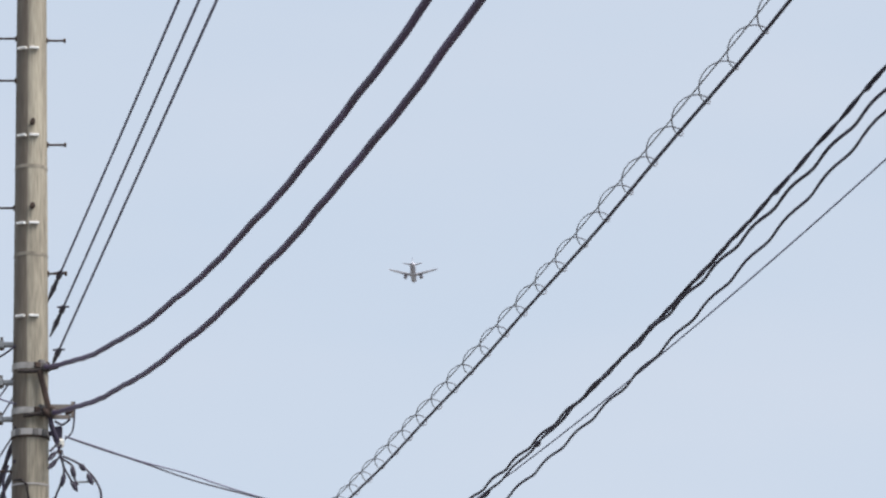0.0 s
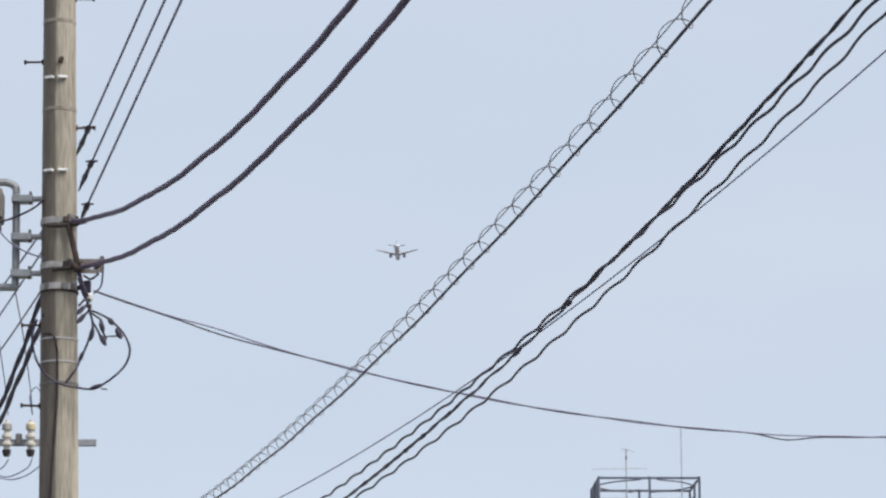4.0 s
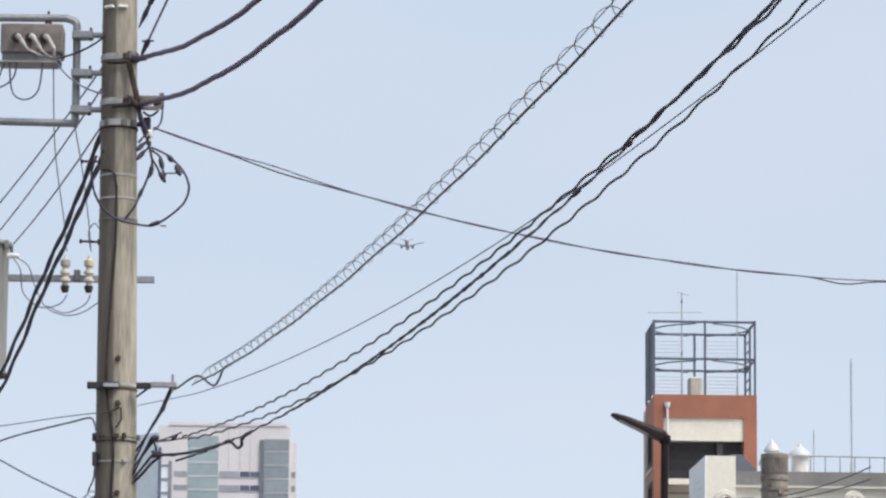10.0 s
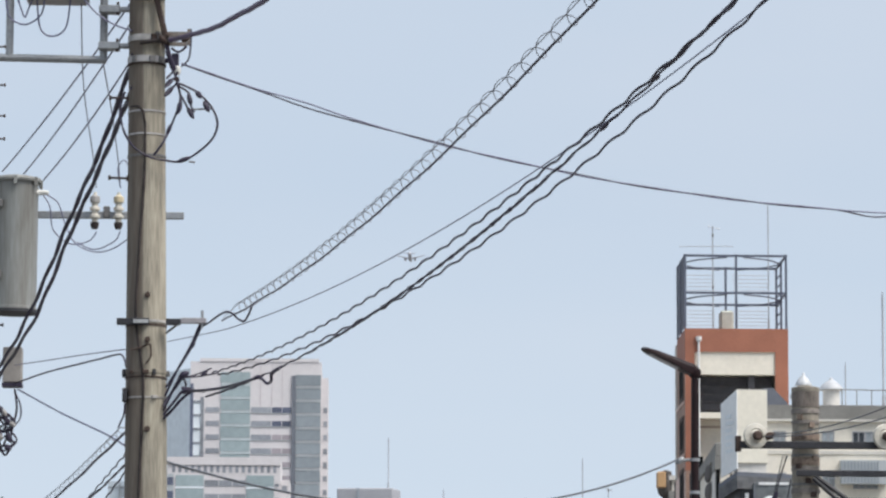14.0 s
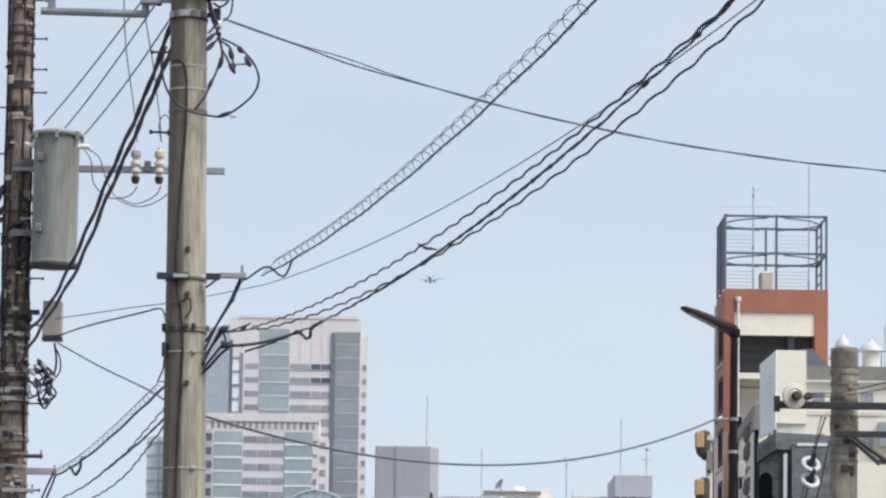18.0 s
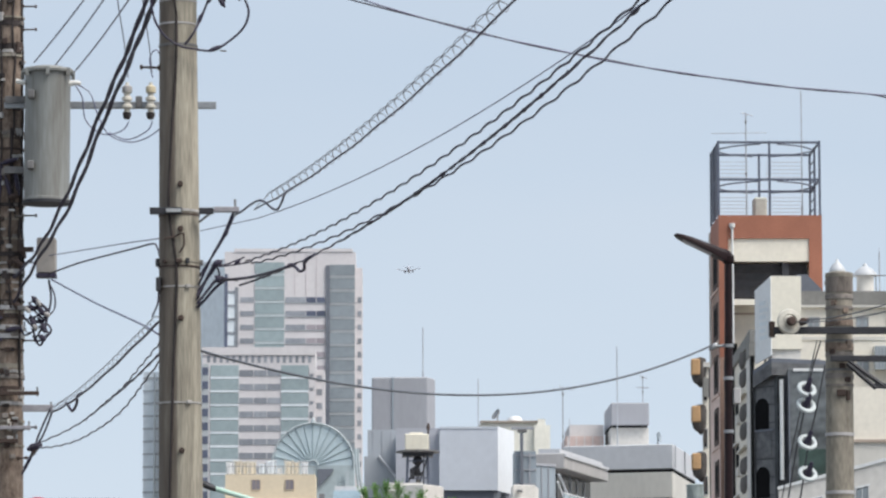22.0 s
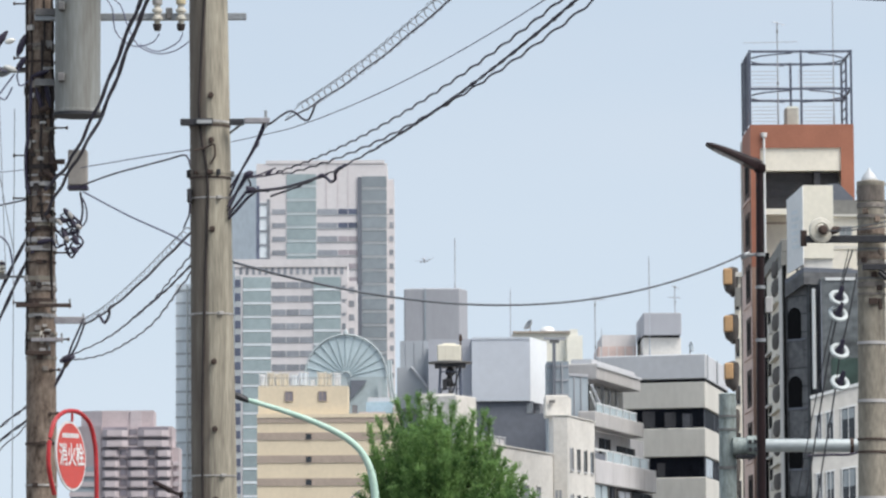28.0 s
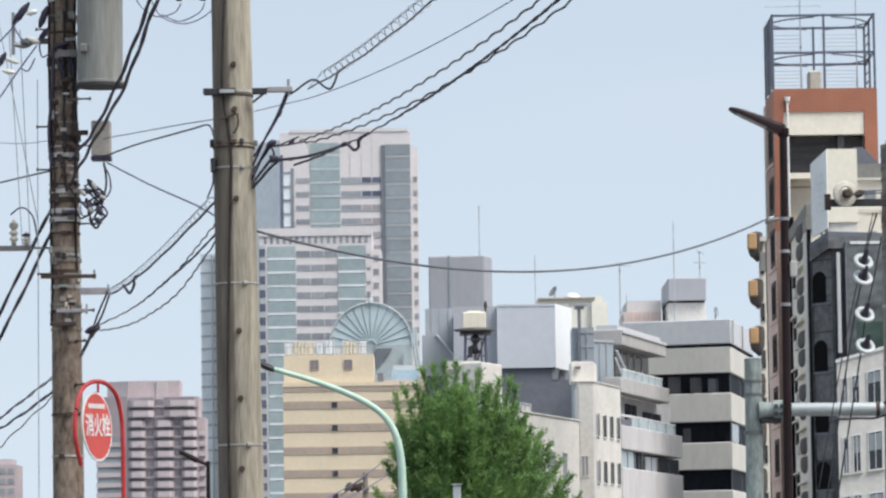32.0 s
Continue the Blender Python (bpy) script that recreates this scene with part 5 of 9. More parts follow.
def red_building():
    p = Plan(250)
    x, z, y = p.x, p.z, 250
    t = thing("terracotta_building", (x(97), 250, 0), "slim terracotta-tiled tower block with a cream front", "building")
    x0, x1, top = x(85.0), x(111.2), z(128.3)
    # side wall that runs back from the street, with a cream inner front between terracotta frames
    slab("cream_body", t, CREAMWALL, x0 + 0.3, x1 - 0.3, y + 1.6, y + 6.2, 0, top - 0.3)
    slab("side_wall", t, TANTILE, x0 - 0.02, x0 + 0.3, y + 0.4, y + 6.4, z(92), top - 2.0)
    slab("lower_side_wall", t, PINKTILE, x0 - 0.02, x0 + 0.3, y + 0.4, y + 8.0, 0, z(92) - 0.003)
    slab("rear_joint", t, BALCDARK, x0 - 0.05, x0 + 0.3, y + 8.003, y + 8.6, 0, z(92) - 0.003)
    slab("side_head", t, REDTILE, x0 - 0.025, x0 + 0.3, y + 0.4, y + 6.4, top - 1.997, top)
    slab("rear_edge", t, OFFWHITE, x0 - 0.10, x0 + 0.2, y + 6.403, y + 7.2, z(92), top - 0.3)
    slab("right_side_wall", t, REDTILE, x1 - 0.3, x1, y + 0.4, y + 6.4, z(80), top)
    slab("frame_post", t, REDTILE, x0 - 0.03, x(87.3), y, y + 0.39, z(92), top + 0.02)
    slab("lower_post", t, TANTILE, x0 - 0.03, x(87.3), y, y + 0.39, 0, z(92) - 0.003)
    for i in range(7):
        slab("slot_window", t, WINDOWDARK, x(85.9), x(86.8), y - 0.02, y + 0.1, z(84.0 - 13.4 * i), z(91.2 - 13.4 * i))
    slab("frame_post", t, REDTILE, x(107.9), x1 + 0.01, y, y + 0.39, z(100), top + 0.02)
    slab("frame_head", t, REDTILE, x(87.3) + 0.003, x(107.9) - 0.003, y, y + 0.39, z(122.4), top + 0.02)
    slab("roof_slab", t, REDTILE, x0 + 0.31, x1 - 0.31, y + 0.4, y + 6.2, top - 0.29, top - 0.02)
    slab("cream_panel", t, CREAMWALL, x(87.3) + 0.004, x(107.9) - 0.004, y + 0.12, y + 0.5, z(116.6), z(122.4) - 0.004)
    slab("recess", t, SHADEWALL, x(87.3) + 0.01, x(107.9) - 0.01, y + 1.4, y + 1.58, z(106.6), z(116.6))
    slab("recess_floor", t, CREAMWALL, x(87.3) + 0.004, x(107.9) - 0.004, y + 0.14, y + 1.38, z(105.4), z(106.9))
    for i in range(4):
        slab("louvre", t, SHADEWALL, x(88.2), x(101), y + 1.3, y + 1.38, z(108 + 2 * i), z(108.5 + 2 * i))
    slab("recess_pillar", t, SHADEWALL, x(101.2), x(102.8), y + 0.5, y + 1.2, z(106.9), z(116.5))
    for i in range(6):
        slab("sill_line", t, BROWNBAND, x(87.3) + 0.01, x(107.8), y + 1.52, y + 1.62, z(103.5 - 9.6 * i), z(104.0 - 9.6 * i))
    step = 13.4 * p.k
    for i in range(9):
        zc = z(115.2) - i * step
        side_window(t, x0 - 0.02, y + 1.2, y + 4.2, zc - 1.18, zc + 1.18, VOID, RUST, 0.3)
        slab("side_ledge", t, PINKTILE, x0 - 0.12, x0 - 0.03, y + 0.6, y + 6.2, zc - 1.45, zc - 1.3)
    part("rain_pipe", lathe(bmesh.new(), x(88.3), y - 0.12, [(0.07, 0), (0.07, z(124.8)), (0.17, z(125.2)), (0.2, z(126.2))], 8), VENTWHITE, t)
    # steel cage round the roof
    c = thing("roof_cage", (x(97), y + 3, top), "blue-grey steel screen frame on a terracotta roof", "roof frame")
    za, zb, zn = top + 0.025, z(147.7), z(137.7)
    yf, yb = y + 0.25, y + 6.0
    a, b = x(85.0), x(110.9)
    for px, py in ((a, yf), (b, yf), (a, yb), (b, yb), (x(98.1), yf), (a, y + 3.2), (b, y + 3.2), (x(97.6), yb)):
        part("post", boxes((px - 0.07, px + 0.07, py - 0.07, py + 0.07, za, zb)), CAGE, c, smooth=False)
    ym = y + 3.2
    for zz in (zb - 0.1, zn):
        for py in (yf, yb):
            part("rail", boxes((a, b, py - 0.05, py + 0.05, zz - 0.07, zz + 0.07)), CAGE, c, smooth=False)
        for px in (a, b):
            part("rail", boxes((px - 0.05, px + 0.05, yf, yb, zz - 0.065, zz + 0.065)), CAGE, c, smooth=False)
        # level knee braces from the side posts to the front and back rails
        for px, s in ((a, 1), (b, -1)):
            for py in (yf, yb):
                part("brace", tube(bmesh.new(), smooth_line([(px, ym, zz - 0.1), (px + s * 1.0, ym + (py - ym) * 0.62, zz - 0.1), (px + s * 2.7, py, zz - 0.1)], 6), 0.05, 6), CAGE, c)
    # louvre blades on the side and back of the screen
    for i in range(22):
        zz = za + 0.15 + (zb - za - 0.3) * i / 22
        part("blade", boxes((a - 0.03, a + 0.03, yf + 0.08, yb - 0.08, zz, zz + 0.11)), CAGE, c, smooth=False)
    for i in range(10):
        zz = z(132.2 + 0.95 * i) if i < 5 else z(141.4 + 1.0 * (i - 5))
        part("wire_slat", boxes((a + 0.3, x(94.8), yb + 0.02, yb + 0.05, zz, zz + 0.035)), LIGHTGREY, c, smooth=False)
        part("wire_slat", boxes((x(99.4), b - 0.5, yb + 0.02, yb + 0.05, zz, zz + 0.035)), LIGHTGREY, c, smooth=False)
    for i in range(7):
        zz = za + 0.25 + (zb - za - 0.5) * i / 7
        part("side_blade", boxes((b - 0.02, b + 0.02, y + 3.4, yb - 0.1, zz, zz + 0.1)), CAGE, c, smooth=False)
    k = thing("roof_water_tank", (x(97.3), y + 5, top), "small grey-green tank inside the roof screen", "tank")
    part("tank", boxes((x(95.5), x(99.0), y + 4.2, y + 5.6, top + 0.2, top + 1.75), bevel=0.12), TANKGREY, k, smooth=False)
    part("plinth", boxes((x(95.8), x(98.4), y + 4.3, y + 5.5, top - 0.02, top + 0.2)), GALV_DULL, k, smooth=False)
    m = thing("roof_hatch", (x(106), y + 5, top), "low red-brown hatch on the roof", "roof hatch")
    part("lid", boxes((x(102), x(108), y + 4.2, y + 6, top - 0.02, top + 0.28), bevel=0.04), REDTILE, m, smooth=False)
    aerial(x(93.9), y + 5, top - 0.02, z(158.0) - top, 3.5, 0, "television aerial above a roof screen", 0.815, -0.45)
    rod("lightning_rod", x(108.0), y + 4, top - 0.02, z(163.6), 0.04)
    # ochre rounded balconies of the cream house beyond
    q = Plan(290)
    h = thing("cream_balcony_house", (q.x(83), 290, 0), "cream house with rounded ochre balconies", "building")
    part("body", prism([(q.x(80.3), 290), (q.x(93), 290), (q.x(96), 302), (q.x(83.8), 302)], 0, q.z(89.4)), CREAMWALL, h, smooth=False)
    part("cornice", prism([(q.x(80.1), 289.7), (q.x(93), 289.7), (q.x(96), 302), (q.x(83.6), 302)], q.z(89.4) + 0.003, q.z(90.6)), GREIGE, h, smooth=False)
    part("grey_end_parapet", prism([(q.x(80.4), 289.4), (q.x(81.9), 289.4), (q.x(81.9), 289.97), (q.x(80.4), 289.97)], q.z(81.8), q.z(86.6)), GREYROOF, h, smooth=False)
    for i in range(7):
        zb2 = q.z(88.6 - 12.0 * i)
        bal = part("balcony", boxes((q.x(77.5), q.x(79.7), 289.5, 290.4, zb2 - 0.35, zb2 + 0.85), bevel=0.08), OCHRE, h, "rounded ochre balcony", smooth=False)
        part("dark_cheek", lathe(bmesh.new(), q.x(79.9), 290.1, [(0.06, zb2 - 1.25), (0.25, zb2 - 1.05), (0.42, zb2 - 0.6), (0.46, zb2 + 0.5), (0.4, zb2 + 0.9), (0.1, zb2 + 1.0)], 14), BALCDARK, bal)
        part("lower_bowl", lathe(bmesh.new(), q.x(79.0), 290.05, [(0.08, zb2 - 1.0), (0.3, zb2 - 0.8), (0.42, zb2 - 0.36)], 14), BALCDARK, bal)
        slab("side_pier", h, BALCDARK, q.x(80.4), q.x(81.0), 289.6, 289.98, zb2 - 1.9, zb2 - 0.9)
        window(h, q.x(80.5), q.x(81.6), 289.98, zb2 - 2.2, zb2 - 0.8, WINDOWDARK, FRAMEGREY, 0.05, 0)


def stepped_house():
    p = Plan(230)
    t = thing("white_balcony_building", (p.x(91), 230, 0), "cream narrow building with grey stepped parapet and dark balconies", "building")
    p0, p1 = Vector((21.39, 230.0, 0)), Vector((21.88, 247.5, 0))
    n = Vector((-1.0, 0.028, 0))

    def wall_piece(name, f0, f1, o0, o1, z0, z1, material, parent=t, label="", bevel=0.0):
        q = [p0.lerp(p1, f0) + n * o0, p0.lerp(p1, f0) + n * o1, p0.lerp(p1, f1) + n * o1, p0.lerp(p1, f1) + n * o0]
        return part(name, prism([(v.x, v.y) for v in q], z0 + EYE_Z, z1 + EYE_Z, bevel=bevel), material, parent, label, smooth=False)

    part("body", prism([(p0.x, p0.y), (p1.x, p1.y), (25.0, 247.0), (25.0, 230.4)], 0, 22.0 + EYE_Z), CREAMWALL, t, smooth=False)
    wall_piece("parapet", -0.01, 1.0, -0.4, 0.14, 22.003, 22.75, GREYROOF, label="dark grey roof parapet", bevel=0.03)
    wall_piece("parapet_step", -0.012, 0.16, -0.4, 0.16, 21.2, 22.0, GREYROOF)
    wall_piece("end_pier", 0.02, 0.19, -0.1, 0.12, -1.6, 21.19, OFFWHITE)
    wall_piece("dark_joint", -0.03, 0.019, -0.1, 0.08, -1.6, 21.19, VOID)
    wall_piece("far_edge", 0.97, 1.02, -0.2, 0.3, -1.6, 23.6, VOID)
    step = 3.2
    for i in range(7):
        zc = 19.5 - i * step
        slot = wall_piece("window_slot", 0.74, 0.92, -0.05, 0.02, zc - 0.65, zc + 0.65, VOID)
        wall_piece("slot_hood", 0.72, 0.94, 0.021, 0.2, zc + 0.68, zc + 0.8, OFFWHITE, slot)
        wall_piece("air_unit", 0.62, 0.72, 0.0, 0.24, zc - 1.4, zc - 0.85, OFFWHITE)
        for k in (0.0, 1.12):
            c = p0.lerp(p1, 0.42) + n * 0.02
            m = Matrix.Translation((c.x, c.y, EYE_Z + zc + 2.2 - k)) @ Matrix.Diagonal((0.17, 2.8, 0.56, 1))
            part("round_balcony", lathe(bmesh.new(), 0, 0, [(0.05, -1.0), (0.55, -0.86), (0.9, -0.45), (1.0, 0.0), (0.95, 0.4), (0.8, 0.75), (0.5, 0.8)], 16, m), BALCDARK, t, "dark rounded balcony")
        wall_piece("balcony_ledge", 0.22, 0.62, 0.0, 0.3, zc - 0.1, zc + 0.02, CREAMWALL)


def black_building():
    p = Plan(215)
    x, z, y = p.x, p.z, 215
    t = thing("black_clad_building", (x(100), 215, 0), "black-grey stone-clad shop building with an arched window", "building")
    a, b = Vector((x(99.7), y, 0)), Vector((93.7 * 0.2164, y + 1.4, 0))
    part("body", prism([(a.x, a.y), (x(113.5), y), (x(116), y + 12), (x(104), y + 12), (b.x, b.y)], 0, z(88.8)), BLACKSTONE, t, smooth=False)
    def sloped(plan, low, high):
        """A block over a plan whose underside and top have a height at each corner."""
        bm = bmesh.new()
        u = [bm.verts.new((px, py, w)) for (px, py), w in zip(plan, low)]
        v = [bm.verts.new((px, py, w)) for (px, py), w in zip(plan, high)]
        bm.faces.new(u[::-1])
        bm.faces.new(v)
        for i in range(len(plan)):
            k = (i + 1) % len(plan)
            bm.faces.new((u[i], u[k], v[k], v[i]))
        return bm

    edge = Vector((x(97.9), y + 0.05, 0))
    rim = [(edge.x, edge.y - 0.25), (x(112.6), y - 0.25), (x(112.6), y + 0.4), (edge.x + 0.3, y + 0.5), (b.x - 0.02, b.y + 0.3), (b.x - 0.12, b.y - 0.15)]
    part("parapet", sloped(rim, [z(87.4), z(86.8), z(86.8), z(87.4), z(84.6), z(84.6)], [z(90.6), z(90.0), z(90.0), z(90.6), z(88.0), z(88.0)]), FACESTONE, t, smooth=False)
    part("roof_line", sloped(rim, [z(90.6) + 0.003, z(90.0) + 0.003, z(90.0) + 0.003, z(90.6) + 0.003, z(88.0) + 0.003, z(88.0) + 0.003], [z(91.7), z(91.0), z(91.0), z(91.7), z(89.1), z(89.1)]), SLATE, t, smooth=False)
    part("roof_vent_pipe", lathe(bmesh.new(), x(98.6), y + 0.6, [(0.1, z(90.0)), (0.1, z(93.0)), (0.16, z(93.0)), (0.16, z(93.5)), (0.05, z(93.8))], 10), GALV_DULL, t)

    def on_face(f, out=0.0):
        q = a.lerp(b, f)
        n = Vector((-(b - a).y, (b - a).x, 0)).normalized()
        if n.y > 0:
            n = -n
        return q + n * out

    def face_block(name, f0, f1, z0, z1, out, material, parent=t):
        q = [on_face(f0, out), on_face(f1, out), on_face(f1, -0.03), on_face(f0, -0.03)]
        return part(name, prism([(v.x, v.y) for v in q], z0, z1), material, parent, smooth=False)

    face_block("corner_pier", 0.0, 0.12, 0, z(87.1), 0.10, BLACKSTONE)
    face_block("corner_pier", 0.965, 1.0, 0, z(87.1), 0.10, BLACKSTONE)
    for i in range(12):
        face_block("stone_course", 0.13, 0.96, z(84.9 - 4.6 * i), z(89.2 - 4.6 * i) if i else z(87.0), 0.03, FACESTONE)
    # arched openings on the corner face
    for zc, hh in ((77.9, 8.0), (60.4, 8.0), (44.6, 7.4), (30, 7)):
        bm = bmesh.new()
        half = hh * 0.5 * p.k
        pts = [(0.40, -half), (0.95, -half)] + [(0.675 - 0.275 * math.cos(math.pi * (10 - i) / 10), half * 0.45 + half * 0.55 * math.sin(math.pi * i / 10)) for i in range(11)]
        f = [bm.verts.new(on_face(u, 0.06) + Vector((0, 0, z(zc) + w))) for u, w in pts]
        k = [bm.verts.new(on_face(u, -0.02) + Vector((0, 0, z(zc) + w))) for u, w in pts]
        bm.faces.new(f)
        bm.faces.new(k[::-1])
        for i in range(len(f)):
            bm.faces.new((f[i], k[i], k[(i + 1) % len(f)], f[(i + 1) % len(f)]))
        part("arched_window", bm, VOID, t, smooth=False)
        face_block("sill", 0.2, 0.97, z(zc) - half - 0.12, z(zc) - half - 0.01, 0.10, SLATE)
        face_block("grey_panel", 0.3, 0.9, z(zc) - half - 1.5, z(zc) - half - 0.13, 0.05, FACESTONE)
    part("white_pipe", lathe(bmesh.new(), x(100.3), y - 0.3, [(0.11, z(60.8)), (0.11, z(86.2))], 8), VENTWHITE, t)
    slab("side_slot", t, SHADEWALL, x(100.8), x(101.8), y - 0.1, y + 0.05, z(55), z(87))
    sg = part("hanging_sign", boxes((x(101.9), x(111.6), y - 0.55, y - 0.1, z(58.4), z(88.9)), bevel=0.03), SIGNPANEL, t, "dark green-grey signboard", smooth=False)
    part("sign_cap", boxes((x(103.2), x(110.8), y - 0.62, y - 0.555, z(88.2), z(88.9))), VENTWHITE, sg, smooth=False)
    part("sign_edge", boxes((x(101.9), x(102.3), y - 0.6, y - 0.555, z(59), z(88))), SLATE, sg, smooth=False)
    part("sign_tint", boxes((x(104.4), x(111.4), y - 0.566, y - 0.553, z(60.0), z(68.5))), mat("bottle_green_paint", (0.05, 0.085, 0.075), 0.4, spread=0.3, grain=2, stain=0.8), sg, smooth=False)
    # billboard box on the roof
    bb = thing("rooftop_billboard", (x(99), y + 1, z(90.9)), "white box billboard on a black building's roof", "billboard")
    za, zb = z(94.0), z(112.7)
    c0, c1 = Vector((94.0 * 0.2168, y + 1.8, 0)), Vector((x(98.0), y - 0.2, 0))
    part("box", sloped([(c0.x, c0.y), (c1.x, c1.y), (x(105.7), y - 0.1), (x(106.2), y + 2.6), (96.4 * 0.2176, y + 2.6)], [za] * 5, [zb - 0.58, zb, zb, zb, zb - 0.4]), BOARDCREAM, bb, smooth=False)
    bm = bmesh.new()
    lo = (z(90.9), z(92.4))
    pts = [(c0, lo[0]), (c1, lo[1]), (c1, zb - 0.03), (c0, zb - 0.62)]
    f = [bm.verts.new(q + Vector((-0.03, -0.04, w))) for q, w in pts]
    k = [bm.verts.new(q + Vector((0.02, 0.02, w))) for q, w in pts]
    bm.faces.new(f)
    bm.faces.new(k[::-1])
    for i in range(4):
        bm.faces.new((f[i], k[i], k[(i + 1) % 4], f[(i + 1) % 4]))
    part("print_face", bm, BOARDWHITE, bb, smooth=False)
    for i in range(6):
        pa, pb = c0.lerp(c1, 0.3), c0.lerp(c1, 0.8 - 0.12 * (i % 2))
        zz = za + 0.6 + 0.38 * i
        part("print_bar", prism([(pa.x - 0.05, pa.y - 0.06), (pb.x - 0.05, pb.y - 0.06), (pb.x - 0.03, pb.y - 0.03), (pa.x - 0.03, pa.y - 0.03)], zz, zz + 0.22), BOARDBLUE, bb, smooth=False)
    part("lower_box", boxes((x(98.1), x(105.4), y, y + 2.4, z(90.9) + 0.004, za - 0.004)), OFFWHITE, bb, smooth=False)
    for c in (96.8, 100.4, 104.6):
        part("strut", boxes((x(c) - 0.06, x(c) + 0.06, y + 0.9, y + 1.0, z(88.8) + 0.003, za)), GALV_DULL, bb, smooth=False)


def cream_right_building():
    p = Plan(236)
    x, z, y = p.x, p.z, 236
    t = thing("cream_flat_building", (x(122), 236, 0), "cream flat-roofed building with grey parapet and vents", "building")
    slab("body", t, CREAMWALL, x(104.5), x(150), y, y + 14, 0, z(104.6))
    slab("grey_parapet", t, GREYROOF, x(104.3), x(150), y - 0.25, y + 0.2, z(105.2), z(108.8))
    slab("cornice", t, GREIGE, x(104.3), x(150), y - 0.3, y + 3, z(104.6) + 0.003, z(105.2) - 0.003)
    bm = bmesh.new()
    vs = [bm.verts.new((x(a), yy, z(b))) for yy in (y + 0.5, y + 6) for a, b in ((104.9, 108.8), (111.2, 108.8), (111.2, 109.6), (107.6, 113.4), (104.9, 113.4))]
    bm.faces.new(vs[:5])
    bm.faces.new(vs[5:][::-1])
    for i in range(5):
        bm.faces.new((vs[i], vs[5 + i], vs[5 + (i + 1) % 5], vs[(i + 1) % 5]))
    part("roof_wedge", bm, SLATE, t, smooth=False)
    for i, a in enumerate((107.2, 112.6, 119.6, 127.4, 130.6)):
        window(t, x(a), x(a + 3.2), y, z(98.6), z(102.2), WINDOWDARK if i % 2 else WINDOWPALE, FRAMEGREY, 0.06, 1)
        window(t, x(a), x(a + 3.2), y, z(87.6), z(91.6), WINDOWPALE, FRAMEGREY, 0.06, 1)
    slab("band", t, GREIGE, x(104.5), x(150), y - 0.08, y + 0.05, z(96.4), z(97.2))
    slab("balcony_grille", t, PALEBAND, x(124), x(136), y - 0.8, y - 0.05, z(88.6), z(94.6))
    for i in range(12):
        slab("grille_bar", t, STEELBLUE, x(124) + 0.2 * i, x(124) + 0.2 * i + 0.05, y - 0.86, y - 0.803, z(88.8), z(94.4))
    for c, s, up in ((117.0, 0.44, 0.36), (124.2, 0.66, 0.08)):
        v = thing("roof_ventilator", (x(c), y + 4, z(108.8)), "conical white ventilator on a flat roof", "roof vent", "white ventilators")
        part("drum", lathe(bmesh.new(), x(c), y + 4, [(s * 0.8, z(104.9)), (s * 0.8, (z(114.3) + up))], 16), OFFWHITE, v)
        part("cone", lathe(bmesh.new(), x(c), y + 4, [(s * 1.15, (z(114.3) + up) + 0.003), (s * 1.12, (z(114.3) + up) + 0.1), (s * 0.75, (z(114.3) + up) + 0.4), (s * 0.25, (z(114.3) + up) + 0.62), (s * 0.18, (z(114.3) + up) + 0.74), (0.02, (z(114.3) + up) + 0.8)], 18), VENTGREY, v)
        if s < 0.5:
            part("skirt", lathe(bmesh.new(), x(c), y + 4, [(0.84, z(112.4)), (0.82, z(113.2)), (0.64, z(114.6)), (0.36, z(115.2))], 18), VENTGREY, v)
    rod("lightning_rod", x(127.4), y + 3, z(108.8), z(121.5), 0.045)
    rod("lightning_rod", x(137.2), y + 3, z(108.8), z(140), 0.06)
    r = thing("roof_railing", (x(134), y + 1, z(108.8)), "thin steel rail along a flat roof", "railing")
    part("top_rail", tube(bmesh.new(), [(x(125), y + 1, z(113.4)), (x(149), y + 1, z(113.2))], 0.035, 6), GALV_DULL, r)
    for i in range(7):
        c = x(125.4 + 3.8 * i)
        part("post", boxes((c - 0.025, c + 0.025, y + 0.98, y + 1.03, z(108.8) + 0.003, z(113.2))), GALV_DULL, r, smooth=False)
    # white house with paired windows, nearer
    q = Plan(185)
    h = thing("white_house", (q.x(108), 185, 0), "white rendered house with tall paired windows", "house")
    def side(u, out=0.0):
        return (18.49 + 2.1 * u - 0.14 * out, 186.0 - 0.3 * u - out)

    def side_piece(name, u0, u1, o0, o1, z0, z1, material, parent=h):
        """A piece on the house front; heights grow with the rise of the front."""
        bm = bmesh.new()
        lift = lambda u, w: 1.6 + (w - 1.6) * (1 + 0.05 * u)
        k = [bm.verts.new((*side(u, o), lift(u, w))) for w in (z0, z1) for u, o in ((u0, o0), (u0, o1), (u1, o1), (u1, o0))]
        for f in ((3, 2, 1, 0), (4, 5, 6, 7), (0, 1, 5, 4), (1, 2, 6, 5), (2, 3, 7, 6), (3, 0, 4, 7)):
            bm.faces.new([k[c] for c in f])
        return part(name, bm, material, parent, smooth=False)

    side_piece("body", 0, 2.6, -9, 0, 0, 12.45, OFFWHITE)
    side_piece("coping", -0.02, 2.61, -0.3, 0.08, 12.453, 12.6, VENTWHITE)
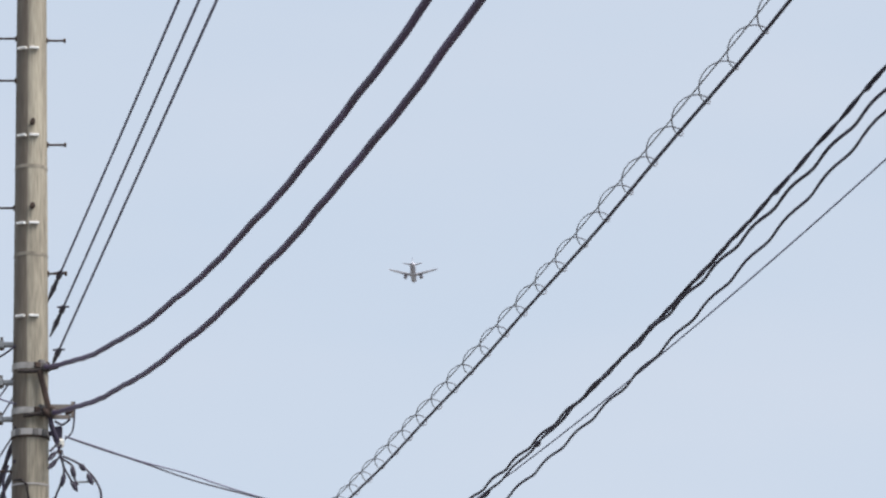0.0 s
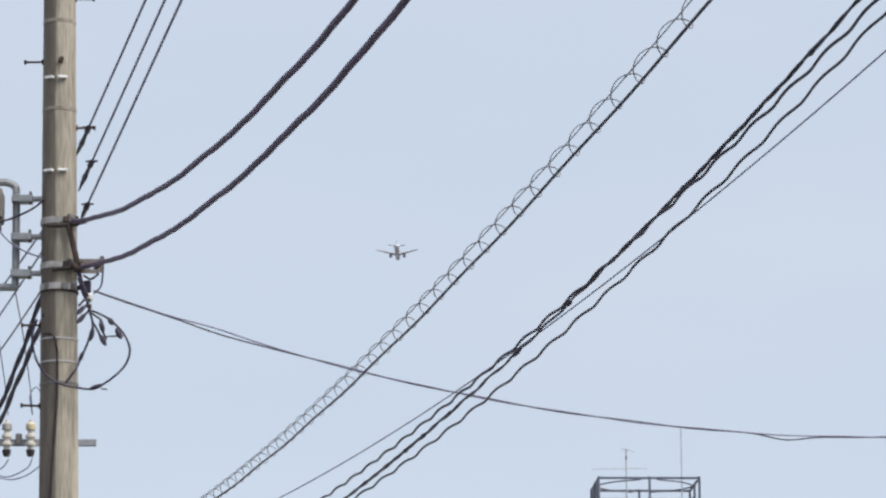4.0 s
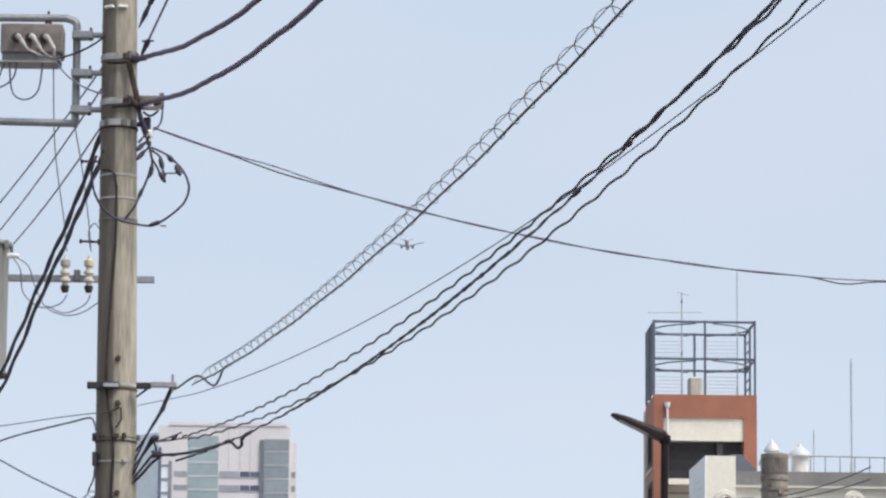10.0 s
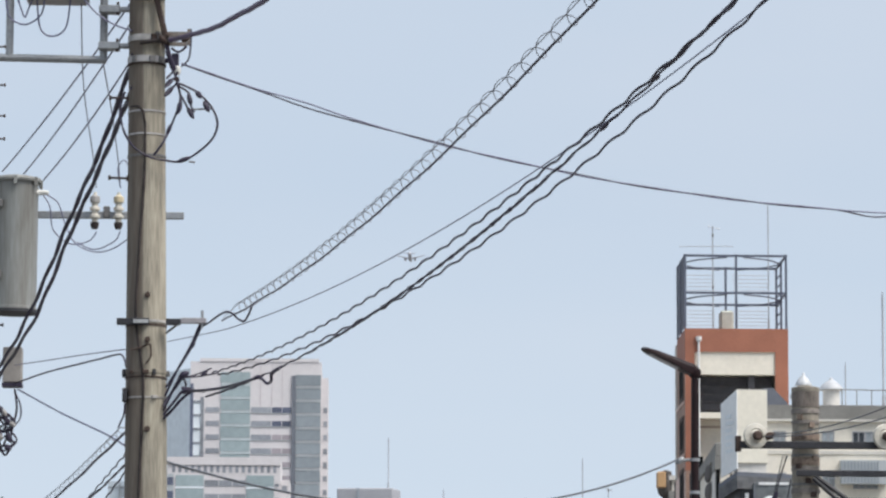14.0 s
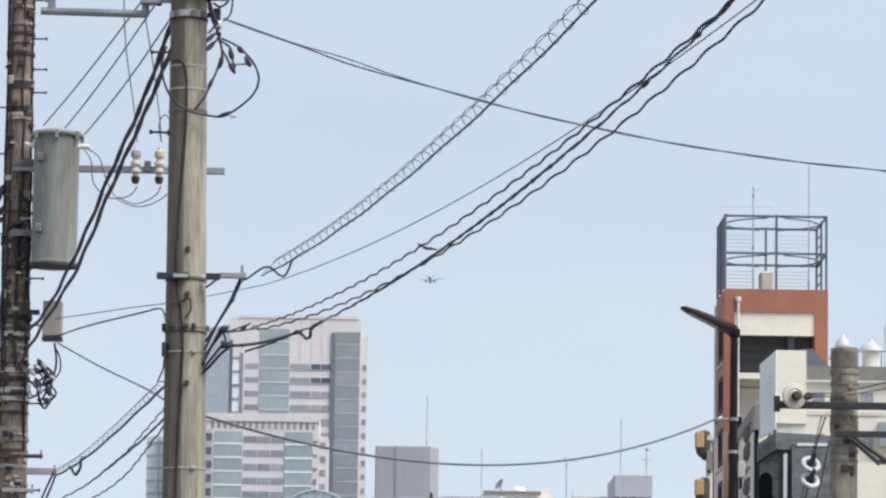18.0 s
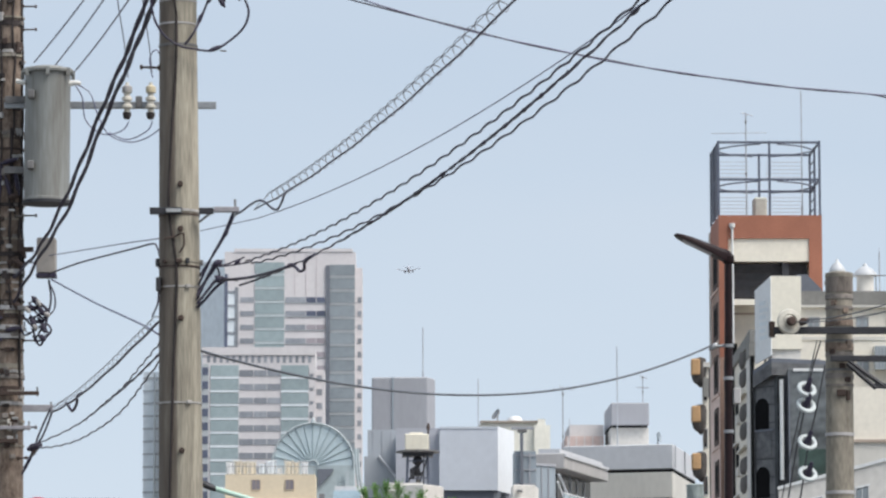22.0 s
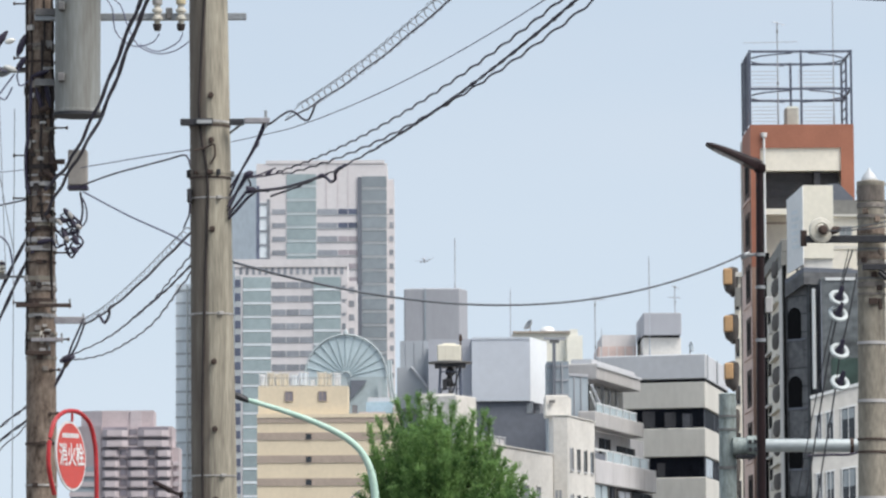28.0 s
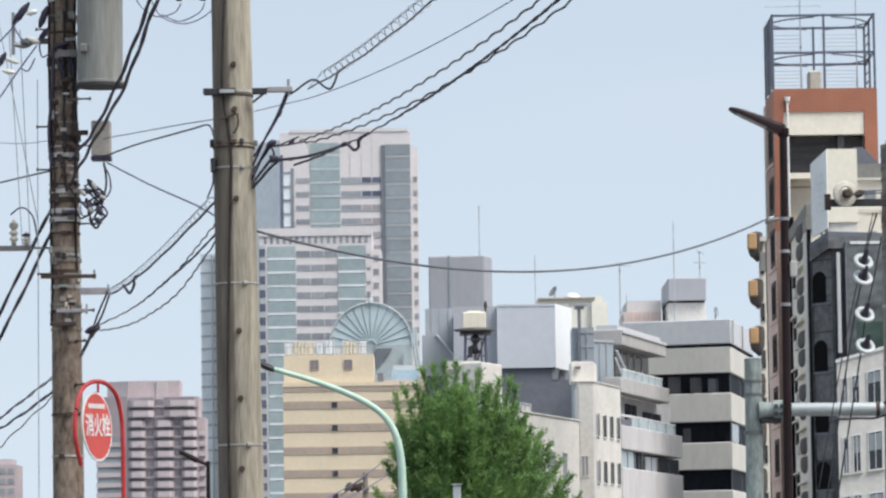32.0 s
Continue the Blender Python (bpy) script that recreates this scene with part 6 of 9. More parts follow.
    for row in range(4):
        lo = 9.95 - 2.75 * row
        for u0, u1, glass in ((0.10, 0.24, SLATE), (0.32, 0.50, WINDOWDARK), (0.66, 0.98, WINDOWDARK), (1.15, 1.45, WINDOWPALE), (1.7, 2.0, WINDOWDARK)):
            w = side_piece("window", u0, u1, -0.02, 0.02, lo, lo + 1.65, glass)
            for a, b in ((u0, u0 + 0.018), (u1 - 0.018, u1), ((u0 + u1) / 2 - 0.007, (u0 + u1) / 2 + 0.007)):
                side_piece("window_bar", a, b, 0.021, 0.06, lo, lo + 1.65, VENTWHITE, w)
            side_piece("head", u0 - 0.02, u1 + 0.02, 0.0, 0.05, lo + 1.653, lo + 1.73, VENTWHITE, w)
            side_piece("sill", u0 - 0.02, u1 + 0.02, 0.0, 0.14, lo - 0.09, lo - 0.003, OFFWHITE, w)
            side_piece("blind", u0 + 0.03, u1 - 0.03, 0.0205, 0.026, lo + 1.15 - 0.3 * (row % 2), lo + 1.6, BLINDPALE if glass is SLATE else GREYGLASS, w)
    # blank cream wall behind the concrete pole
    w = thing("plain_cream_block", (q.x(123), 198, 0), "plain cream gable wall with one tan panel", "building")
    part("body", prism([(q.x(121.4), 198), (q.x(160), 198), (q.x(166), 208), (q.x(130), 208)], 0, 1.6 + 84.5 * 0.198), CREAMWALL, w, smooth=False)
    slab("tan_panel", w, GREIGE, 0.198 * 118.7, 0.198 * 134, 197.93, 198.05, 1.6 + 59.1 * 0.198, 1.6 + 70.3 * 0.198)
    slab("panel_head", w, BROWNBAND, 0.198 * 118.5, 0.198 * 134.2, 197.8, 198.05, 1.6 + 70.3 * 0.198 + 0.003, 1.6 + 71.0 * 0.198)


for build in (tall_tower, front_tower, mansion_block, beige_block, fan_arch, grey_block, pale_box, siren_tower, white_block, balcony_block, band_block, red_building, stepped_house, black_building, cream_right_building):
    build()


# ---- poles, lamps and signs along the street ----
def pole_shaft(parent, foot, top, r0, r1, material, segments=40, name="shaft"):
    foot, top = Vector(foot), Vector(top)
    bm = tube(bmesh.new(), [foot.lerp(top, i / segments) for i in range(segments + 1)], r0, 28, r1)
    return part(name, bm, material, parent)


class Shaft:
    """The middle and the radius of a leaning, tapering pole at a height."""

    def __init__(self, foot, top, r0, r1):
        self.a, self.b, self.r0, self.r1 = Vector(foot), Vector(top), r0, r1

    def at(self, z):
        f = (z - self.a.z) / (self.b.z - self.a.z)
        return self.a.lerp(self.b, f), self.r0 + (self.r1 - self.r0) * f

    def band(self, parent, z, h, material, proud=0.006, name="band"):
        (c, r), (d, s) = self.at(z - h / 2), self.at(z + h / 2)
        bm = lathe(bmesh.new(), 0, 0, [(r - 0.01, -h / 2), (r + proud, -h / 2), (s + proud, h / 2), (s - 0.01, h / 2)], 28)
        bmesh.ops.translate(bm, verts=bm.verts, vec=(c + d) / 2)
        b = part(name, bm, material, parent)
        return b

    def buckle(self, parent, z, w, h, material, turn=0.0, name="buckle"):
        c, r = self.at(z)
        m = Matrix.Translation(c) @ pose(0, 0, 0, 0, 0, turn)
        bm = boxes((-w / 2, w / 2, -r - 0.03, -r + 0.01, -h / 2, h / 2), bevel=0.004)
        bmesh.ops.transform(bm, matrix=m, verts=bm.verts)
        return part(name, bm, material, parent, smooth=False)

    def step_bolt(self, parent, z, turn, length=0.17):
        """turn: degrees round the pole; 0 looks down the street to the eye, 90 to the right."""
        c, r = self.at(z)
        d = Vector((math.sin(radians(turn)), -math.cos(radians(turn)), 0))
        bm = tube(bmesh.new(), [c + d * (r - 0.02), c + d * (r + length)], 0.0105, 8)
        tube(bm, [c + d * (r + length - 0.006), c + d * (r + length + 0.014)], 0.021, 8)
        tube(bm, [c + d * (r - 0.01), c + d * (r + 0.012)], 0.026, 8)
        return part("step_bolt", bm, RUST, parent)


def spindle(parent, a, b, r, material=None, name="connector"):
    a, b = Vector(a), Vector(b)
    line = [a.lerp(b, f) for f in (0, 0.12, 0.3, 0.5, 0.7, 0.88, 1)]
    bm = bmesh.new()
    rings = []
    d = (b - a).normalized()
    u = d.orthogonal().normalized()
    w = d.cross(u)
    for p, k in zip(line, (0.35, 0.6, 1.0, 1.0, 1.0, 0.6, 0.35)):
        rings.append([bm.verts.new(p + (u * math.cos(t) + w * math.sin(t)) * r * k) for t in (math.pi * j / 4 for j in range(8))])
    for q, s in zip(rings, rings[1:]):
        for j in range(8):
            bm.faces.new((q[j], q[(j + 1) % 8], s[(j + 1) % 8], s[j]))
    bm.faces.new(rings[0][::-1])
    bm.faces.new(rings[-1])
    return part(name, bm, material or RUBBER, parent)


def insulator(parent, c, h, r, cap=None, name="insulator"):
    """A ribbed porcelain post that stands at c."""
    x, y, z = c
    bm = lathe(bmesh.new(), x, y, [(r * 0.55, z), (r * 0.6, z + h * 0.10), (r, z + h * 0.14), (r * 0.95, z + h * 0.22), (r * 0.6, z + h * 0.27), (r * 0.6, z + h * 0.36), (r, z + h * 0.40), (r * 0.95, z + h * 0.48), (r * 0.6, z + h * 0.53), (r * 0.6, z + h * 0.62), (r * 0.9, z + h * 0.66), (r * 0.85, z + h * 0.80), (r * 0.4, z + h * 0.88), (r * 0.3, z + h)], 14)
    i = part(name, bm, AGEDPORCELAIN, parent)
    part("cap", lathe(bmesh.new(), x, y, [(r * 0.92, z + h * 0.655), (r * 0.95, z + h * 0.70), (r * 0.95, z + h * 0.84), (r * 0.5, z + h * 0.9)], 14), cap or CREAMCAP, i)
    part("foot_clamp", lathe(bmesh.new(), x, y, [(r * 0.5, z - h * 0.18), (r * 0.5, z + 0.004)], 10), GALV_DULL, i)
    return i


def near_pole():
    d = 34.0
    foot, top = Vector((-1.714, d, 0)), Vector((-1.881, d, 13.3))
    s = Shaft(foot, top, 0.213, 0.125)
    t = thing("utility_pole", (-1.714, d, 0), "weathered concrete utility pole hung with cables and clamps", "utility pole", "street poles")
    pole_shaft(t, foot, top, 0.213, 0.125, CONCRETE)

    def at(sx, sz, y=0.0):
        return spot(sx, sz, d + y)

    def h(sz):
        return EYE_Z + sz * d / 1000

    def hf(sz):
        """The height of what lies on the pole's near face."""
        return EYE_Z + sz * (d - 0.17) / 1000

    for v in (39.3, 80.4, 110.0, 178.0, 184.0):
        s.band(t, hf(v), 0.014, BALCGREY if v > 150 else DULLPORCELAIN, 0.005)
        if v < 150:
            s.buckle(t, hf(v), 0.045, 0.028, DULLPORCELAIN, 25)
    s.band(t, h(171.6), 0.02, GALV_DULL)
    for v in (228.0, 252.8, 276.5, 300.3):
        for a in (-32, 12):
            s.buckle(t, hf(v), 0.085, 0.022, WHITEPAINT, a, "white_tag")
    # worn paler cast collars
    for v, w in ((196.6, 0.055), (243.5, 0.03), (267.0, 0.03)):
        s.band(t, h(v), w, BALCGREY if w > 0.05 else CONCRETE_GREY, 0.012 if w > 0.05 else 0.003, "collar")
    for v, a in ((302.0, 90), (273.6, 90), (239.0, 88), (291.0, -90), (256.6, -92), (302.5, -90), (280.0, 7), (257.3, 7), (187.0, -88), (166.0, -80), (136.1, 6), (124.6, 6), (101.8, 6), (68.1, 6), (51.0, 6), (33.2, 6), (15.5, 6)):
        s.step_bolt(t, h(v) if abs(a) > 50 else hf(v), a, 0.155 if abs(a) > 50 else 0.06)
    s.band(t, h(195.4), 0.014, RUST, 0.010, "collar_edge")
    for a in (-35, 18, 48):
        s.buckle(t, h(196.4), 0.05, 0.06, GALV_DULL, a, "collar_lug")
    # ground wire down the face
    lanes = [(-46, 0.30), (30, 0.27), (58, 0.28), (69, 0.31), (88, 0.37), (103, 0.43), (113, 0.46), (119.6, 0.40), (126, 0.30), (132.5, 0.26), (141, 0.30), (150, 0.35), (162, 0.44), (171, 0.48)]
    line = []
    for v, f in lanes:
        c, r = s.at(hf(v))
        o = (2 * f - 1) * r
        line.append(c + Vector((o, -math.sqrt(r * r - o * o) - 0.008, 0)))
    line = smooth_line(line, 5)
    line += [at(-53.7, 180.2, -0.16), at(-54.2, 183.6, -0.165), at(-55.4, 184.9, -0.15), at(-57.3, 184.8, -0.09)]
    part("ground_wire", tube(bmesh.new(), line, 0.0115, 8), TAPE, t, "dark brown ground wire guard")
    # cross bracket for the telephone cables
    zb = hf(129.2)
    c, r = s.at(zb)
    arm = part("cable_bracket", boxes((at(-59.8, 0).x, at(-56.2, 0).x, c.y - r - 0.03, c.y - r + 0.035, zb - 0.028, zb + 0.028), (at(-56.2, 0).x + 0.002, at(-51.6, 0).x, c.y - r - 0.035, c.y - r - 0.005, zb - 0.03, zb + 0.03), bevel=0.004), DARKSTEEL, t, "dark steel cable bracket", smooth=False)
    part("arm_socket", boxes((at(-47.6, 0, -0.17).x, at(-43.9, 0, -0.17).x, c.y - r - 0.03, c.y - r + 0.035, zb - 0.026, zb + 0.026), bevel=0.004), DARKSTEEL, arm, smooth=False)
    part("outer_arm", boxes((at(-43.9, 0, -0.17).x + 0.002, at(-37.4, 0, -0.17).x, c.y - r - 0.028, c.y - r + 0.03, zb - 0.012, zb + 0.034), bevel=0.004), ARMGREY, arm, "pale grey steel arm", smooth=False)
    part("bracket_slot", boxes((at(-55.6, 0).x, at(-51.8, 0).x, c.y - r - 0.046, c.y - r - 0.036, zb - 0.015, zb + 0.015)), STAINLESS, arm, smooth=False)
    part("bracket_bolt", tube(bmesh.new(), [(at(-38.2, 0).x, c.y - r, zb - 0.05), (at(-38.2, 0).x, c.y - r, zb + 0.10)], 0.012, 6), GALV, arm)
    part("bracket_brace", tube(bmesh.new(), [(at(-44.4, 0).x, c.y - r, zb - 0.02), (at(-47.4, 0).x, c.y - r * 0.5, zb - 0.085)], 0.010, 6), GALV_DULL, arm)
    s.band(t, zb + 0.012, 0.022, DULLPORCELAIN, 0.008, "bracket_band")
    s.band(t, zb - 0.022, 0.016, RUST, 0.006, "bracket_band")
    # dark clamp with hooks
    s.band(t, hf(116.6), 0.022, CONCRETE, 0.007, "hook_clamp")
    s.band(t, hf(115.2), 0.016, RUST, 0.006, "hook_clamp")
    for a, w, hh, m in ((-80, 0.04, 0.07, DARKSTEEL), (-40, 0.03, 0.03, RUST), (2, 0.05, 0.035, RUST), (24, 0.03, 0.05, DARKSTEEL), (84, 0.03, 0.05, GALV_DULL)):
        s.buckle(t, hf(116.4), w, hh, m, a, "hook")
    for run in (((-56.5, 122.0), (-54, 122.6), (-51.8, 123.6)), ((-52.6, 118.4), (-51.3, 120.6), (-51.5, 123.6))):
        part("tie_wire", tube(bmesh.new(), smooth_line([at(a, b, -0.2) for a, b in run], 6), 0.009, 6), RUST, t)
    part("small_box", boxes((at(-58.2, 0).x, at(-57.0, 0).x, d - 0.14, d - 0.05, h(108.3), h(111.8)), bevel=0.006), DARKSTEEL, t, "small black box", smooth=False)
    part("box_tail", tube(bmesh.new(), smooth_line([at(-57.7, 108.4, -0.1), at(-57.9, 105.5, -0.1), at(-58.7, 103.5, -0.1), at(-59.3, 102.0, -0.1)]), 0.008, 6), RUBBER, t)
    # big clamps of the thick cables
    for v in (213.9, 202.2):
        s.band(t, h(v), 0.055, DULLPORCELAIN, 0.010, "pole_clamp")
        s.buckle(t, h(v), 0.09, 0.05, RUST, 30, "clamp_strap")
        s.buckle(t, h(v), 0.06, 0.1, GALV_DULL, 40, "clamp_bolt")
        s.buckle(t, h(v), 0.05, 0.085, RUST, 62, "clamp_bolt")
    for run in (((-57.0, 213.3), (-54.0, 213.2), (-50.4, 213.6), (-46.6, 214.4)), ((-55.4, 201.6), (-52.0, 202.0), (-47.6, 202.6))):
        part("cable_end", tube(bmesh.new(), smooth_line([at(a, b, -0.185) for a, b in run], 6), 0.019, 8), TAPE, t, "dark taped cable end")
    part("clamp_tie", tube(bmesh.new(), [at(-51.3, 213.4, -0.19), at(-49.1, 204.3, -0.19), at(-48.7, 201.2, -0.18)], 0.026, 6), RUST, t, "dark rusted clamp tie")
    part("dark_tail", tube(bmesh.new(), smooth_line([at(-48.8, 202.0, -0.17), at(-47.8, 198.4, -0.18), at(-46.5, 194.9, -0.16)]), 0.020, 7), RUBBER, t)
    part("hook_wire", tube(bmesh.new(), smooth_line([at(-42.3, 205.2, -0.1), at(-42.3, 201.5, -0.1), at(-42.8, 197.4, -0.1), at(-44.6, 195.4, -0.12)]), 0.008, 6), RUBBER, t)
    part("hook_wire", tube(bmesh.new(), smooth_line([at(-47.3, 200.2, -0.14), at(-45.4, 199.2, -0.13), at(-43.4, 200.6, -0.12)]), 0.011, 6), RUBBER, t)
    for a, b in (((-50.4, 203.4), (-48.0, 201.0)), ((-48.6, 203.8), (-46.8, 202.2)), ((-44.6, 202.0), (-42.6, 203.6))):
        spindle(t, at(*a, -0.2), at(*b, -0.18), 0.028, RUST, "clamp_body")
    part("clamp_tongue", boxes((at(-49.3, 0).x, at(-42.4, 0).x, d - 0.10, d - 0.06, h(202.7), h(203.9)), (at(-49.3, 0).x, at(-43.2, 0).x, d - 0.10, d - 0.06, h(200.3), h(201.2)), (at(-43.1, 0).x, at(-42.3, 0).x, d - 0.11, d - 0.05, h(200.6), h(204.6))), BOXBROWN, t, smooth=False)
    # pipe frame on the far side with its switch box
    pr = 0.034
    f = part("pipe_frame", tube(bmesh.new(), smooth_line([at(-88.8, 224.4, 0.1), at(-70, 224.5, 0.1), at(-67.2, 224.4, 0.1), at(-65.2, 223.4, 0.1), at(-64.8, 221, 0.1), at(-64.7, 210, 0.1), at(-64.7, 197.2, 0.1)], 8), pr, 10), GALV, t, "grey galvanised pipe frame")
    part("lower_pipe", tube(bmesh.new(), [at(-91.5, 197.3, 0.1), at(-64.0, 196.9, 0.1)], pr, 10), GALV, f)
    part("left_pipe", tube(bmesh.new(), [at(-88.8, 197.2, 0.1), at(-88.8, 224.4, 0.1)], pr, 10), GALV, f)
    for v in (220.3, 210.3, 200.7):
        part("frame_clamp", boxes((at(-66.0, 0).x, at(-60.6, 0).x, d - 0.02, d + 0.11, h(v) - 0.032, h(v) + 0.032), (at(-60.6, 0).x + 0.001, at(-56.8, 0).x, d - 0.02, d + 0.06, h(v) - 0.018, h(v) + 0.018), bevel=0.006), GALV, f, smooth=False)
        part("clamp_bolt", tube(bmesh.new(), [at(-61.2, v + 1.8), at(-61.2, v - 1.6)], 0.012, 6), RUST, f)
    sb = part("switch_box", boxes((at(-84.2, 0).x, at(-68.3, 0).x, d - 0.08, d + 0.28, h(214.9), h(222.6)), bevel=0.012), BOXBROWN, t, "brown-grey switch box with a dark base", smooth=False)
    part("base_plate", boxes((at(-83.8, 0).x, at(-69.0, 0).x, d - 0.06, d + 0.26, h(213.0), h(214.8))), GALV_DULL, sb, smooth=False)
    part("base_ledge", boxes((at(-84.6, 0).x, at(-69.6, 0).x, d - 0.1, d + 0.2, h(212.3), h(212.7))), BALCGREY, sb, smooth=False)
    for c in (-80.3, -76.7, -73.1):
        part("bushing_ring", tube(bmesh.new(), [at(c, 219.4, -0.085), at(c + 0.1, 219.4, -0.15)], 0.045, 12, 0.036), RUST, sb)
        part("bushing", tube(bmesh.new(), smooth_line([at(c, 219.5, -0.10), at(c + 0.5, 219.6, -0.18), at(c + 1.6, 218.0, -0.2), at(c + 2.6, 216.4, -0.2)]), 0.028, 8, 0.016), DULLPORCELAIN, sb)
        part("lead", tube(bmesh.new(), smooth_line([at(c + 2.6, 216.4, -0.2), at((c - 68) / 2, 214.8, -0.19), at(-70.6, 213.8, -0.15)]), 0.010, 6), DULLPORCELAIN, sb)
    part("lug", lathe(bmesh.new(), at(-72.4, 0).x, d + 0.1, [(0.03, h(222.6)), (0.03, h(224.2)), (0.012, h(224.4)), (0.01, h(227))], 8), RUST, sb)
    part("jumper", tube(bmesh.new(), smooth_line([at(-70.6, 213.8, -0.13), at(-66, 215, -0.1), at(-61, 217.4, -0.1), at(-57.6, 220.0, -0.08)]), 0.010, 6), RUBBER, sb)
    part("jumper", tube(bmesh.new(), smooth_line([at(-70.0, 212.8, -0.1), at(-66.5, 209.0, -0.12), at(-62, 206.2, -0.12), at(-57.4, 204.6, -0.1)]), 0.008, 6), GREYWIRE, sb)
    for a, b, c in ((-90, -80, 206), (-87, -83, 208), (-82, -73.4, 203)):
        part("loop", tube(bmesh.new(), smooth_line([at(a, 213, -0.05), at(a + 1, c + 2, -0.05), at((a + b) / 2, c, -0.05), at(b - 1, c + 2.5, -0.05), at(b, 213, -0.05)]), 0.008, 6), GREYWIRE, sb)
    # service-drop anchor and its jumpers
    k = part("drop_anchor", boxes((at(-47.0, 0).x, at(-45.2, 0).x, d - 0.12, d - 0.06, h(194.6), h(198.2)), (at(-48.8, 0).x, at(-47, 0).x, d - 0.1, d - 0.07, h(195.8), h(197.0)), bevel=0.008), RUBBER, t, "black service-drop anchor", smooth=False)
    part("grip", lathe(bmesh.new(), at(-45.6, 0).x, d - 0.1, [(0.02, h(192.6)), (0.034, h(193.2)), (0.034, h(194.4)), (0.02, h(194.9))], 10), PORCELAIN, k)
    part("red_tag", boxes((at(-46.2, 0).x, at(-45.0, 0).x, d - 0.14, d - 0.1, h(190.9), h(191.9))), RUST, k, smooth=False)
    runs = (((-48.6, 199.5), (-47.4, 195.5), (-46.0, 192.6), (-45.4, 190.0)), ((-45.4, 190.2), (-44.8, 186.5), (-46.8, 180.5), (-49.0, 175.6), (-51.4, 172.2)),
            ((-45.2, 191.0), (-41.6, 189.4), (-39.2, 187.6), (-36.6, 184.6), (-35.2, 180.6), (-36.6, 176.4), (-41, 172.4), (-44.8, 170.6), (-49, 171.0), (-52.6, 171.8), (-56.6, 174.4), (-59.2, 178.6), (-60.2, 184.0), (-59.0, 188.6)),
            ((-45.4, 190.4), (-42.6, 188.4), (-42.2, 185.6), (-41.2, 183.4)), ((-44.8, 188.0), (-43.4, 185.6), (-41.8, 182.2)), ((-48.6, 190.0), (-46.4, 192.4), (-45.6, 194.0)), ((-48.8, 187.8), (-46.6, 190.0), (-45.2, 192.0)), ((-48.4, 192.2), (-47.0, 193.8), (-46, 195.2)))
    for i, run in enumerate(runs):
        part("jumper", tube(bmesh.new(), smooth_line([at(a, b, -0.22 if -59 < a < -48 else -0.12 - 0.01 * i) for a, b in run], 8), 0.0105, 6), RUBBER, k)
    for a, b, rr in (((-40.8, 189.0), (-39.4, 187.2), 0.024), ((-38.8, 186.4), (-37.4, 183.6), 0.024), ((-42.8, 188.4), (-42.0, 185.2), 0.022), ((-44.6, 186.6), (-45.4, 183.0), 0.022), ((-43.0, 184.8), (-41.3, 181.8), 0.022), ((-48.8, 187.6), (-46.6, 190.2), 0.022), ((-48.8, 190.0), (-46.8, 192.2), 0.022), ((-47.0, 180.4), (-48.2, 177.4), 0.018), ((-41.8, 171.8), (-45.6, 170.4), 0.02)):
        spindle(k, at(*a, -0.17), at(*b, -0.17), rr)
    for a, b in (((-42.4, 170.6), (-40.8, 170.5)), ((-41.4, 184.2), (-36.8, 184.4))):
        part("tie", tube(bmesh.new(), [at(*a, -0.15), at(*b, -0.15)], 0.008, 6), GALV_DULL, k)
    return t


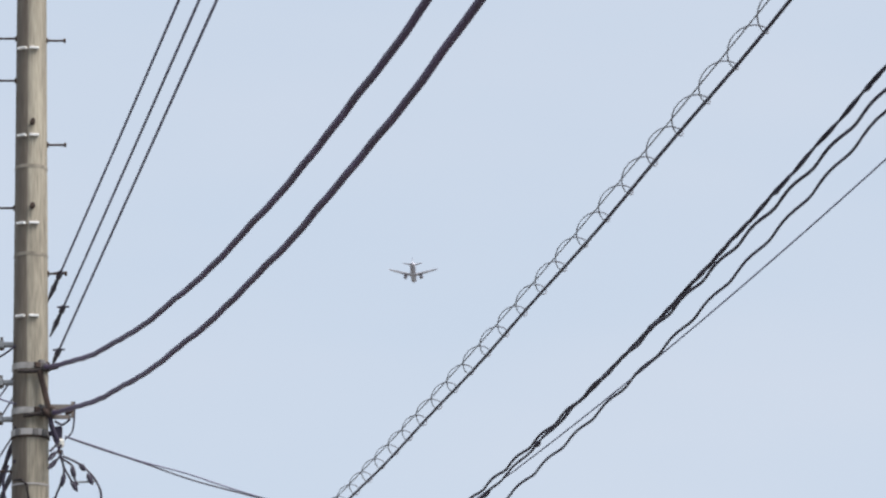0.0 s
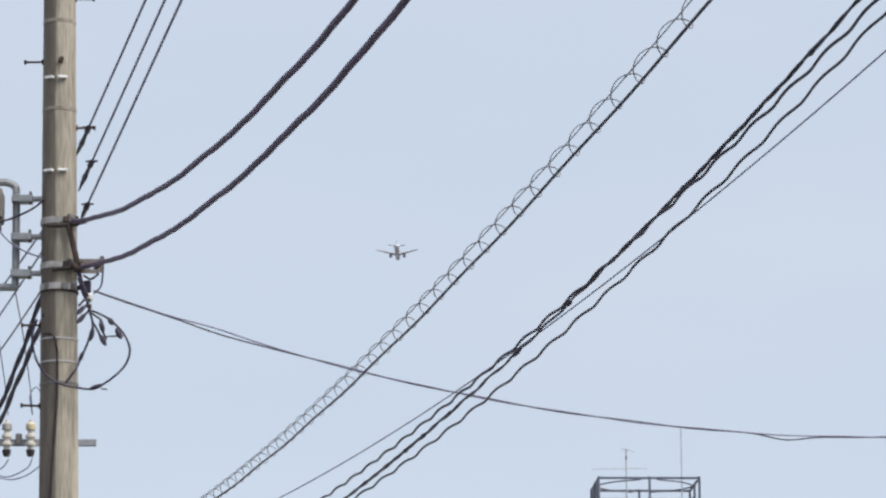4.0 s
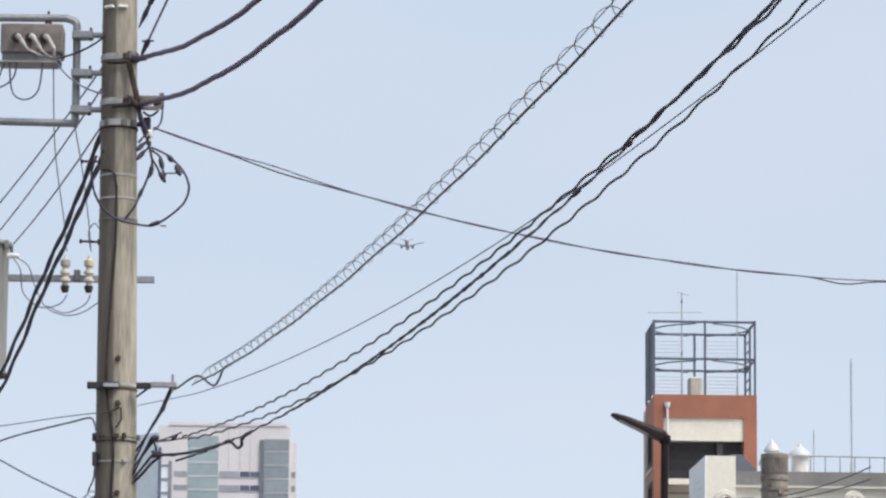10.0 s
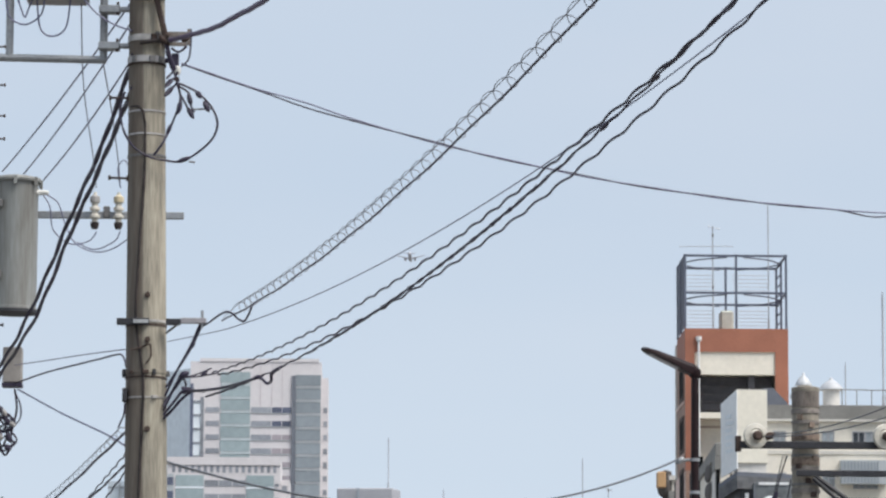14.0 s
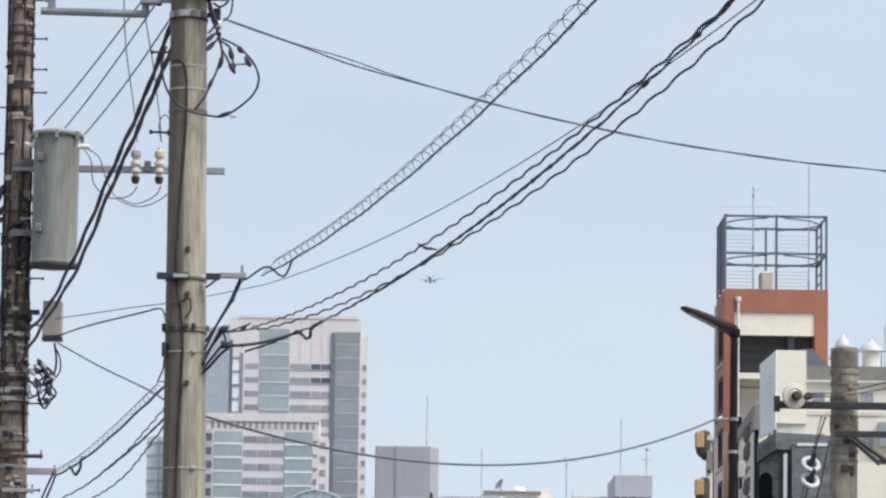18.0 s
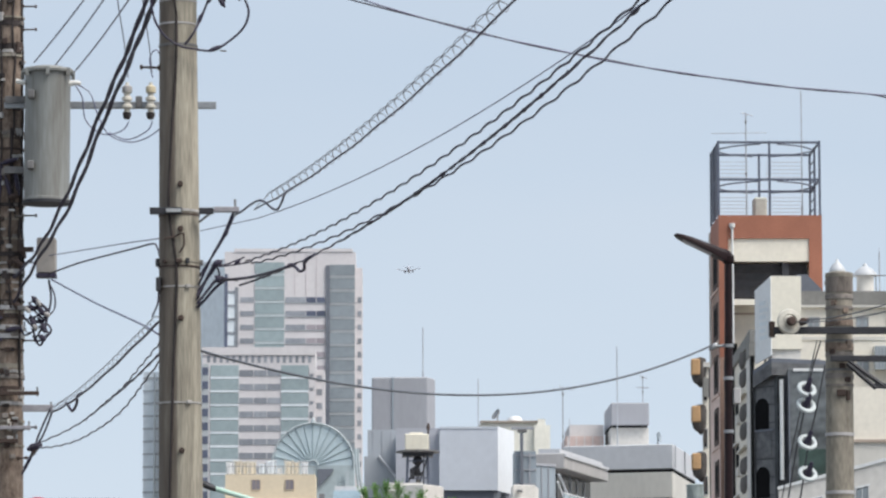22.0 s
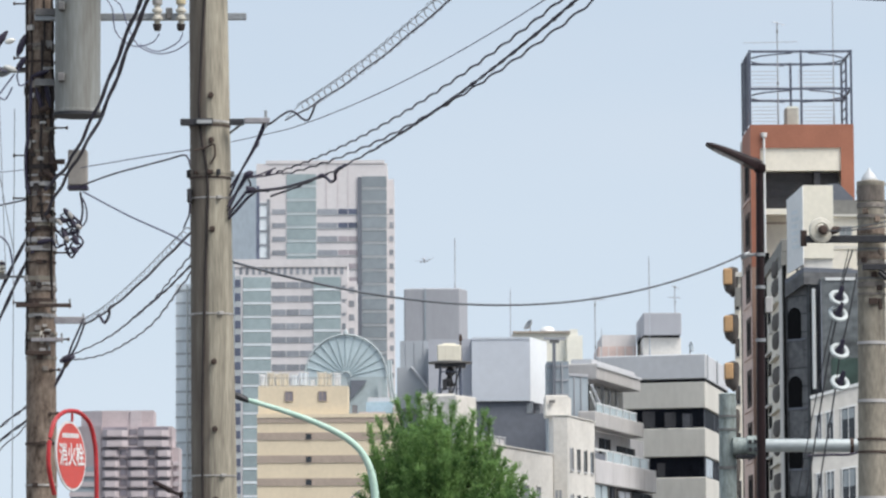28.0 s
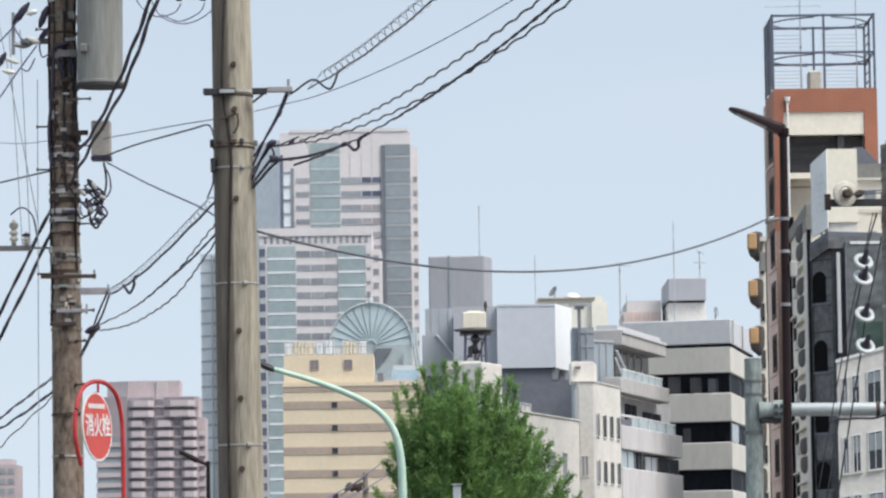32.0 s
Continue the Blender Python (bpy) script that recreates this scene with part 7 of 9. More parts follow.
def transformer_pole():
    d = 47.0
    foot, top = Vector((-4.445, d, 0)), Vector((-4.545, d, 13.6))
    s = Shaft(foot, top, 0.198, 0.138)
    t = thing("utility_pole", tuple(foot), "old brown-stained concrete utility pole with a transformer", "utility pole", "street poles")
    pole_shaft(t, foot, top, 0.198, 0.138, CONCRETE_DARK)

    def at(sx, sz, y=0.0):
        return spot(sx, sz, d + y)

    def h(sz):
        return EYE_Z + sz * d / 1000

    for v in (37.1, 47.6, 69.2, 74.4, 83.0, 88.0, 93.5, 98.5, 104.6, 110.6, 115.6, 121.8, 126.8, 148.0, 170, 186, 198, 204):
        s.band(t, h(v), 0.022 if v % 2 else 0.035, DULLPORCELAIN if v in (37.1, 88.0, 110.6, 115.6, 170) else RUST if v in (47.6, 93.5, 104.6, 186) else CONCRETE_GREY, 0.012)
        s.buckle(t, h(v), 0.07, 0.05, RUST, (v * 37) % 90 - 40)
        s.buckle(t, h(v) + 0.03, 0.05, 0.035, BOXBROWN, (v * 53) % 110 - 50)
    for v, a in ((83.4, -85), (74, 84), (96, 80), (110, -88), (121, -90), (128, 88), (146, -90), (160, -88), (172, -88), (182, 88), (190, 88), (176, 88), (200, 88), (55, 40), (66, 45), (116, 86)):
        s.step_bolt(t, h(v), a, 0.15)
    # straps, tape and cable runs all over the upper pole
    rnd = random.Random(21)
    for i in range(54):
        v = 66 + 140 * (i + rnd.random()) / 54
        kind = rnd.random()
        if kind < 0.45:
            s.band(t, h(v), rnd.uniform(0.015, 0.07), rnd.choice((RUST, TAPE, TAPE, CONCRETE_GREY, BOXBROWN)), rnd.uniform(0.006, 0.02), "strap")
        a = rnd.uniform(-75, 75)
        s.buckle(t, h(v), rnd.uniform(0.03, 0.1), rnd.uniform(0.03, 0.12), rnd.choice((RUST, TAPE, TAPE, BOXBROWN, DULLPORCELAIN)), a, "strap_plate")
        if kind > 0.85:
            s.buckle(t, h(v + 0.6), 0.05, 0.03, DULLPORCELAIN, a + 25, "pale_clip")
    for a, v0, v1, r in ((-62, 70, 208, 0.016), (-34, 98, 208, 0.013), (8, 104, 150, 0.017), (20, 128, 208, 0.014), (48, 84, 140, 0.018), (66, 112, 208, 0.015)):
        run = []
        for i in range(15):
            c, rr = s.at(h(v0 + (v1 - v0) * i / 14))
            k = radians(a + rnd.uniform(-7, 7))
            run.append(c + Vector((math.sin(k), -math.cos(k), 0)) * (rr + 0.012))
        part("cable_run", tube(bmesh.new(), smooth_line(run, 4), r, 7), TAPE, t)
    for v in (97.0, 99.2, 104.2, 113.4):
        s.band(t, h(v), 0.055, BALCGREY, 0.02, "pale_strap")
    s.band(t, h(83.3), 0.09, RUST, 0.012, "bracket_band")
    s.band(t, h(79.9), 0.045, DULLPORCELAIN, 0.012, "bracket_band")
    s.buckle(t, h(74.3), 0.05, 0.14, AGEDPORCELAIN, 8, "pale_block")
    # cable conduit down the left
    part("conduit", tube(bmesh.new(), smooth_line([at(-97.9, 141, -0.16), at(-98.4, 133, -0.16), at(-99.0, 126, -0.15), at(-99.5, 121, -0.15), at(-99.3, 114.6, -0.14), at(-98.6, 111, -0.17)]), 0.020, 8), RUBBER, t)
    for a, b, rr in (((-98.4, 141.2), (-93.6, 142.8), 0.028), ((-97.0, 138.4), (-95.4, 132.6), 0.028), ((-94.6, 140.0), (-93.4, 133.4), 0.028), ((-96.2, 132.6), (-93.4, 133.2), 0.035), ((-93.4, 122.4), (-91.6, 117.0), 0.034), ((-95.0, 117.0), (-92.0, 115.0), 0.035), ((-94.6, 106.0), (-92.6, 104.0), 0.04), ((-96.6, 98.6), (-92.6, 99.4), 0.03)):
        spindle(t, at(*a, -0.2), at(*b, -0.2), rr, RUBBER if rr < 0.032 else RUST, "taped_splice")
    for k, (a, b) in enumerate(((-95.6, 128.6), (-96.2, 119.2), (-93.2, 106.6), (-95.8, 112.8), (-94.2, 75.8), (-95.4, 70.6))):
        part("pale_fitting", boxes((at(a, 0).x, at(a + 1.6, 0).x, d - 0.21, d - 0.15, h(b), h(b + (1.0 if k % 2 else 0.6))), bevel=0.008), DULLPORCELAIN if k % 2 else STAINLESS, t, smooth=False)
    # transformer can
    cx, cy, r = at(-86.4, 0, -0.42).x, d - 0.42, 0.277
    z0, z1 = EYE_Z + 131.2 * 46.6 / 1000, EYE_Z + 164.4 * 46.6 / 1000
    tank = part("transformer", lathe(bmesh.new(), cx, cy, [(r - 0.02, z0), (r, z0 + 0.02), (r, z0 + 0.05), (r - 0.006, z0 + 0.055), (r - 0.006, z1 - 0.03), (r, z1)], 28), TANK, t, "grey-green cylindrical transformer can")
    part("lid", lathe(bmesh.new(), cx, cy, [(r + 0.028, z1 + 0.003), (r + 0.034, z1 + 0.03), (r + 0.02, z1 + 0.055), (r * 0.6, z1 + 0.085), (0.05, z1 + 0.1)], 28), TANK, tank)
    part("bottom_rim", lathe(bmesh.new(), cx, cy, [(r + 0.014, z0 - 0.016), (r + 0.014, z0 + 0.02)], 28), DARKSTEEL, tank)
    for i in range(7):
        a = 2 * math.pi * i / 7 + 0.3
        part("lid_clip", boxes((cx + (r + 0.03) * math.cos(a) - 0.02, cx + (r + 0.03) * math.cos(a) + 0.02, cy + (r + 0.03) * math.sin(a) - 0.02, cy + (r + 0.03) * math.sin(a) + 0.02, z1 - 0.05, z1 + 0.05)), TANK, tank, smooth=False)
    for zz in (z0 + 0.42, z1 - 0.28):
        part("hanger_lug", boxes((cx - r * 0.62 - 0.04, cx - r * 0.62 + 0.04, cy - r - 0.03, cy - r * 0.62, zz - 0.05, zz + 0.05), bevel=0.01), GALV_DULL, tank, smooth=False)
        part("hanger_arm", boxes((foot.x - 0.1, cx - 0.1, d - 0.26, d - 0.20, zz - 0.04, zz + 0.04)), GALV_DULL, tank, smooth=False)
    for zz in (z1 - 0.12,):
        part("bushing", tube(bmesh.new(), [(cx + r - 0.02, cy - 0.05, zz), (cx + r + 0.07, cy - 0.05, zz + 0.01), (cx + r + 0.12, cy - 0.05, zz)], 0.035, 10, 0.022), PORCELAIN, tank)
        part("bushing", tube(bmesh.new(), [(cx - r + 0.02, cy - 0.1, zz), (cx - r - 0.09, cy - 0.1, zz + 0.02)], 0.03, 10), PORCELAIN, tank)
    # crossarm behind, with two cut-out insulators
    arm = part("crossarm", boxes((at(-97, 0).x, at(-43.2, 0).x, d - 0.23, d - 0.155, h(155.8) - 0.04, h(155.8) + 0.04), bevel=0.005), GALV, t, "grey galvanised crossarm", smooth=False)
    for c, cap in ((-65.7, DULLPORCELAIN), (-59.7, CREAMCAP)):
        insulator(arm, (at(c, 0).x, d - 0.30, h(153.7)), 0.36, 0.064, cap)
        part("fuse_end", lathe(bmesh.new(), at(c, 0).x, d - 0.30, [(0.035, h(151.9)), (0.05, h(152.8)), (0.052, h(153.6))], 10), TAPE, arm)
    part("mid_clamp", boxes((at(-63.6, 0).x, at(-62.0, 0).x, d - 0.26, d - 0.15, h(155.0), h(158.0)), bevel=0.01), GALV_DULL, arm, smooth=False)
    for run in (((-65.6, 152.2), (-67.5, 149.8), (-72.2, 149.0), (-76.6, 152.5), (-77.6, 158.5), (-79.4, 161.6)), ((-59.6, 152.4), (-61.0, 149.8), (-66, 147.6), (-70.6, 149.4)), ((-57.6, 150.4), (-61.5, 147.8), (-66, 147.0), (-71.0, 149.2), (-73.8, 154.6), (-75.6, 159.6), (-78.8, 161.8)), ((-59.7, 163.6), (-60.4, 168.6), (-58.9, 170.8), (-57.3, 168.8))):
        part("loop", tube(bmesh.new(), smooth_line([at(a, b, -0.3) for a, b in run], 8), 0.008, 6), GREYWIRE, arm)
    # meter box and its tangle of cable ends
    bx = part("junction_box", boxes((at(-88.2, 0).x, at(-83.4, 0).x, d - 0.32, d - 0.12, h(112.6), h(121.6)), bevel=0.012), BOXGREY, t, "beige-grey junction box", smooth=False)
    part("drip_edge", boxes((at(-88.3, 0).x, at(-83.3, 0).x, d - 0.33, d - 0.11, h(111.6), h(112.5))), RUBBER, bx, smooth=False)
    part("box_strap", boxes((at(-93, 0).x, at(-89.2, 0).x, d - 0.24, d - 0.18, h(118.2), h(119.4))), RUST, bx, smooth=False)
    part("box_tail", tube(bmesh.new(), smooth_line([at(-85.6, 111.6, -0.2), at(-85.0, 106.5, -0.22), at(-86.0, 101.5, -0.22), at(-86.4, 98.4, -0.22)]), 0.013, 6), RUBBER, bx)
    rnd = random.Random(5)
    tangle = part("splice_frame", boxes((at(-93, 0).x, at(-87.0, 0).x, d - 0.25, d - 0.2, h(103.4), h(104.4))), GALV_DULL, t, "tangled black cable splices", smooth=False)
    for i in range(10):
        x0, z0b = -91.6 + 4.2 * rnd.random(), 99.5 + 6.5 * rnd.random()
        run = [at(x0, z0b, -0.25), at(x0 + 2.2 * rnd.random() + 0.6, z0b + 2.5 * rnd.random() - 2, -0.28), at(x0 + 2.4 * rnd.random() + 1.0, z0b - 2.4, -0.3), at(x0 + 1.5 * rnd.random() - 0.6, z0b - 3.6 - 1.4 * rnd.random(), -0.25), at(x0 - 1.4, z0b - 3 + 1.5 * rnd.random(), -0.2)]
        part("cable_end", tube(bmesh.new(), smooth_line(run, 6), 0.008 + 0.006 * rnd.random(), 6), RUBBER, tangle)
    for a, b in (((-89.8, 107.4), (-88.0, 105.0)), ((-88.2, 104.6), (-86.4, 102.4)), ((-90.0, 101.8), (-88.6, 98.6)), ((-87.4, 100.6), (-86.2, 98.0)), ((-90.8, 105.0), (-89.2, 103.8)), ((-88.0, 97.4), (-86.2, 96.2))):
        spindle(tangle, at(*a, -0.34), at(*b, -0.34), 0.034)
    for a, b in (((-91.6, 104.6), (-90.2, 103.2)), ((-88.6, 106.6), (-87.6, 104.8)), ((-86.6, 103.2), (-85.2, 102.2)), ((-89.4, 100.2), (-88.6, 98.8))):
        spindle(tangle, at(*a, -0.37), at(*b, -0.37), 0.026, DULLPORCELAIN)
    part("cable_end", tube(bmesh.new(), smooth_line([at(-85.7, 111.0, -0.22), at(-84.2, 108.0, -0.24), at(-84.0, 104.6, -0.25), at(-85.4, 102.6, -0.26), at(-87.0, 103.4, -0.28)]), 0.010, 6), RUBBER, tangle)
    # telephone brackets
    for v, a, b, w in ((78.9, -92.0, -84.3, 0.04), (82.7, -101.8, -87.8, 0.022), (74.0, -97.9, -89.8, 0.022), (70.7, -99.0, -92.9, 0.024)):
        part("cable_bracket", boxes((at(a, 0, -0.22).x, at(b, 0, -0.22).x, d - 0.24, d - 0.19, h(v) - w - 0.018, h(v) + w - 0.018), bevel=0.004), RUST if v in (82.7, 70.7) else ARMGREY, t, smooth=False)
        part("bracket_pin", tube(bmesh.new(), [at(b - 0.4, v - 0.8, -0.22), at(b - 0.4, v + 1.6, -0.22)], 0.012, 6), GALV, t)
    # high-voltage gear on the far arm
    hv = part("side_arm", boxes((at(-106.4, 0).x, at(-97, 0).x, d - 0.05, d + 0.02, h(142.9) - 0.03, h(142.9) + 0.03)), GALV_DULL, t, smooth=False)
    part("hanger_strap", boxes((at(-108.9, 0).x, at(-108.1, 0).x, d - 0.03, d + 0.02, h(139.6), h(150.4))), GALV, hv, smooth=False)
    part("hanger_link", tube(bmesh.new(), smooth_line([at(-108.4, 142.4), at(-105.6, 141.8), at(-103.0, 143.2)]), 0.03, 7), GALV, hv)
    for a, b, rr, m in (((-108.6, 147.4), (-104.4, 153.0), 0.046, RUBBER), ((-101.8, 146.4), (-99.8, 152.0), 0.042, RUBBER), ((-102.0, 142.8), (-99.6, 146.4), 0.036, RUBBER), ((-112.6, 136.4), (-110.4, 140.2), 0.038, RUBBER), ((-105.0, 150.0), (-102.4, 150.8), 0.034, PORCELAIN), ((-105.2, 144.0), (-101.6, 142.6), 0.032, PORCELAIN), ((-110.6, 138.8), (-107.0, 137.4), 0.030, PORCELAIN), ((-111.4, 135.6), (-107.8, 134.9), 0.032, PORCELAIN)):
        spindle(hv, at(*a, -0.1), at(*b, -0.1), rr, m, "dead_end")
    for run in (((-112.5, 128.0), (-107.0, 135.8), (-102.5, 141.9)), ((-113.5, 141.5), (-109.0, 146.2), (-105.8, 150.6)), ((-100.7, 144.9), (-101.8, 141.6), (-101.0, 138.9), (-98.8, 140.2)), ((-108.2, 146.6), (-106.4, 143.6), (-104.4, 142.4)), ((-106.8, 136.4), (-104.8, 135.4), (-103.0, 138.6))):
        part("lead", tube(bmesh.new(), smooth_line([at(a, b, -0.12) for a, b in run], 8), 0.010, 6), GREYWIRE, hv)
    # low side arm with a pin insulator and a looping lead
    la = part("low_arm", boxes((at(-113.5, 0).x, at(-104.6, 0).x, d + 0.1, d + 0.17, h(90.3) - 0.03, h(90.3) + 0.03), (at(-104.6, 0).x, at(-97, 0).x, d + 0.12, d + 0.15, h(90.3) - 0.012, h(90.3) + 0.012)), GALV_DULL, t, smooth=False)
    insulator(la, (at(-108.6, 0, 0.13).x, d + 0.13, h(91.6)), 0.28, 0.055, DULLPORCELAIN)
    insulator(la, (at(-105.4, 0, 0.13).x, d + 0.13, h(91.0)), 0.16, 0.05, RUBBER)
    part("loop", tube(bmesh.new(), smooth_line([at(-109.4, 98.6, 0.1), at(-106.6, 100.4, 0.1), at(-103.8, 98.2, 0.1), at(-102.6, 92.5, 0.1)]), 0.011, 6), GREYWIRE, la)
    return t


def hydrant_sign():
    d = 36.0
    p = Plan(d)
    cx, cz = p.x(-87.4), p.z(44.4)
    t = thing("hydrant_sign", (p.x(-81.7), d, 0), "red and white round fire hydrant sign on a bent red pipe", "sign")
    turn = Matrix.Translation((cx, d, cz)) @ pose(0, 0, 0, 0, 0, 68.5)
    # the disc leans a little in its ring
    lean = Matrix.Translation((p.x(-87.8), d, cz)) @ pose(0, 0, 0, 0, -3.5, 0) @ pose(0, 0, 0, 0, 0, 70.3)
    # pipe: up the right side, over the disc and down its left
    pts = [(0.52, -cz), (0.51, -0.6), (0.50, -0.1), (0.47, 0.12), (0.37, 0.30), (0.19, 0.39), (0.0, 0.41), (-0.2, 0.38), (-0.36, 0.29), (-0.45, 0.12), (-0.47, -0.06), (-0.43, -0.21), (-0.35, -0.36)]
    part("pipe", tube(bmesh.new(), smooth_line([turn @ Vector((a, 0, b)) for a, b in pts], 8), 0.0205, 10), REDPAINT, t, "bent red pipe")

    def plate(name, r, y0, y1, material, parent, label=""):
        bm = bmesh.new()
        f = [bm.verts.new(lean @ Vector((r * math.cos(2 * math.pi * i / 40), y0, r * math.sin(2 * math.pi * i / 40)))) for i in range(40)]
        b = [bm.verts.new(lean @ Vector((r * math.cos(2 * math.pi * i / 40), y1, r * math.sin(2 * math.pi * i / 40)))) for i in range(40)]
        bm.faces.new(f)
        bm.faces.new(b[::-1])
        for i in range(40):
            bm.faces.new((f[i], b[i], b[(i + 1) % 40], f[(i + 1) % 40]))
        return part(name, bm, material, parent, label, smooth=False)

    disc = plate("disc", 0.318, -0.007, 0.007, WHITEPAINT, t, "white-rimmed red disc")
    plate("red_face", 0.297, -0.011, -0.0075, SIGNRED, disc)
    part("lug", tube(bmesh.new(), [turn @ Vector((0, 0, 0.31)), turn @ Vector((0, 0, 0.41))], 0.012, 6), REDPAINT, t)
    bm = bmesh.new()
    for i in range(6):
        m = lean @ Matrix.Translation((-0.15 + 0.06 * i, -0.013, 0.185))
        bmesh.ops.create_cube(bm, size=1, matrix=m @ Matrix.Diagonal((0.048, 0.004, 0.042, 1)))
    part("small_print", bm, WHITEPAINT, disc, smooth=False)
    cu = bpy.data.curves.new("hydrant_word", "FONT")
    cu.body, cu.size, cu.align_x, cu.align_y, cu.extrude, cu.offset = "消火栓", 0.172, "CENTER", "CENTER", 0.002, 0.0025
    tmp = bpy.data.objects.new("hydrant_word", cu)
    me = bpy.data.meshes.new_from_object(tmp)
    bpy.data.objects.remove(tmp)
    bm = bmesh.new()
    bm.from_mesh(me)
    bmesh.ops.transform(bm, matrix=lean @ Matrix.Translation((0, -0.0145, -0.005)) @ pose(0, 0, 0, 90, 0, 0) @ Matrix.Diagonal((1.04, 1.28, 1, 1)), verts=bm.verts)
    part("word", bm, WHITEPAINT, disc, "white lettering", smooth=False)


def brown_lamp():
    d = 50.0
    p = Plan(d)
    foot, top = Vector((p.x(86.2), d, 0)), Vector((p.x(87.3), d, p.z(118.2)))
    t = thing("street_lamp", tuple(foot), "dark brown street lamp with a flat LED head", "street lamp")
    pole_shaft(t, foot, top, 0.066, 0.050, BROWNPOLE, 12, "post")
    part("base_flange", lathe(bmesh.new(), foot.x, d, [(0.16, 0.003), (0.16, 0.03), (0.085, 0.05), (0.08, 0.5)], 16), BROWNPOLE, t)
    part("top_cap", lathe(bmesh.new(), top.x, d, [(0.062, top.z - 0.12), (0.075, top.z - 0.1), (0.075, top.z - 0.02), (0.04, top.z + 0.01)], 14), BROWNPOLE, t)
    # flat tapering head that rises away from the post
    a, b = Vector((p.x(87.6), d, p.z(117.6))), Vector((p.x(73.6), d - 0.05, p.z(123.2)))
    bm = bmesh.new()
    rings = []
    e = (b - a).normalized()
    up = Vector((0, 0, 1)) - e * e.z
    up.normalize()
    side = e.cross(up)
    for f, w, u, lo in ((0, 0.05, 0.055, 0.065), (0.08, 0.08, 0.066, 0.080), (0.2, 0.11, 0.056, 0.072), (0.45, 0.15, 0.050, 0.052), (0.75, 0.15, 0.040, 0.038), (0.93, 0.12, 0.026, 0.024), (1.0, 0.07, 0.012, 0.012)):
        c = a.lerp(b, f)
        rings.append([bm.verts.new(c + side * (w * sx) + up * (u if sz > 0 else -lo)) for sx, sz in ((-1, -1), (1, -1), (1.0, 0.2), (0.6, 1), (-0.6, 1), (-1.0, 0.2))])
        for v, sz in zip(rings[-1], (-1, -1, 0.2, 1, 1, 0.2)):
            if sz == 0.2:
                v.co = v.co - up * u * 0.7
    for q, s in zip(rings, rings[1:]):
        for j in range(6):
            bm.faces.new((q[j], q[(j + 1) % 6], s[(j + 1) % 6], s[j]))
    bm.faces.new(rings[0][::-1])
    bm.faces.new(rings[-1])
    bmesh.ops.bevel(bm, geom=list(bm.edges), offset=0.006, segments=1, affect="EDGES")
    head = part("lamp_head", bm, BROWNPOLE, t, "flat brown LED head")
    bm = bmesh.new()
    q = [a.lerp(b, f) + side * (0.10 * s) - up * (0.080 - 0.048 * f) for f, s in ((0.3, -1), (0.3, 1), (0.84, 1), (0.84, -1))]
    lo = [bm.verts.new(v) for v in q]
    hi = [bm.verts.new(v + up * 0.02) for v in q]
    bm.faces.new(lo)
    bm.faces.new(hi[::-1])
    for i in range(4):
        bm.faces.new((lo[i], lo[(i + 1) % 4], hi[(i + 1) % 4], hi[i]))
    part("lens", bm, LAMPGLASS, head, "frosted LED lens", smooth=False)
    for v in (86.5, 94.8, 73.0):
        c = foot.lerp(top, (p.z(v)) / top.z)
        part("strap", lathe(bmesh.new(), c.x, d, [(0.056, p.z(v) - 0.02), (0.066, p.z(v) - 0.02), (0.066, p.z(v) + 0.02), (0.056, p.z(v) + 0.02)], 14), GALV, t)
    part("wire_eye", tube(bmesh.new(), [(p.x(83.4), d, p.z(94.6)), (p.x(86.8), d, p.z(95.0))], 0.02, 8), GALV, t)
    spindle(t, (p.x(82.2), d, p.z(93.8)), (p.x(84.4), d, p.z(95.4)), 0.035, GALV, "strain_clamp")
    part("small_box", boxes((p.x(88.2), p.x(90.0), d - 0.06, d + 0.06, p.z(80.0), p.z(84.0)), bevel=0.01), BALCGREY, t, smooth=False)


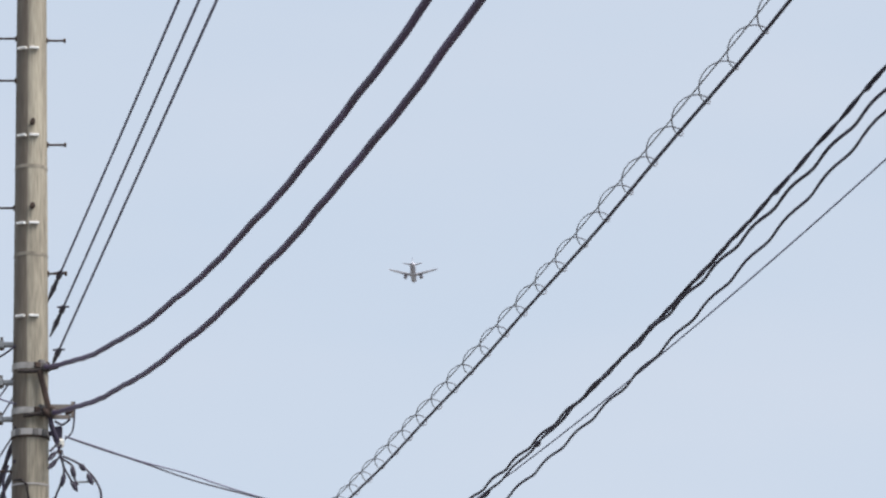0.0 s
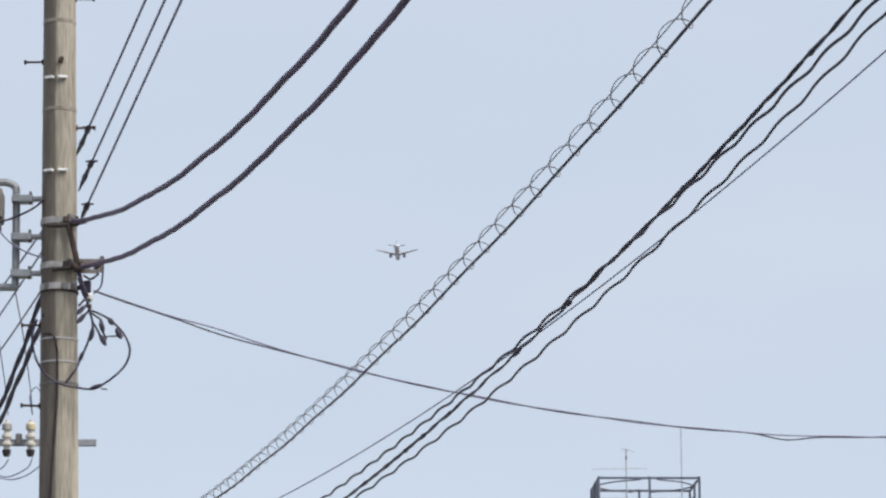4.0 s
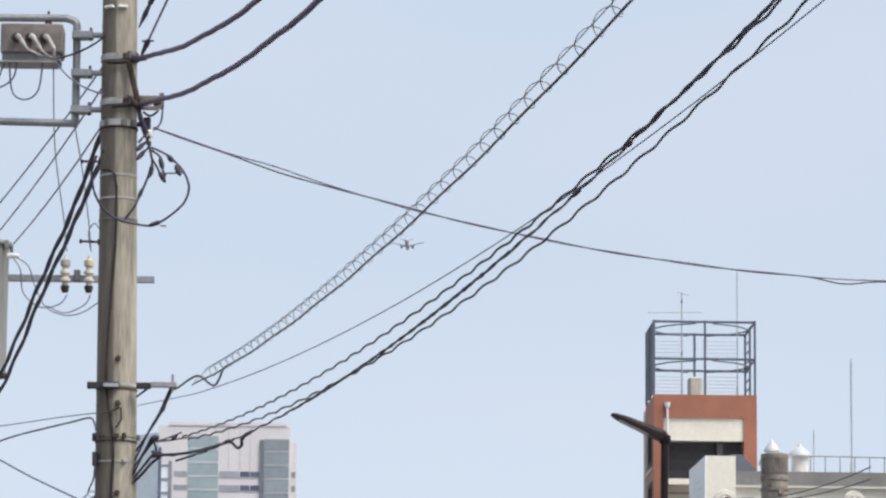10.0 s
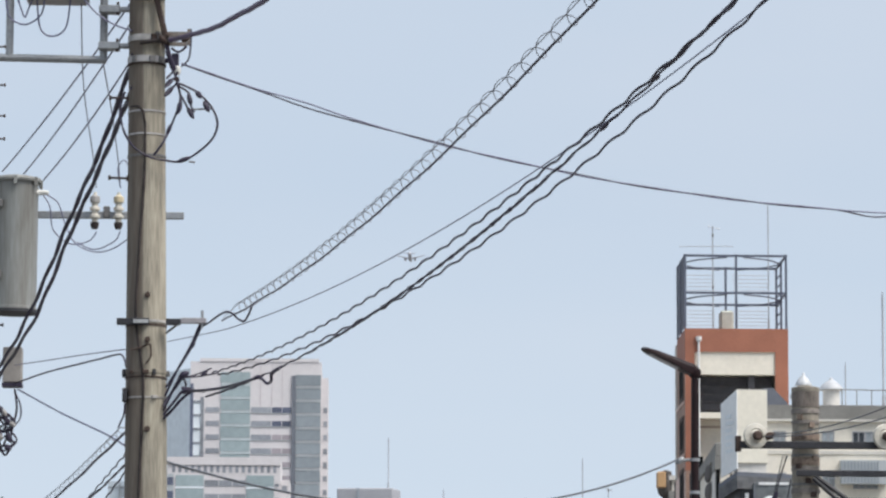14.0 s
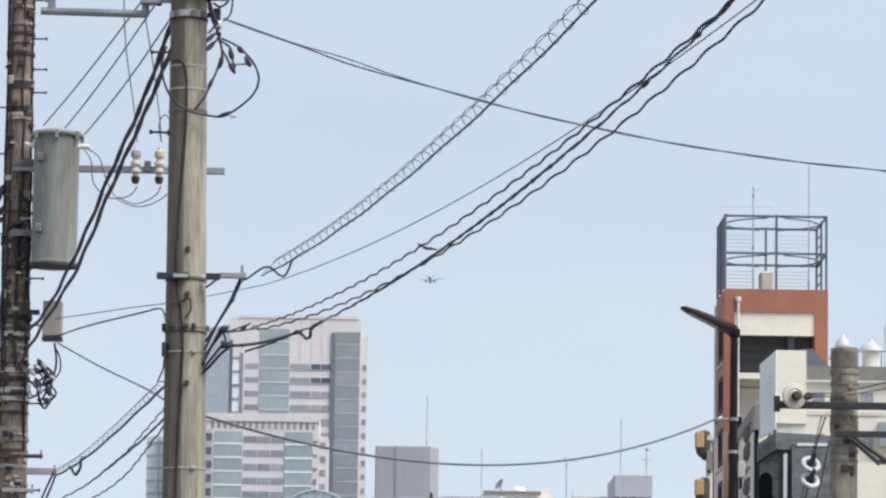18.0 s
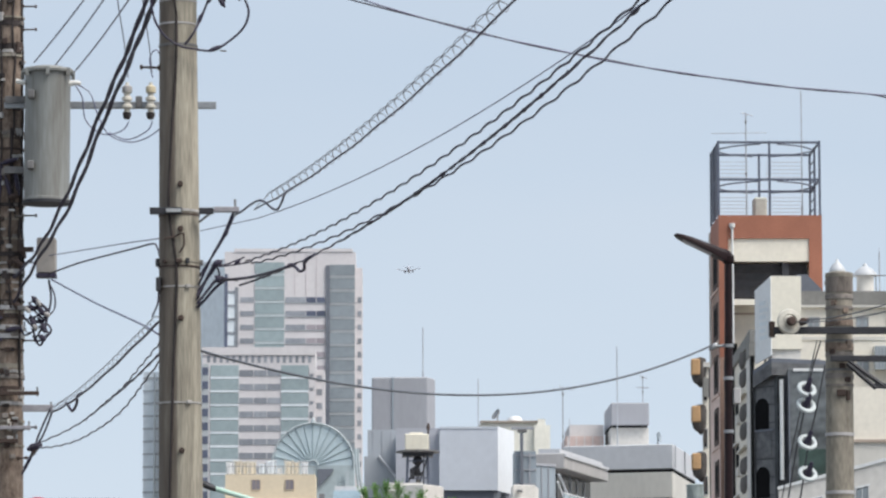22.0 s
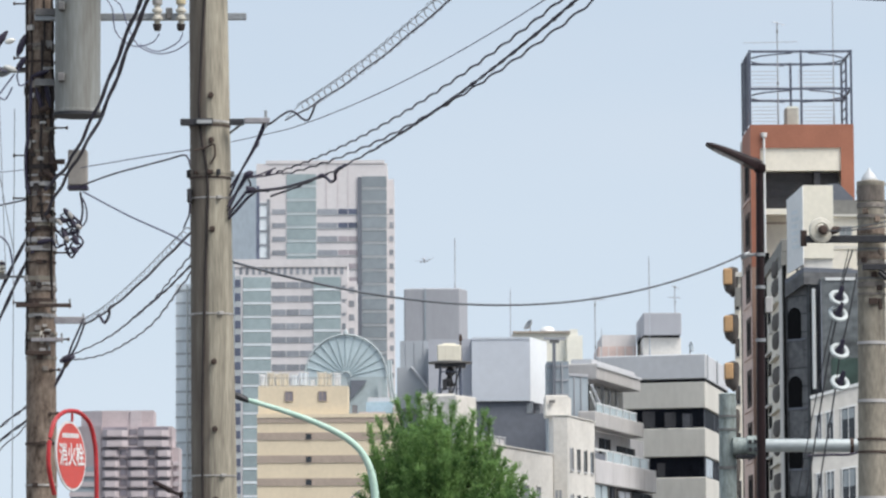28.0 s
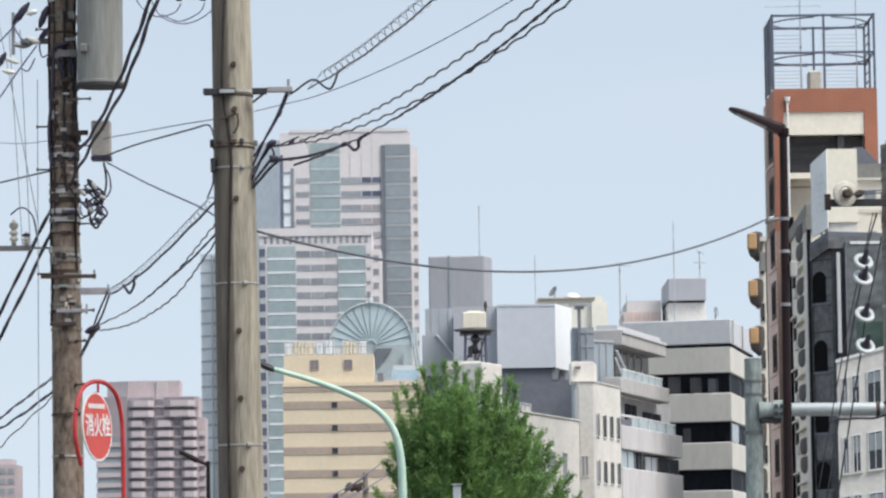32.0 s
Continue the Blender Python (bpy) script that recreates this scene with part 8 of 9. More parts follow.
def green_lamp():
    d = 85.0
    p = Plan(d)
    t = thing("street_lamp", (p.x(-10.7), d, 0), "pale green curved street lamp with a dark head", "street lamp")
    pts = [(-10.6, -18.7), (-10.7, 10), (-10.8, 28), (-11.2, 36), (-12.4, 41.6), (-15.0, 46.0), (-19.4, 49.6), (-26.4, 53.0), (-34, 55.8), (-43.4, 58.7)]
    part("post", tube(bmesh.new(), smooth_line([spot(a, b, d) for a, b in pts], 10), 0.10, 14, 0.052), GREENPOLE, t)
    part("post_collar", lathe(bmesh.new(), p.x(-10.75), d, [(0.10, p.z(24)), (0.106, p.z(24)), (0.106, p.z(25)), (0.095, p.z(25))], 14), GALV, t)
    part("base", lathe(bmesh.new(), p.x(-10.6), d, [(0.2, 0.003), (0.2, 0.05), (0.13, 0.08), (0.12, 1.2), (0.1, 1.3)], 14), GREENPOLE, t)
    bm = bmesh.new()
    rings = []
    for f, w, u in ((0, 0.05, 0.05), (0.15, 0.085, 0.075), (0.6, 0.12, 0.09), (0.9, 0.09, 0.06), (1, 0.03, 0.03)):
        c = spot(-42.8, 58.5, d).lerp(spot(-47.4, 60.3, d), f)
        rings.append([bm.verts.new(c + Vector((0, w * math.cos(k), u * math.sin(k)))) for k in (math.pi * j / 5 for j in range(10))])
    for q, s in zip(rings, rings[1:]):
        for j in range(10):
            bm.faces.new((q[j], q[(j + 1) % 10], s[(j + 1) % 10], s[j]))
    bm.faces.new(rings[0][::-1])
    bm.faces.new(rings[-1])
    part("lamp_head", bm, DARKSTEEL, t, "dark brown lamp head")
    # small dark lamp farther on
    q = Plan(120)
    s = thing("street_lamp", (q.x(-59.8), 120, 0), "small black street lamp with a flat arm", "street lamp")
    part("post", tube(bmesh.new(), [(q.x(-59.8), 120, 0), (q.x(-59.9), 120, q.z(35.6))], 0.085, 10, 0.06), BROWNPOLE, s)
    part("arm", tube(bmesh.new(), [(q.x(-59.8), 120, q.z(34.6)), (q.x(-63.0), 120, q.z(36.0))], 0.055, 8), BROWNPOLE, s)
    part("lamp_head", tube(bmesh.new(), [(q.x(-62.6), 120, q.z(35.8)), (q.x(-63.4), 120, q.z(36.3)), (q.x(-66.4), 120, q.z(37.8)), (q.x(-67.1), 120, q.z(38.1))], 0.1, 8, 0.05), BROWNPOLE, s)
    # top of a far service pole with its wires
    u = Plan(165)
    f = thing("utility_pole", (u.x(-20.2), 165, 0), "far thin utility pole top with small gear", "utility pole", "street poles")
    part("shaft", tube(bmesh.new(), [(u.x(-20.2), 165, 0), (u.x(-20.2), 165, u.z(32.2))], 0.16, 10, 0.11), CONCRETE_GREY, f)
    part("crossarm", boxes((u.x(-25.6), u.x(-19.2), 164.8, 164.9, u.z(27.6), u.z(28.2))), GALV_DULL, f, smooth=False)
    for c in (-24.6, -23.2, -21.8):
        spindle(f, spot(c - 0.6, 27.4, 164.8), spot(c + 0.7, 29.8, 164.8), 0.12, RUST, "insulator")
    part("stay", tube(bmesh.new(), [spot(-26.6, 26.4, 164.7), spot(-20.4, 31.2, 164.8)], 0.04, 6), GALV_DULL, f)
    # grey post in front of the tree
    g = Plan(70)
    k = thing("grey_post", (g.x(2.9), 70, 0), "plain grey steel post with a flat head", "post")
    part("post", boxes((g.x(1.9), g.x(3.9), 69.93, 70.07, 0, g.z(28.6)), bevel=0.012), SILVER, k, smooth=False)
    part("head_plate", boxes((g.x(1.6), g.x(4.2), 69.9, 70.1, g.z(28.6) + 0.003, g.z(28.9))), SILVER, k, smooth=False)


def concrete_pole():
    d = 62.0
    p = Plan(d)
    x, z = p.x, p.z
    foot, top = Vector((x(114.4), d, 0)), Vector((x(115.45), d, z(113.3)))
    s = Shaft(foot, top, 0.245, 0.208)
    t = thing("utility_pole", tuple(foot), "stout grey-brown concrete pole with crossarms and insulators", "utility pole", "street poles")
    pole_shaft(t, foot, top, 0.245, 0.208, CONCRETE_GREY)
    for v in (57.5, 72.2, 84.6, 88.6, 96.0, 44.6, 47.8, 33.0, 20.0):
        s.band(t, z(v), 0.05 if v in (72.2, 57.5, 108.4, 33.0) else 0.035, BALCGREY if v in (57.5, 72.2, 33.0, 20.0) else RUST if v in (44.6, 47.8) else BOXBROWN if v in (84.6, 104.0) else GALV_DULL, 0.012)
    s.band(t, z(110.8), (z(113.3) - z(108.3)), SLEEVEBROWN, 0.010, "pole_sleeve")
    for v, hh in ((107.2, 0.07), (104.4, 0.05), (100.6, 0.10), (94.4, 0.12), (92.6, 0.05), (87.0, 0.08)):
        s.band(t, z(v), hh, BOXBROWN if hh < 0.1 else CONCRETE_DARK, 0.014, "clamp_band")
    for v, a in ((105.6, -30), (103.6, 20), (101.2, -10), (95.2, 35), (93.2, -35), (89.4, 5), (86.0, 28)):
        s.buckle(t, z(v), 0.09, 0.08, CONCRETE_DARK if v > 94 else RUST, a, "clamp_plate")
    s.buckle(t, z(82.6), 0.14, 0.1, RUST, 0)
    s.buckle(t, z(82.0), 0.06, 0.16, RUST, 30)
    part("cap", lathe(bmesh.new(), top.x, d, [(0.212, top.z - 0.08), (0.222, top.z - 0.06), (0.222, top.z + 0.004), (0.12, top.z + 0.03)], 24), CONCRETE_GREY, t)
    a1 = part("crossarm", boxes((x(97.6), x(139), d - 0.34, d - 0.24, z(97.4), z(99.2)), bevel=0.008), DARKSTEEL, t, "dark crossarm", smooth=False)
    a2 = part("crossarm", boxes((x(112.5), x(141), d - 0.34, d - 0.25, z(90.4), z(91.9)), bevel=0.008), DARKSTEEL, t, "dark crossarm", smooth=False)
    for a, b in (((117.6, 91), (127, 84.2)), ((117.2, 90.4), (124.5, 84.0))):
        part("brace", tube(bmesh.new(), [spot(*a, d - 0.3), spot(*b, d - 0.3)], 0.04, 6), DARKSTEEL, a2)
    part("brace_foot", boxes((x(123.5), x(140), d - 0.33, d - 0.26, z(83.6), z(84.8))), DARKSTEEL, a2, smooth=False)
    for c in (102.0, 134.8):
        m = Matrix.Translation((x(c), d - 0.38, z(100.4))) @ pose(0, 0, 0, 90, 0, 16)
        ins = part("disc_insulator", lathe(bmesh.new(), 0, 0, [(0.06, -0.06), (0.19, -0.03), (0.205, 0.0), (0.19, 0.035), (0.12, 0.05), (0.11, 0.03), (0.08, 0.06), (0.05, 0.07)], 24, m), AGEDPORCELAIN, a1, "white disc insulator")
        part("hub", lathe(bmesh.new(), 0, 0, [(0.075, 0.04), (0.08, 0.1), (0.05, 0.14)], 14, m), RUST, ins)
        part("clevis", tube(bmesh.new(), [(x(c), d - 0.34, z(100.4)), (x(c + 3), d - 0.34, z(100.9)), (x(c + 5), d - 0.34, z(101.1))], 0.045, 8, 0.02), RUST, ins)
    spindle(a1, spot(104.4, 100.4, d - 0.34), spot(107.6, 101.6, d - 0.34), 0.06, RUST, "dead_end")
    part("arm_bolt", tube(bmesh.new(), [spot(98.2, 101.0, d - 0.3), spot(98.2, 97.0, d - 0.3)], 0.05, 6), RUST, a1)
    # stay wires with white guard discs
    for i, run in enumerate((((110.6, 96), (108.3, 88.6), (106.9, 81.4), (104.0, 68), (99.6, 43), (95.6, 20)), ((111.6, 90), (109.6, 80), (107.1, 69.5), (105.6, 60), (101.2, 36), (98.2, 20)), ((109.6, 96), (106.2, 82), (102.8, 68), (98.2, 46), (93, 20)))):
        part("stay_wire", tube(bmesh.new(), smooth_line([spot(a, b, d - 0.5) for a, b in run], 6), 0.013 if i < 2 else 0.009, 6), DARKSTEEL, t)
    for a, b in ((106.9, 83.8), (106.7, 79.7), (106.9, 70.3), (106.9, 62.3)):
        m = Matrix.Translation(spot(a, b, d - 0.55)) @ pose(0, 0, 0, 50, 20, 0)
        bm = bmesh.new()
        loops = [[bm.verts.new(((0.122 + 0.038 * math.cos(v)) * math.cos(u), (0.122 + 0.038 * math.cos(v)) * math.sin(u), 0.03 * math.sin(v))) for v in (math.pi * j / 4 for j in range(8))] for u in (math.pi * i / 12 for i in range(24))]
        for i in range(24):
            for j in range(8):
                bm.faces.new((loops[i][j], loops[(i + 1) % 24][j], loops[(i + 1) % 24][(j + 1) % 8], loops[i][(j + 1) % 8]))
        bmesh.ops.transform(bm, matrix=m, verts=bm.verts)
        disc = part("guard_disc", bm, RINGWHITE, t, "white guard ring")
        way = m.to_3x3() @ Vector((0, 0, 1))
        way = -way if way.y > 0 else way
        o = spot(a, b, d - 0.55)
        part("sleeve", tube(bmesh.new(), [o - way * 0.06, o + way * 0.02, o + way * 0.08 + Vector((0.01, 0, 0.03)), o + way * 0.11 + Vector((0.03, 0, 0.11))], 0.070, 10, 0.03), RUBBER, disc)
    # silver signal arm and its post
    q = Plan(64)
    u = thing("signal_arm", (q.x(78.2), 64, 0), "silver-grey tubular signal arm on a round post", "signal arm")
    part("post", tube(bmesh.new(), [(q.x(78.0), 64, 0), (q.x(78.3), 64, q.z(59.4))], 0.150, 20, 0.138), POSTGREY, u, "weathered green-grey post")
    part("post_cap", lathe(bmesh.new(), q.x(78.3), 64, [(0.14, q.z(59.4) - 0.02), (0.146, q.z(59.4)), (0.1, q.z(59.4) + 0.02)], 20), POSTGREY, u)
    part("arm", tube(bmesh.new(), [(q.x(80.4), 63.9, q.z(46.4)), (q.x(96), 63.9, q.z(46.3)), (q.x(112), 63.9, q.z(46.2))], 0.108, 18), SILVER, u)
    part("flange", tube(bmesh.new(), [(q.x(79.4), 63.9, q.z(46.2)), (q.x(83.0), 63.9, q.z(46.2))], 0.150, 18, 0.135), POSTGREY, u)
    part("flange", tube(bmesh.new(), [(q.x(83.0), 63.9, q.z(46.2)), (q.x(85.6), 63.9, q.z(46.3))], 0.165, 18), POSTGREY, u)
    for c, v in ((83.6, 47.2), (83.6, 45.2), (85.0, 47.2), (85.0, 45.2)):
        part("flange_bolt", boxes((q.x(c) - 0.025, q.x(c) + 0.025, 63.70, 63.76, q.z(v) - 0.03, q.z(v) + 0.03)), DARKSTEEL, u, smooth=False)
    part("lower_clamp", boxes((q.x(80.0), q.x(85.0), 63.78, 64.05, q.z(43.0), q.z(44.0)), bevel=0.01), DARKSTEEL, u, smooth=False)
    for v, hh in ((50.2, 0.03), (53.6, 0.03), (40.4, 0.05)):
        part("post_band", lathe(bmesh.new(), q.x(78.2), 64, [(0.14, q.z(v)), (0.156, q.z(v)), (0.156, q.z(v) + hh), (0.14, q.z(v) + hh)], 20), GALV_DULL, u)
    for c, hh in ((109.0, 0.05), (111.0, 0.08)):
        part("end_collar", tube(bmesh.new(), [(q.x(c), 63.9, q.z(46.2)), (q.x(c + 0.9), 63.9, q.z(46.2))], 0.12, 16), RUST, u)
    part("under_cable", tube(bmesh.new(), smooth_line([(q.x(98), 63.72, q.z(43.6)), (q.x(104), 63.72, q.z(43.8)), (q.x(110), 63.7, q.z(44.2)), (q.x(118), 63.6, q.z(48.5))]), 0.022, 6), RUBBER, u)


def street_tree():
    d = 105.0
    rnd = random.Random(11)
    t = thing("street_tree", (0.45, d, 0), "bright green leafy street tree with upright shoots", "tree")
    bm = tube(bmesh.new(), [(0.45, d, 0), (0.5, d, 1.2), (0.42, d, 2.6), (0.5, d, 4.2), (0.48, d, 6.6)], 0.19, 12, 0.04)
    part("trunk", bm, BARK, t)
    rim = [(-1.29, 6.94), (-1.03, 7.15), (-0.76, 7.24), (-0.57, 7.63), (-0.28, 7.69), (0.02, 7.79), (0.33, 7.75), (0.56, 7.45), (0.93, 7.53), (1.11, 7.1), (1.46, 7.29), (1.76, 7.33), (1.91, 7.11), (1.88, 6.6), (2.16, 6.36), (2.23, 6.03), (2.56, 5.94), (2.50, 5.61), (2.75, 5.31), (-1.29, 6.07), (-1.37, 5.62), (2.38, 5.16), (-1.52, 5.17), (-1.8, 4.4), (3.0, 4.6), (3.1, 3.9), (-1.9, 3.6), (3.05, 5.15), (3.3, 4.75), (3.5, 4.2), (2.75, 5.6), (3.6, 3.7)]
    shoots = [(a, rnd.uniform(-0.5, 0.5), b) for a, b in rim]
    while len(shoots) < 230:
        zz, a, rr = rnd.uniform(3.2, 7.2), rnd.uniform(0, 6.283), 0.92 * math.sqrt(rnd.random())
        w = 2.5 * (1 - max(0, zz - 4.2) / 4.6) ** 0.6
        shoots.append((0.5 + 0.22 * (6.0 - zz) + w * rr * math.cos(a), 0.95 * w * rr * math.sin(a), zz))
    verts, faces = [], []

    def leaf(c, way, size):
        """A narrow leaf that points along its twig."""
        e = (way + Vector((rnd.gauss(0, 0.45), rnd.gauss(0, 0.45), rnd.gauss(0, 0.35)))).normalized()
        f = e.cross(Vector((rnd.gauss(0, 1), rnd.gauss(0, 1), rnd.gauss(0, 1)))).normalized()
        k = len(verts)
        verts.extend((c, c + e * size * 0.5 + f * size * 0.2, c + e * size, c + e * size * 0.5 - f * size * 0.2))
        faces.append((k, k + 1, k + 2, k + 3))

    for i, (sx, sy, sz) in enumerate(shoots):
        tip = Vector((sx, d + sy, sz))
        base = Vector((0.46, d, max(1.6, min(5.2, sz - 2.6))))
        mid = base.lerp(tip, 0.55) + Vector((rnd.uniform(-0.1, 0.1) + 0.16 * (sx - 0.5), 0.12 * sy, -0.22 if sz > 6.4 else 0.12))
        line = smooth_line([base, mid, tip], 9)
        if i < 60:
            part("limb", tube(bmesh.new(), line, 0.04, 6, 0.006), BARK, t)
        n = len(line)
        for j in range(n // 3, n):
            f = j / (n - 1)
            out = (line[j] - line[j - 1]).normalized()
            for _ in range(9):
                way = (out * 1.1 + Vector((rnd.gauss(0, 0.75), rnd.gauss(0, 0.75), rnd.gauss(0, 0.3) + (0.32 if sz > 6.4 else 0.02)))).normalized()
                reach = rnd.uniform(0.2, 0.66) * (1.25 - 0.85 * f)
                steps = int(6 + 30 * reach)
                for k in range(steps):
                    c = line[j] + way * (reach * k / steps) + Vector((rnd.gauss(0, 0.018), rnd.gauss(0, 0.018), rnd.gauss(0, 0.018)))
                    leaf(c, way, rnd.uniform(0.045, 0.085))
    # leaves of the inner crown
    for _ in range(12000):
        zz = rnd.uniform(2.6, 6.9)
        w = 2.25 * (1 - max(0, zz - 4.2) / 4.2) ** 0.6
        a, rr = rnd.uniform(0, 6.283), math.sqrt(rnd.random())
        way = Vector((0.5 * rr * math.cos(a), 0.5 * rr * math.sin(a), 1)).normalized()
        leaf(Vector((0.5 + 0.22 * (6.0 - zz) + w * rr * math.cos(a), d + w * 0.8 * rr * math.sin(a), zz)), way, rnd.uniform(0.06, 0.11))
    me = bpy.data.meshes.new("crown")
    me.from_pydata([v - Vector((0.45, d, 0)) for v in verts], [], faces)
    me.materials.append(LEAF)
    crown = new("crown", me)
    crown.parent = t


for build in (near_pole, transformer_pole, hydrant_sign, brown_lamp, green_lamp, concrete_pole, street_tree):
    build()


# ---- overhead cables ----
def street_span(x, z, k, sag, rise=0.0, y=34.0, reach=36.0, n=240):
    """A cable from the near pole down the street, over the eye point, to the next pole behind."""
    a = Vector((x, y, z))
    return hang(a, a + Vector((k * reach, -reach, rise)), sag, n)


def through_points(rows, d0, d1, n=12):
    """A cable through sideways and upward slopes, its distance changing evenly from d0 to d1."""
    m = len(rows) - 1
    return smooth_line([spot(a, b, d0 + (d1 - d0) * i / m) for i, (a, b) in enumerate(rows)], n)


# two thick lashed cables
for x, z, k, sag in ((-1.72, 8.89, 0.155, 1.885), (-1.64, 8.48, 0.155, 1.705)):
    line = resample(street_span(x, z, k, sag), 0.12)
    line = [p + Vector((0.002 * math.sin(i * 0.43), 0, 0.0045 * math.sin(i * 0.24 + x * 9) + 0.002 * math.sin(i * 0.9))) for i, p in enumerate(line)]
    c = thing("thick_cable", tuple(line[0]), "thick violet-black lashed cable sagging from a pole clamp", "cable", "overhead cables")
    part("sheath", tube(bmesh.new(), line, 0.0205, 10), SHEATH, c)
    part("lashing_wire", tube(bmesh.new(), wavy(resample(line, 0.06), 0.0196, 0.8), 0.0022, 5), SHEATH, c)
    part("dead_end", tube(bmesh.new(), [line[0] + Vector((-0.12, -0.1, -0.01)), line[0] + Vector((0.02, -0.06, 0)), line[2]], 0.036, 10, 0.03), GALV_DULL, c)

# three bare wires with their sleeves
for x, z, k, sag in ((-1.58, 9.73, 0.14, 0.14), (-1.55, 9.42, 0.14, 0.07), (-1.61, 8.97, 0.14, 0.02)):
    line = street_span(x, z, k, sag, n=80)
    way = (line[1] - line[0]).normalized()
    c = thing("line_wire", tuple(line[0]), "thin insulated line wire with a black end sleeve", "wire", "line wires")
    start = line[0] - way * 1.2 if z > 9 else line[0] - way * 0.3
    part("wire", tube(bmesh.new(), [start] + line, 0.0105, 6), GREYWIRE, c)
    spindle(c, line[0] - way * 1.15 if z > 9 else line[0] - way * 0.25, line[0] + way * (-0.05 if z > 9 else 0.45), 0.020, RUBBER, "end_sleeve")
    off = -0.3 if z > 9 else 0.0
    spindle(c, line[0] + way * (0.05 + off), line[0] + way * (0.4 + off), 0.027, RUBBER, "wedge_clamp")
    if off:
        spindle(c, line[0] - way * 0.75, line[0] - way * 0.5, 0.026, RUBBER, "wedge_clamp")
    part("clamp_pin", tube(bmesh.new(), [line[0] + way * (0.28 + off) + Vector((-0.05, 0, 0.01)), line[0] + way * (0.28 + off) + Vector((0.055, 0, 0.015))], 0.009, 6), RUBBER, c)


def spiral_cable(line, slack, label, r_cable=0.0068, r_loop=0.044, pitch=0.40, start=1.5):
    """A telephone cable with its messenger, held together by a spiral hanger."""
    line = resample(line, 0.025)
    c = thing("telephone_cable", tuple(line[0]), label, "cable", "telephone cables")
    low = [p - Vector((0.012, 0, 0.025)) + Vector((0, 0, 0.004 * math.sin(i * 0.065))) for i, p in enumerate(line)]
    part("cable", tube(bmesh.new(), low[::6] + [low[-1]], r_cable, 7), RUBBER, c)
    k = int(start / 0.025)
    up = [p + Vector((-0.034, 0, 0.036)) for p in line]
    part("messenger", tube(bmesh.new(), [line[0]] + up[k::8] + [up[-1]], 0.0030, 5), PALEWIRE, c)
    mid = [p + Vector((-0.030, 0, -0.001)) for p in line]
    part("spiral_hanger", tube(bmesh.new(), wavy(mid[k:], r_loop, pitch), 0.0027, 4), PALEWIRE, c)
    if slack:
        part("slack_loop", tube(bmesh.new(), smooth_line(slack), r_cable * 1.35, 7), RUBBER, c)
    return c


slack = [spot(-38.0, 128.4, 34), spot(-36.4, 129.3, 33.8), spot(-34.6, 130.7, 33.4), spot(-32.4, 131.9, 33.1), spot(-30.7, 131.4, 33.0), spot(-29.1, 130.0, 32.9), spot(-27.7, 129.6, 32.8), spot(-26.6, 131.3, 32.6), spot(-25.6, 133.8, 32.4), spot(-23.8, 135.1, 32.2)]
spiral_cable(street_span(-1.123, 6.032, 0.1393, 0.8306, 0.550, n=700), slack, "telephone cable in a steel spiral hanger from a bracket")


def twisted(line, strands, r, twist, pitch, label, material=None, name="telephone_cable", group="telephone cables", ties=False):
    """Several strands that wind loosely together."""
    line = resample(line, 0.06)
    c = thing(name, tuple(line[0]), label, "cable", group)
    for i in range(strands):
        ph = 2 * math.pi * i / strands
        part("strand", tube(bmesh.new(), wavy(line, twist * (1 + 0.15 * i), pitch * (1 + 0.06 * i), ph), r, 6), material or RUBBER, c)
    if ties:
        rnd = random.Random(5)
        at_m = 0.6
        run = resample(line, 0.05)
        while at_m < 0.05 * len(run) - 0.4:
            k = int(at_m / 0.05)
            spindle(c, run[k], run[k + rnd.choice((2, 3, 4))], r * rnd.uniform(1.9, 2.5), name="tape_wrap")
            at_m += rnd.uniform(0.45, 1.5)
    return c


twisted(street_span(-1.263, 5.346, 0.2008, 1.6175, 4.286, n=500), 3, 0.0055, 0.0046, 0.55, "thick bundle of twisted black telephone cables", ties=True)
twisted(street_span(-1.205, 5.555, 0.1745, 1.1825, 2.026, n=500), 1, 0.0070, 0.0062, 0.5, "wavy black telephone cable")
twisted(street_span(-1.153, 5.534, 0.2189, 2.0075, 5.300, n=500), 1, 0.0072, 0.007, 0.55, "wavy black telephone cable")
cable("messenger_wire", [Vector((-1.72, 36.5, 6.13))] + street_span(-1.121, 5.926, 0.2440, 1.590, 4.15, n=120), 0.0042, GREYWIRE, "thin grey messenger wire over the street", "messenger wires", category="wire")

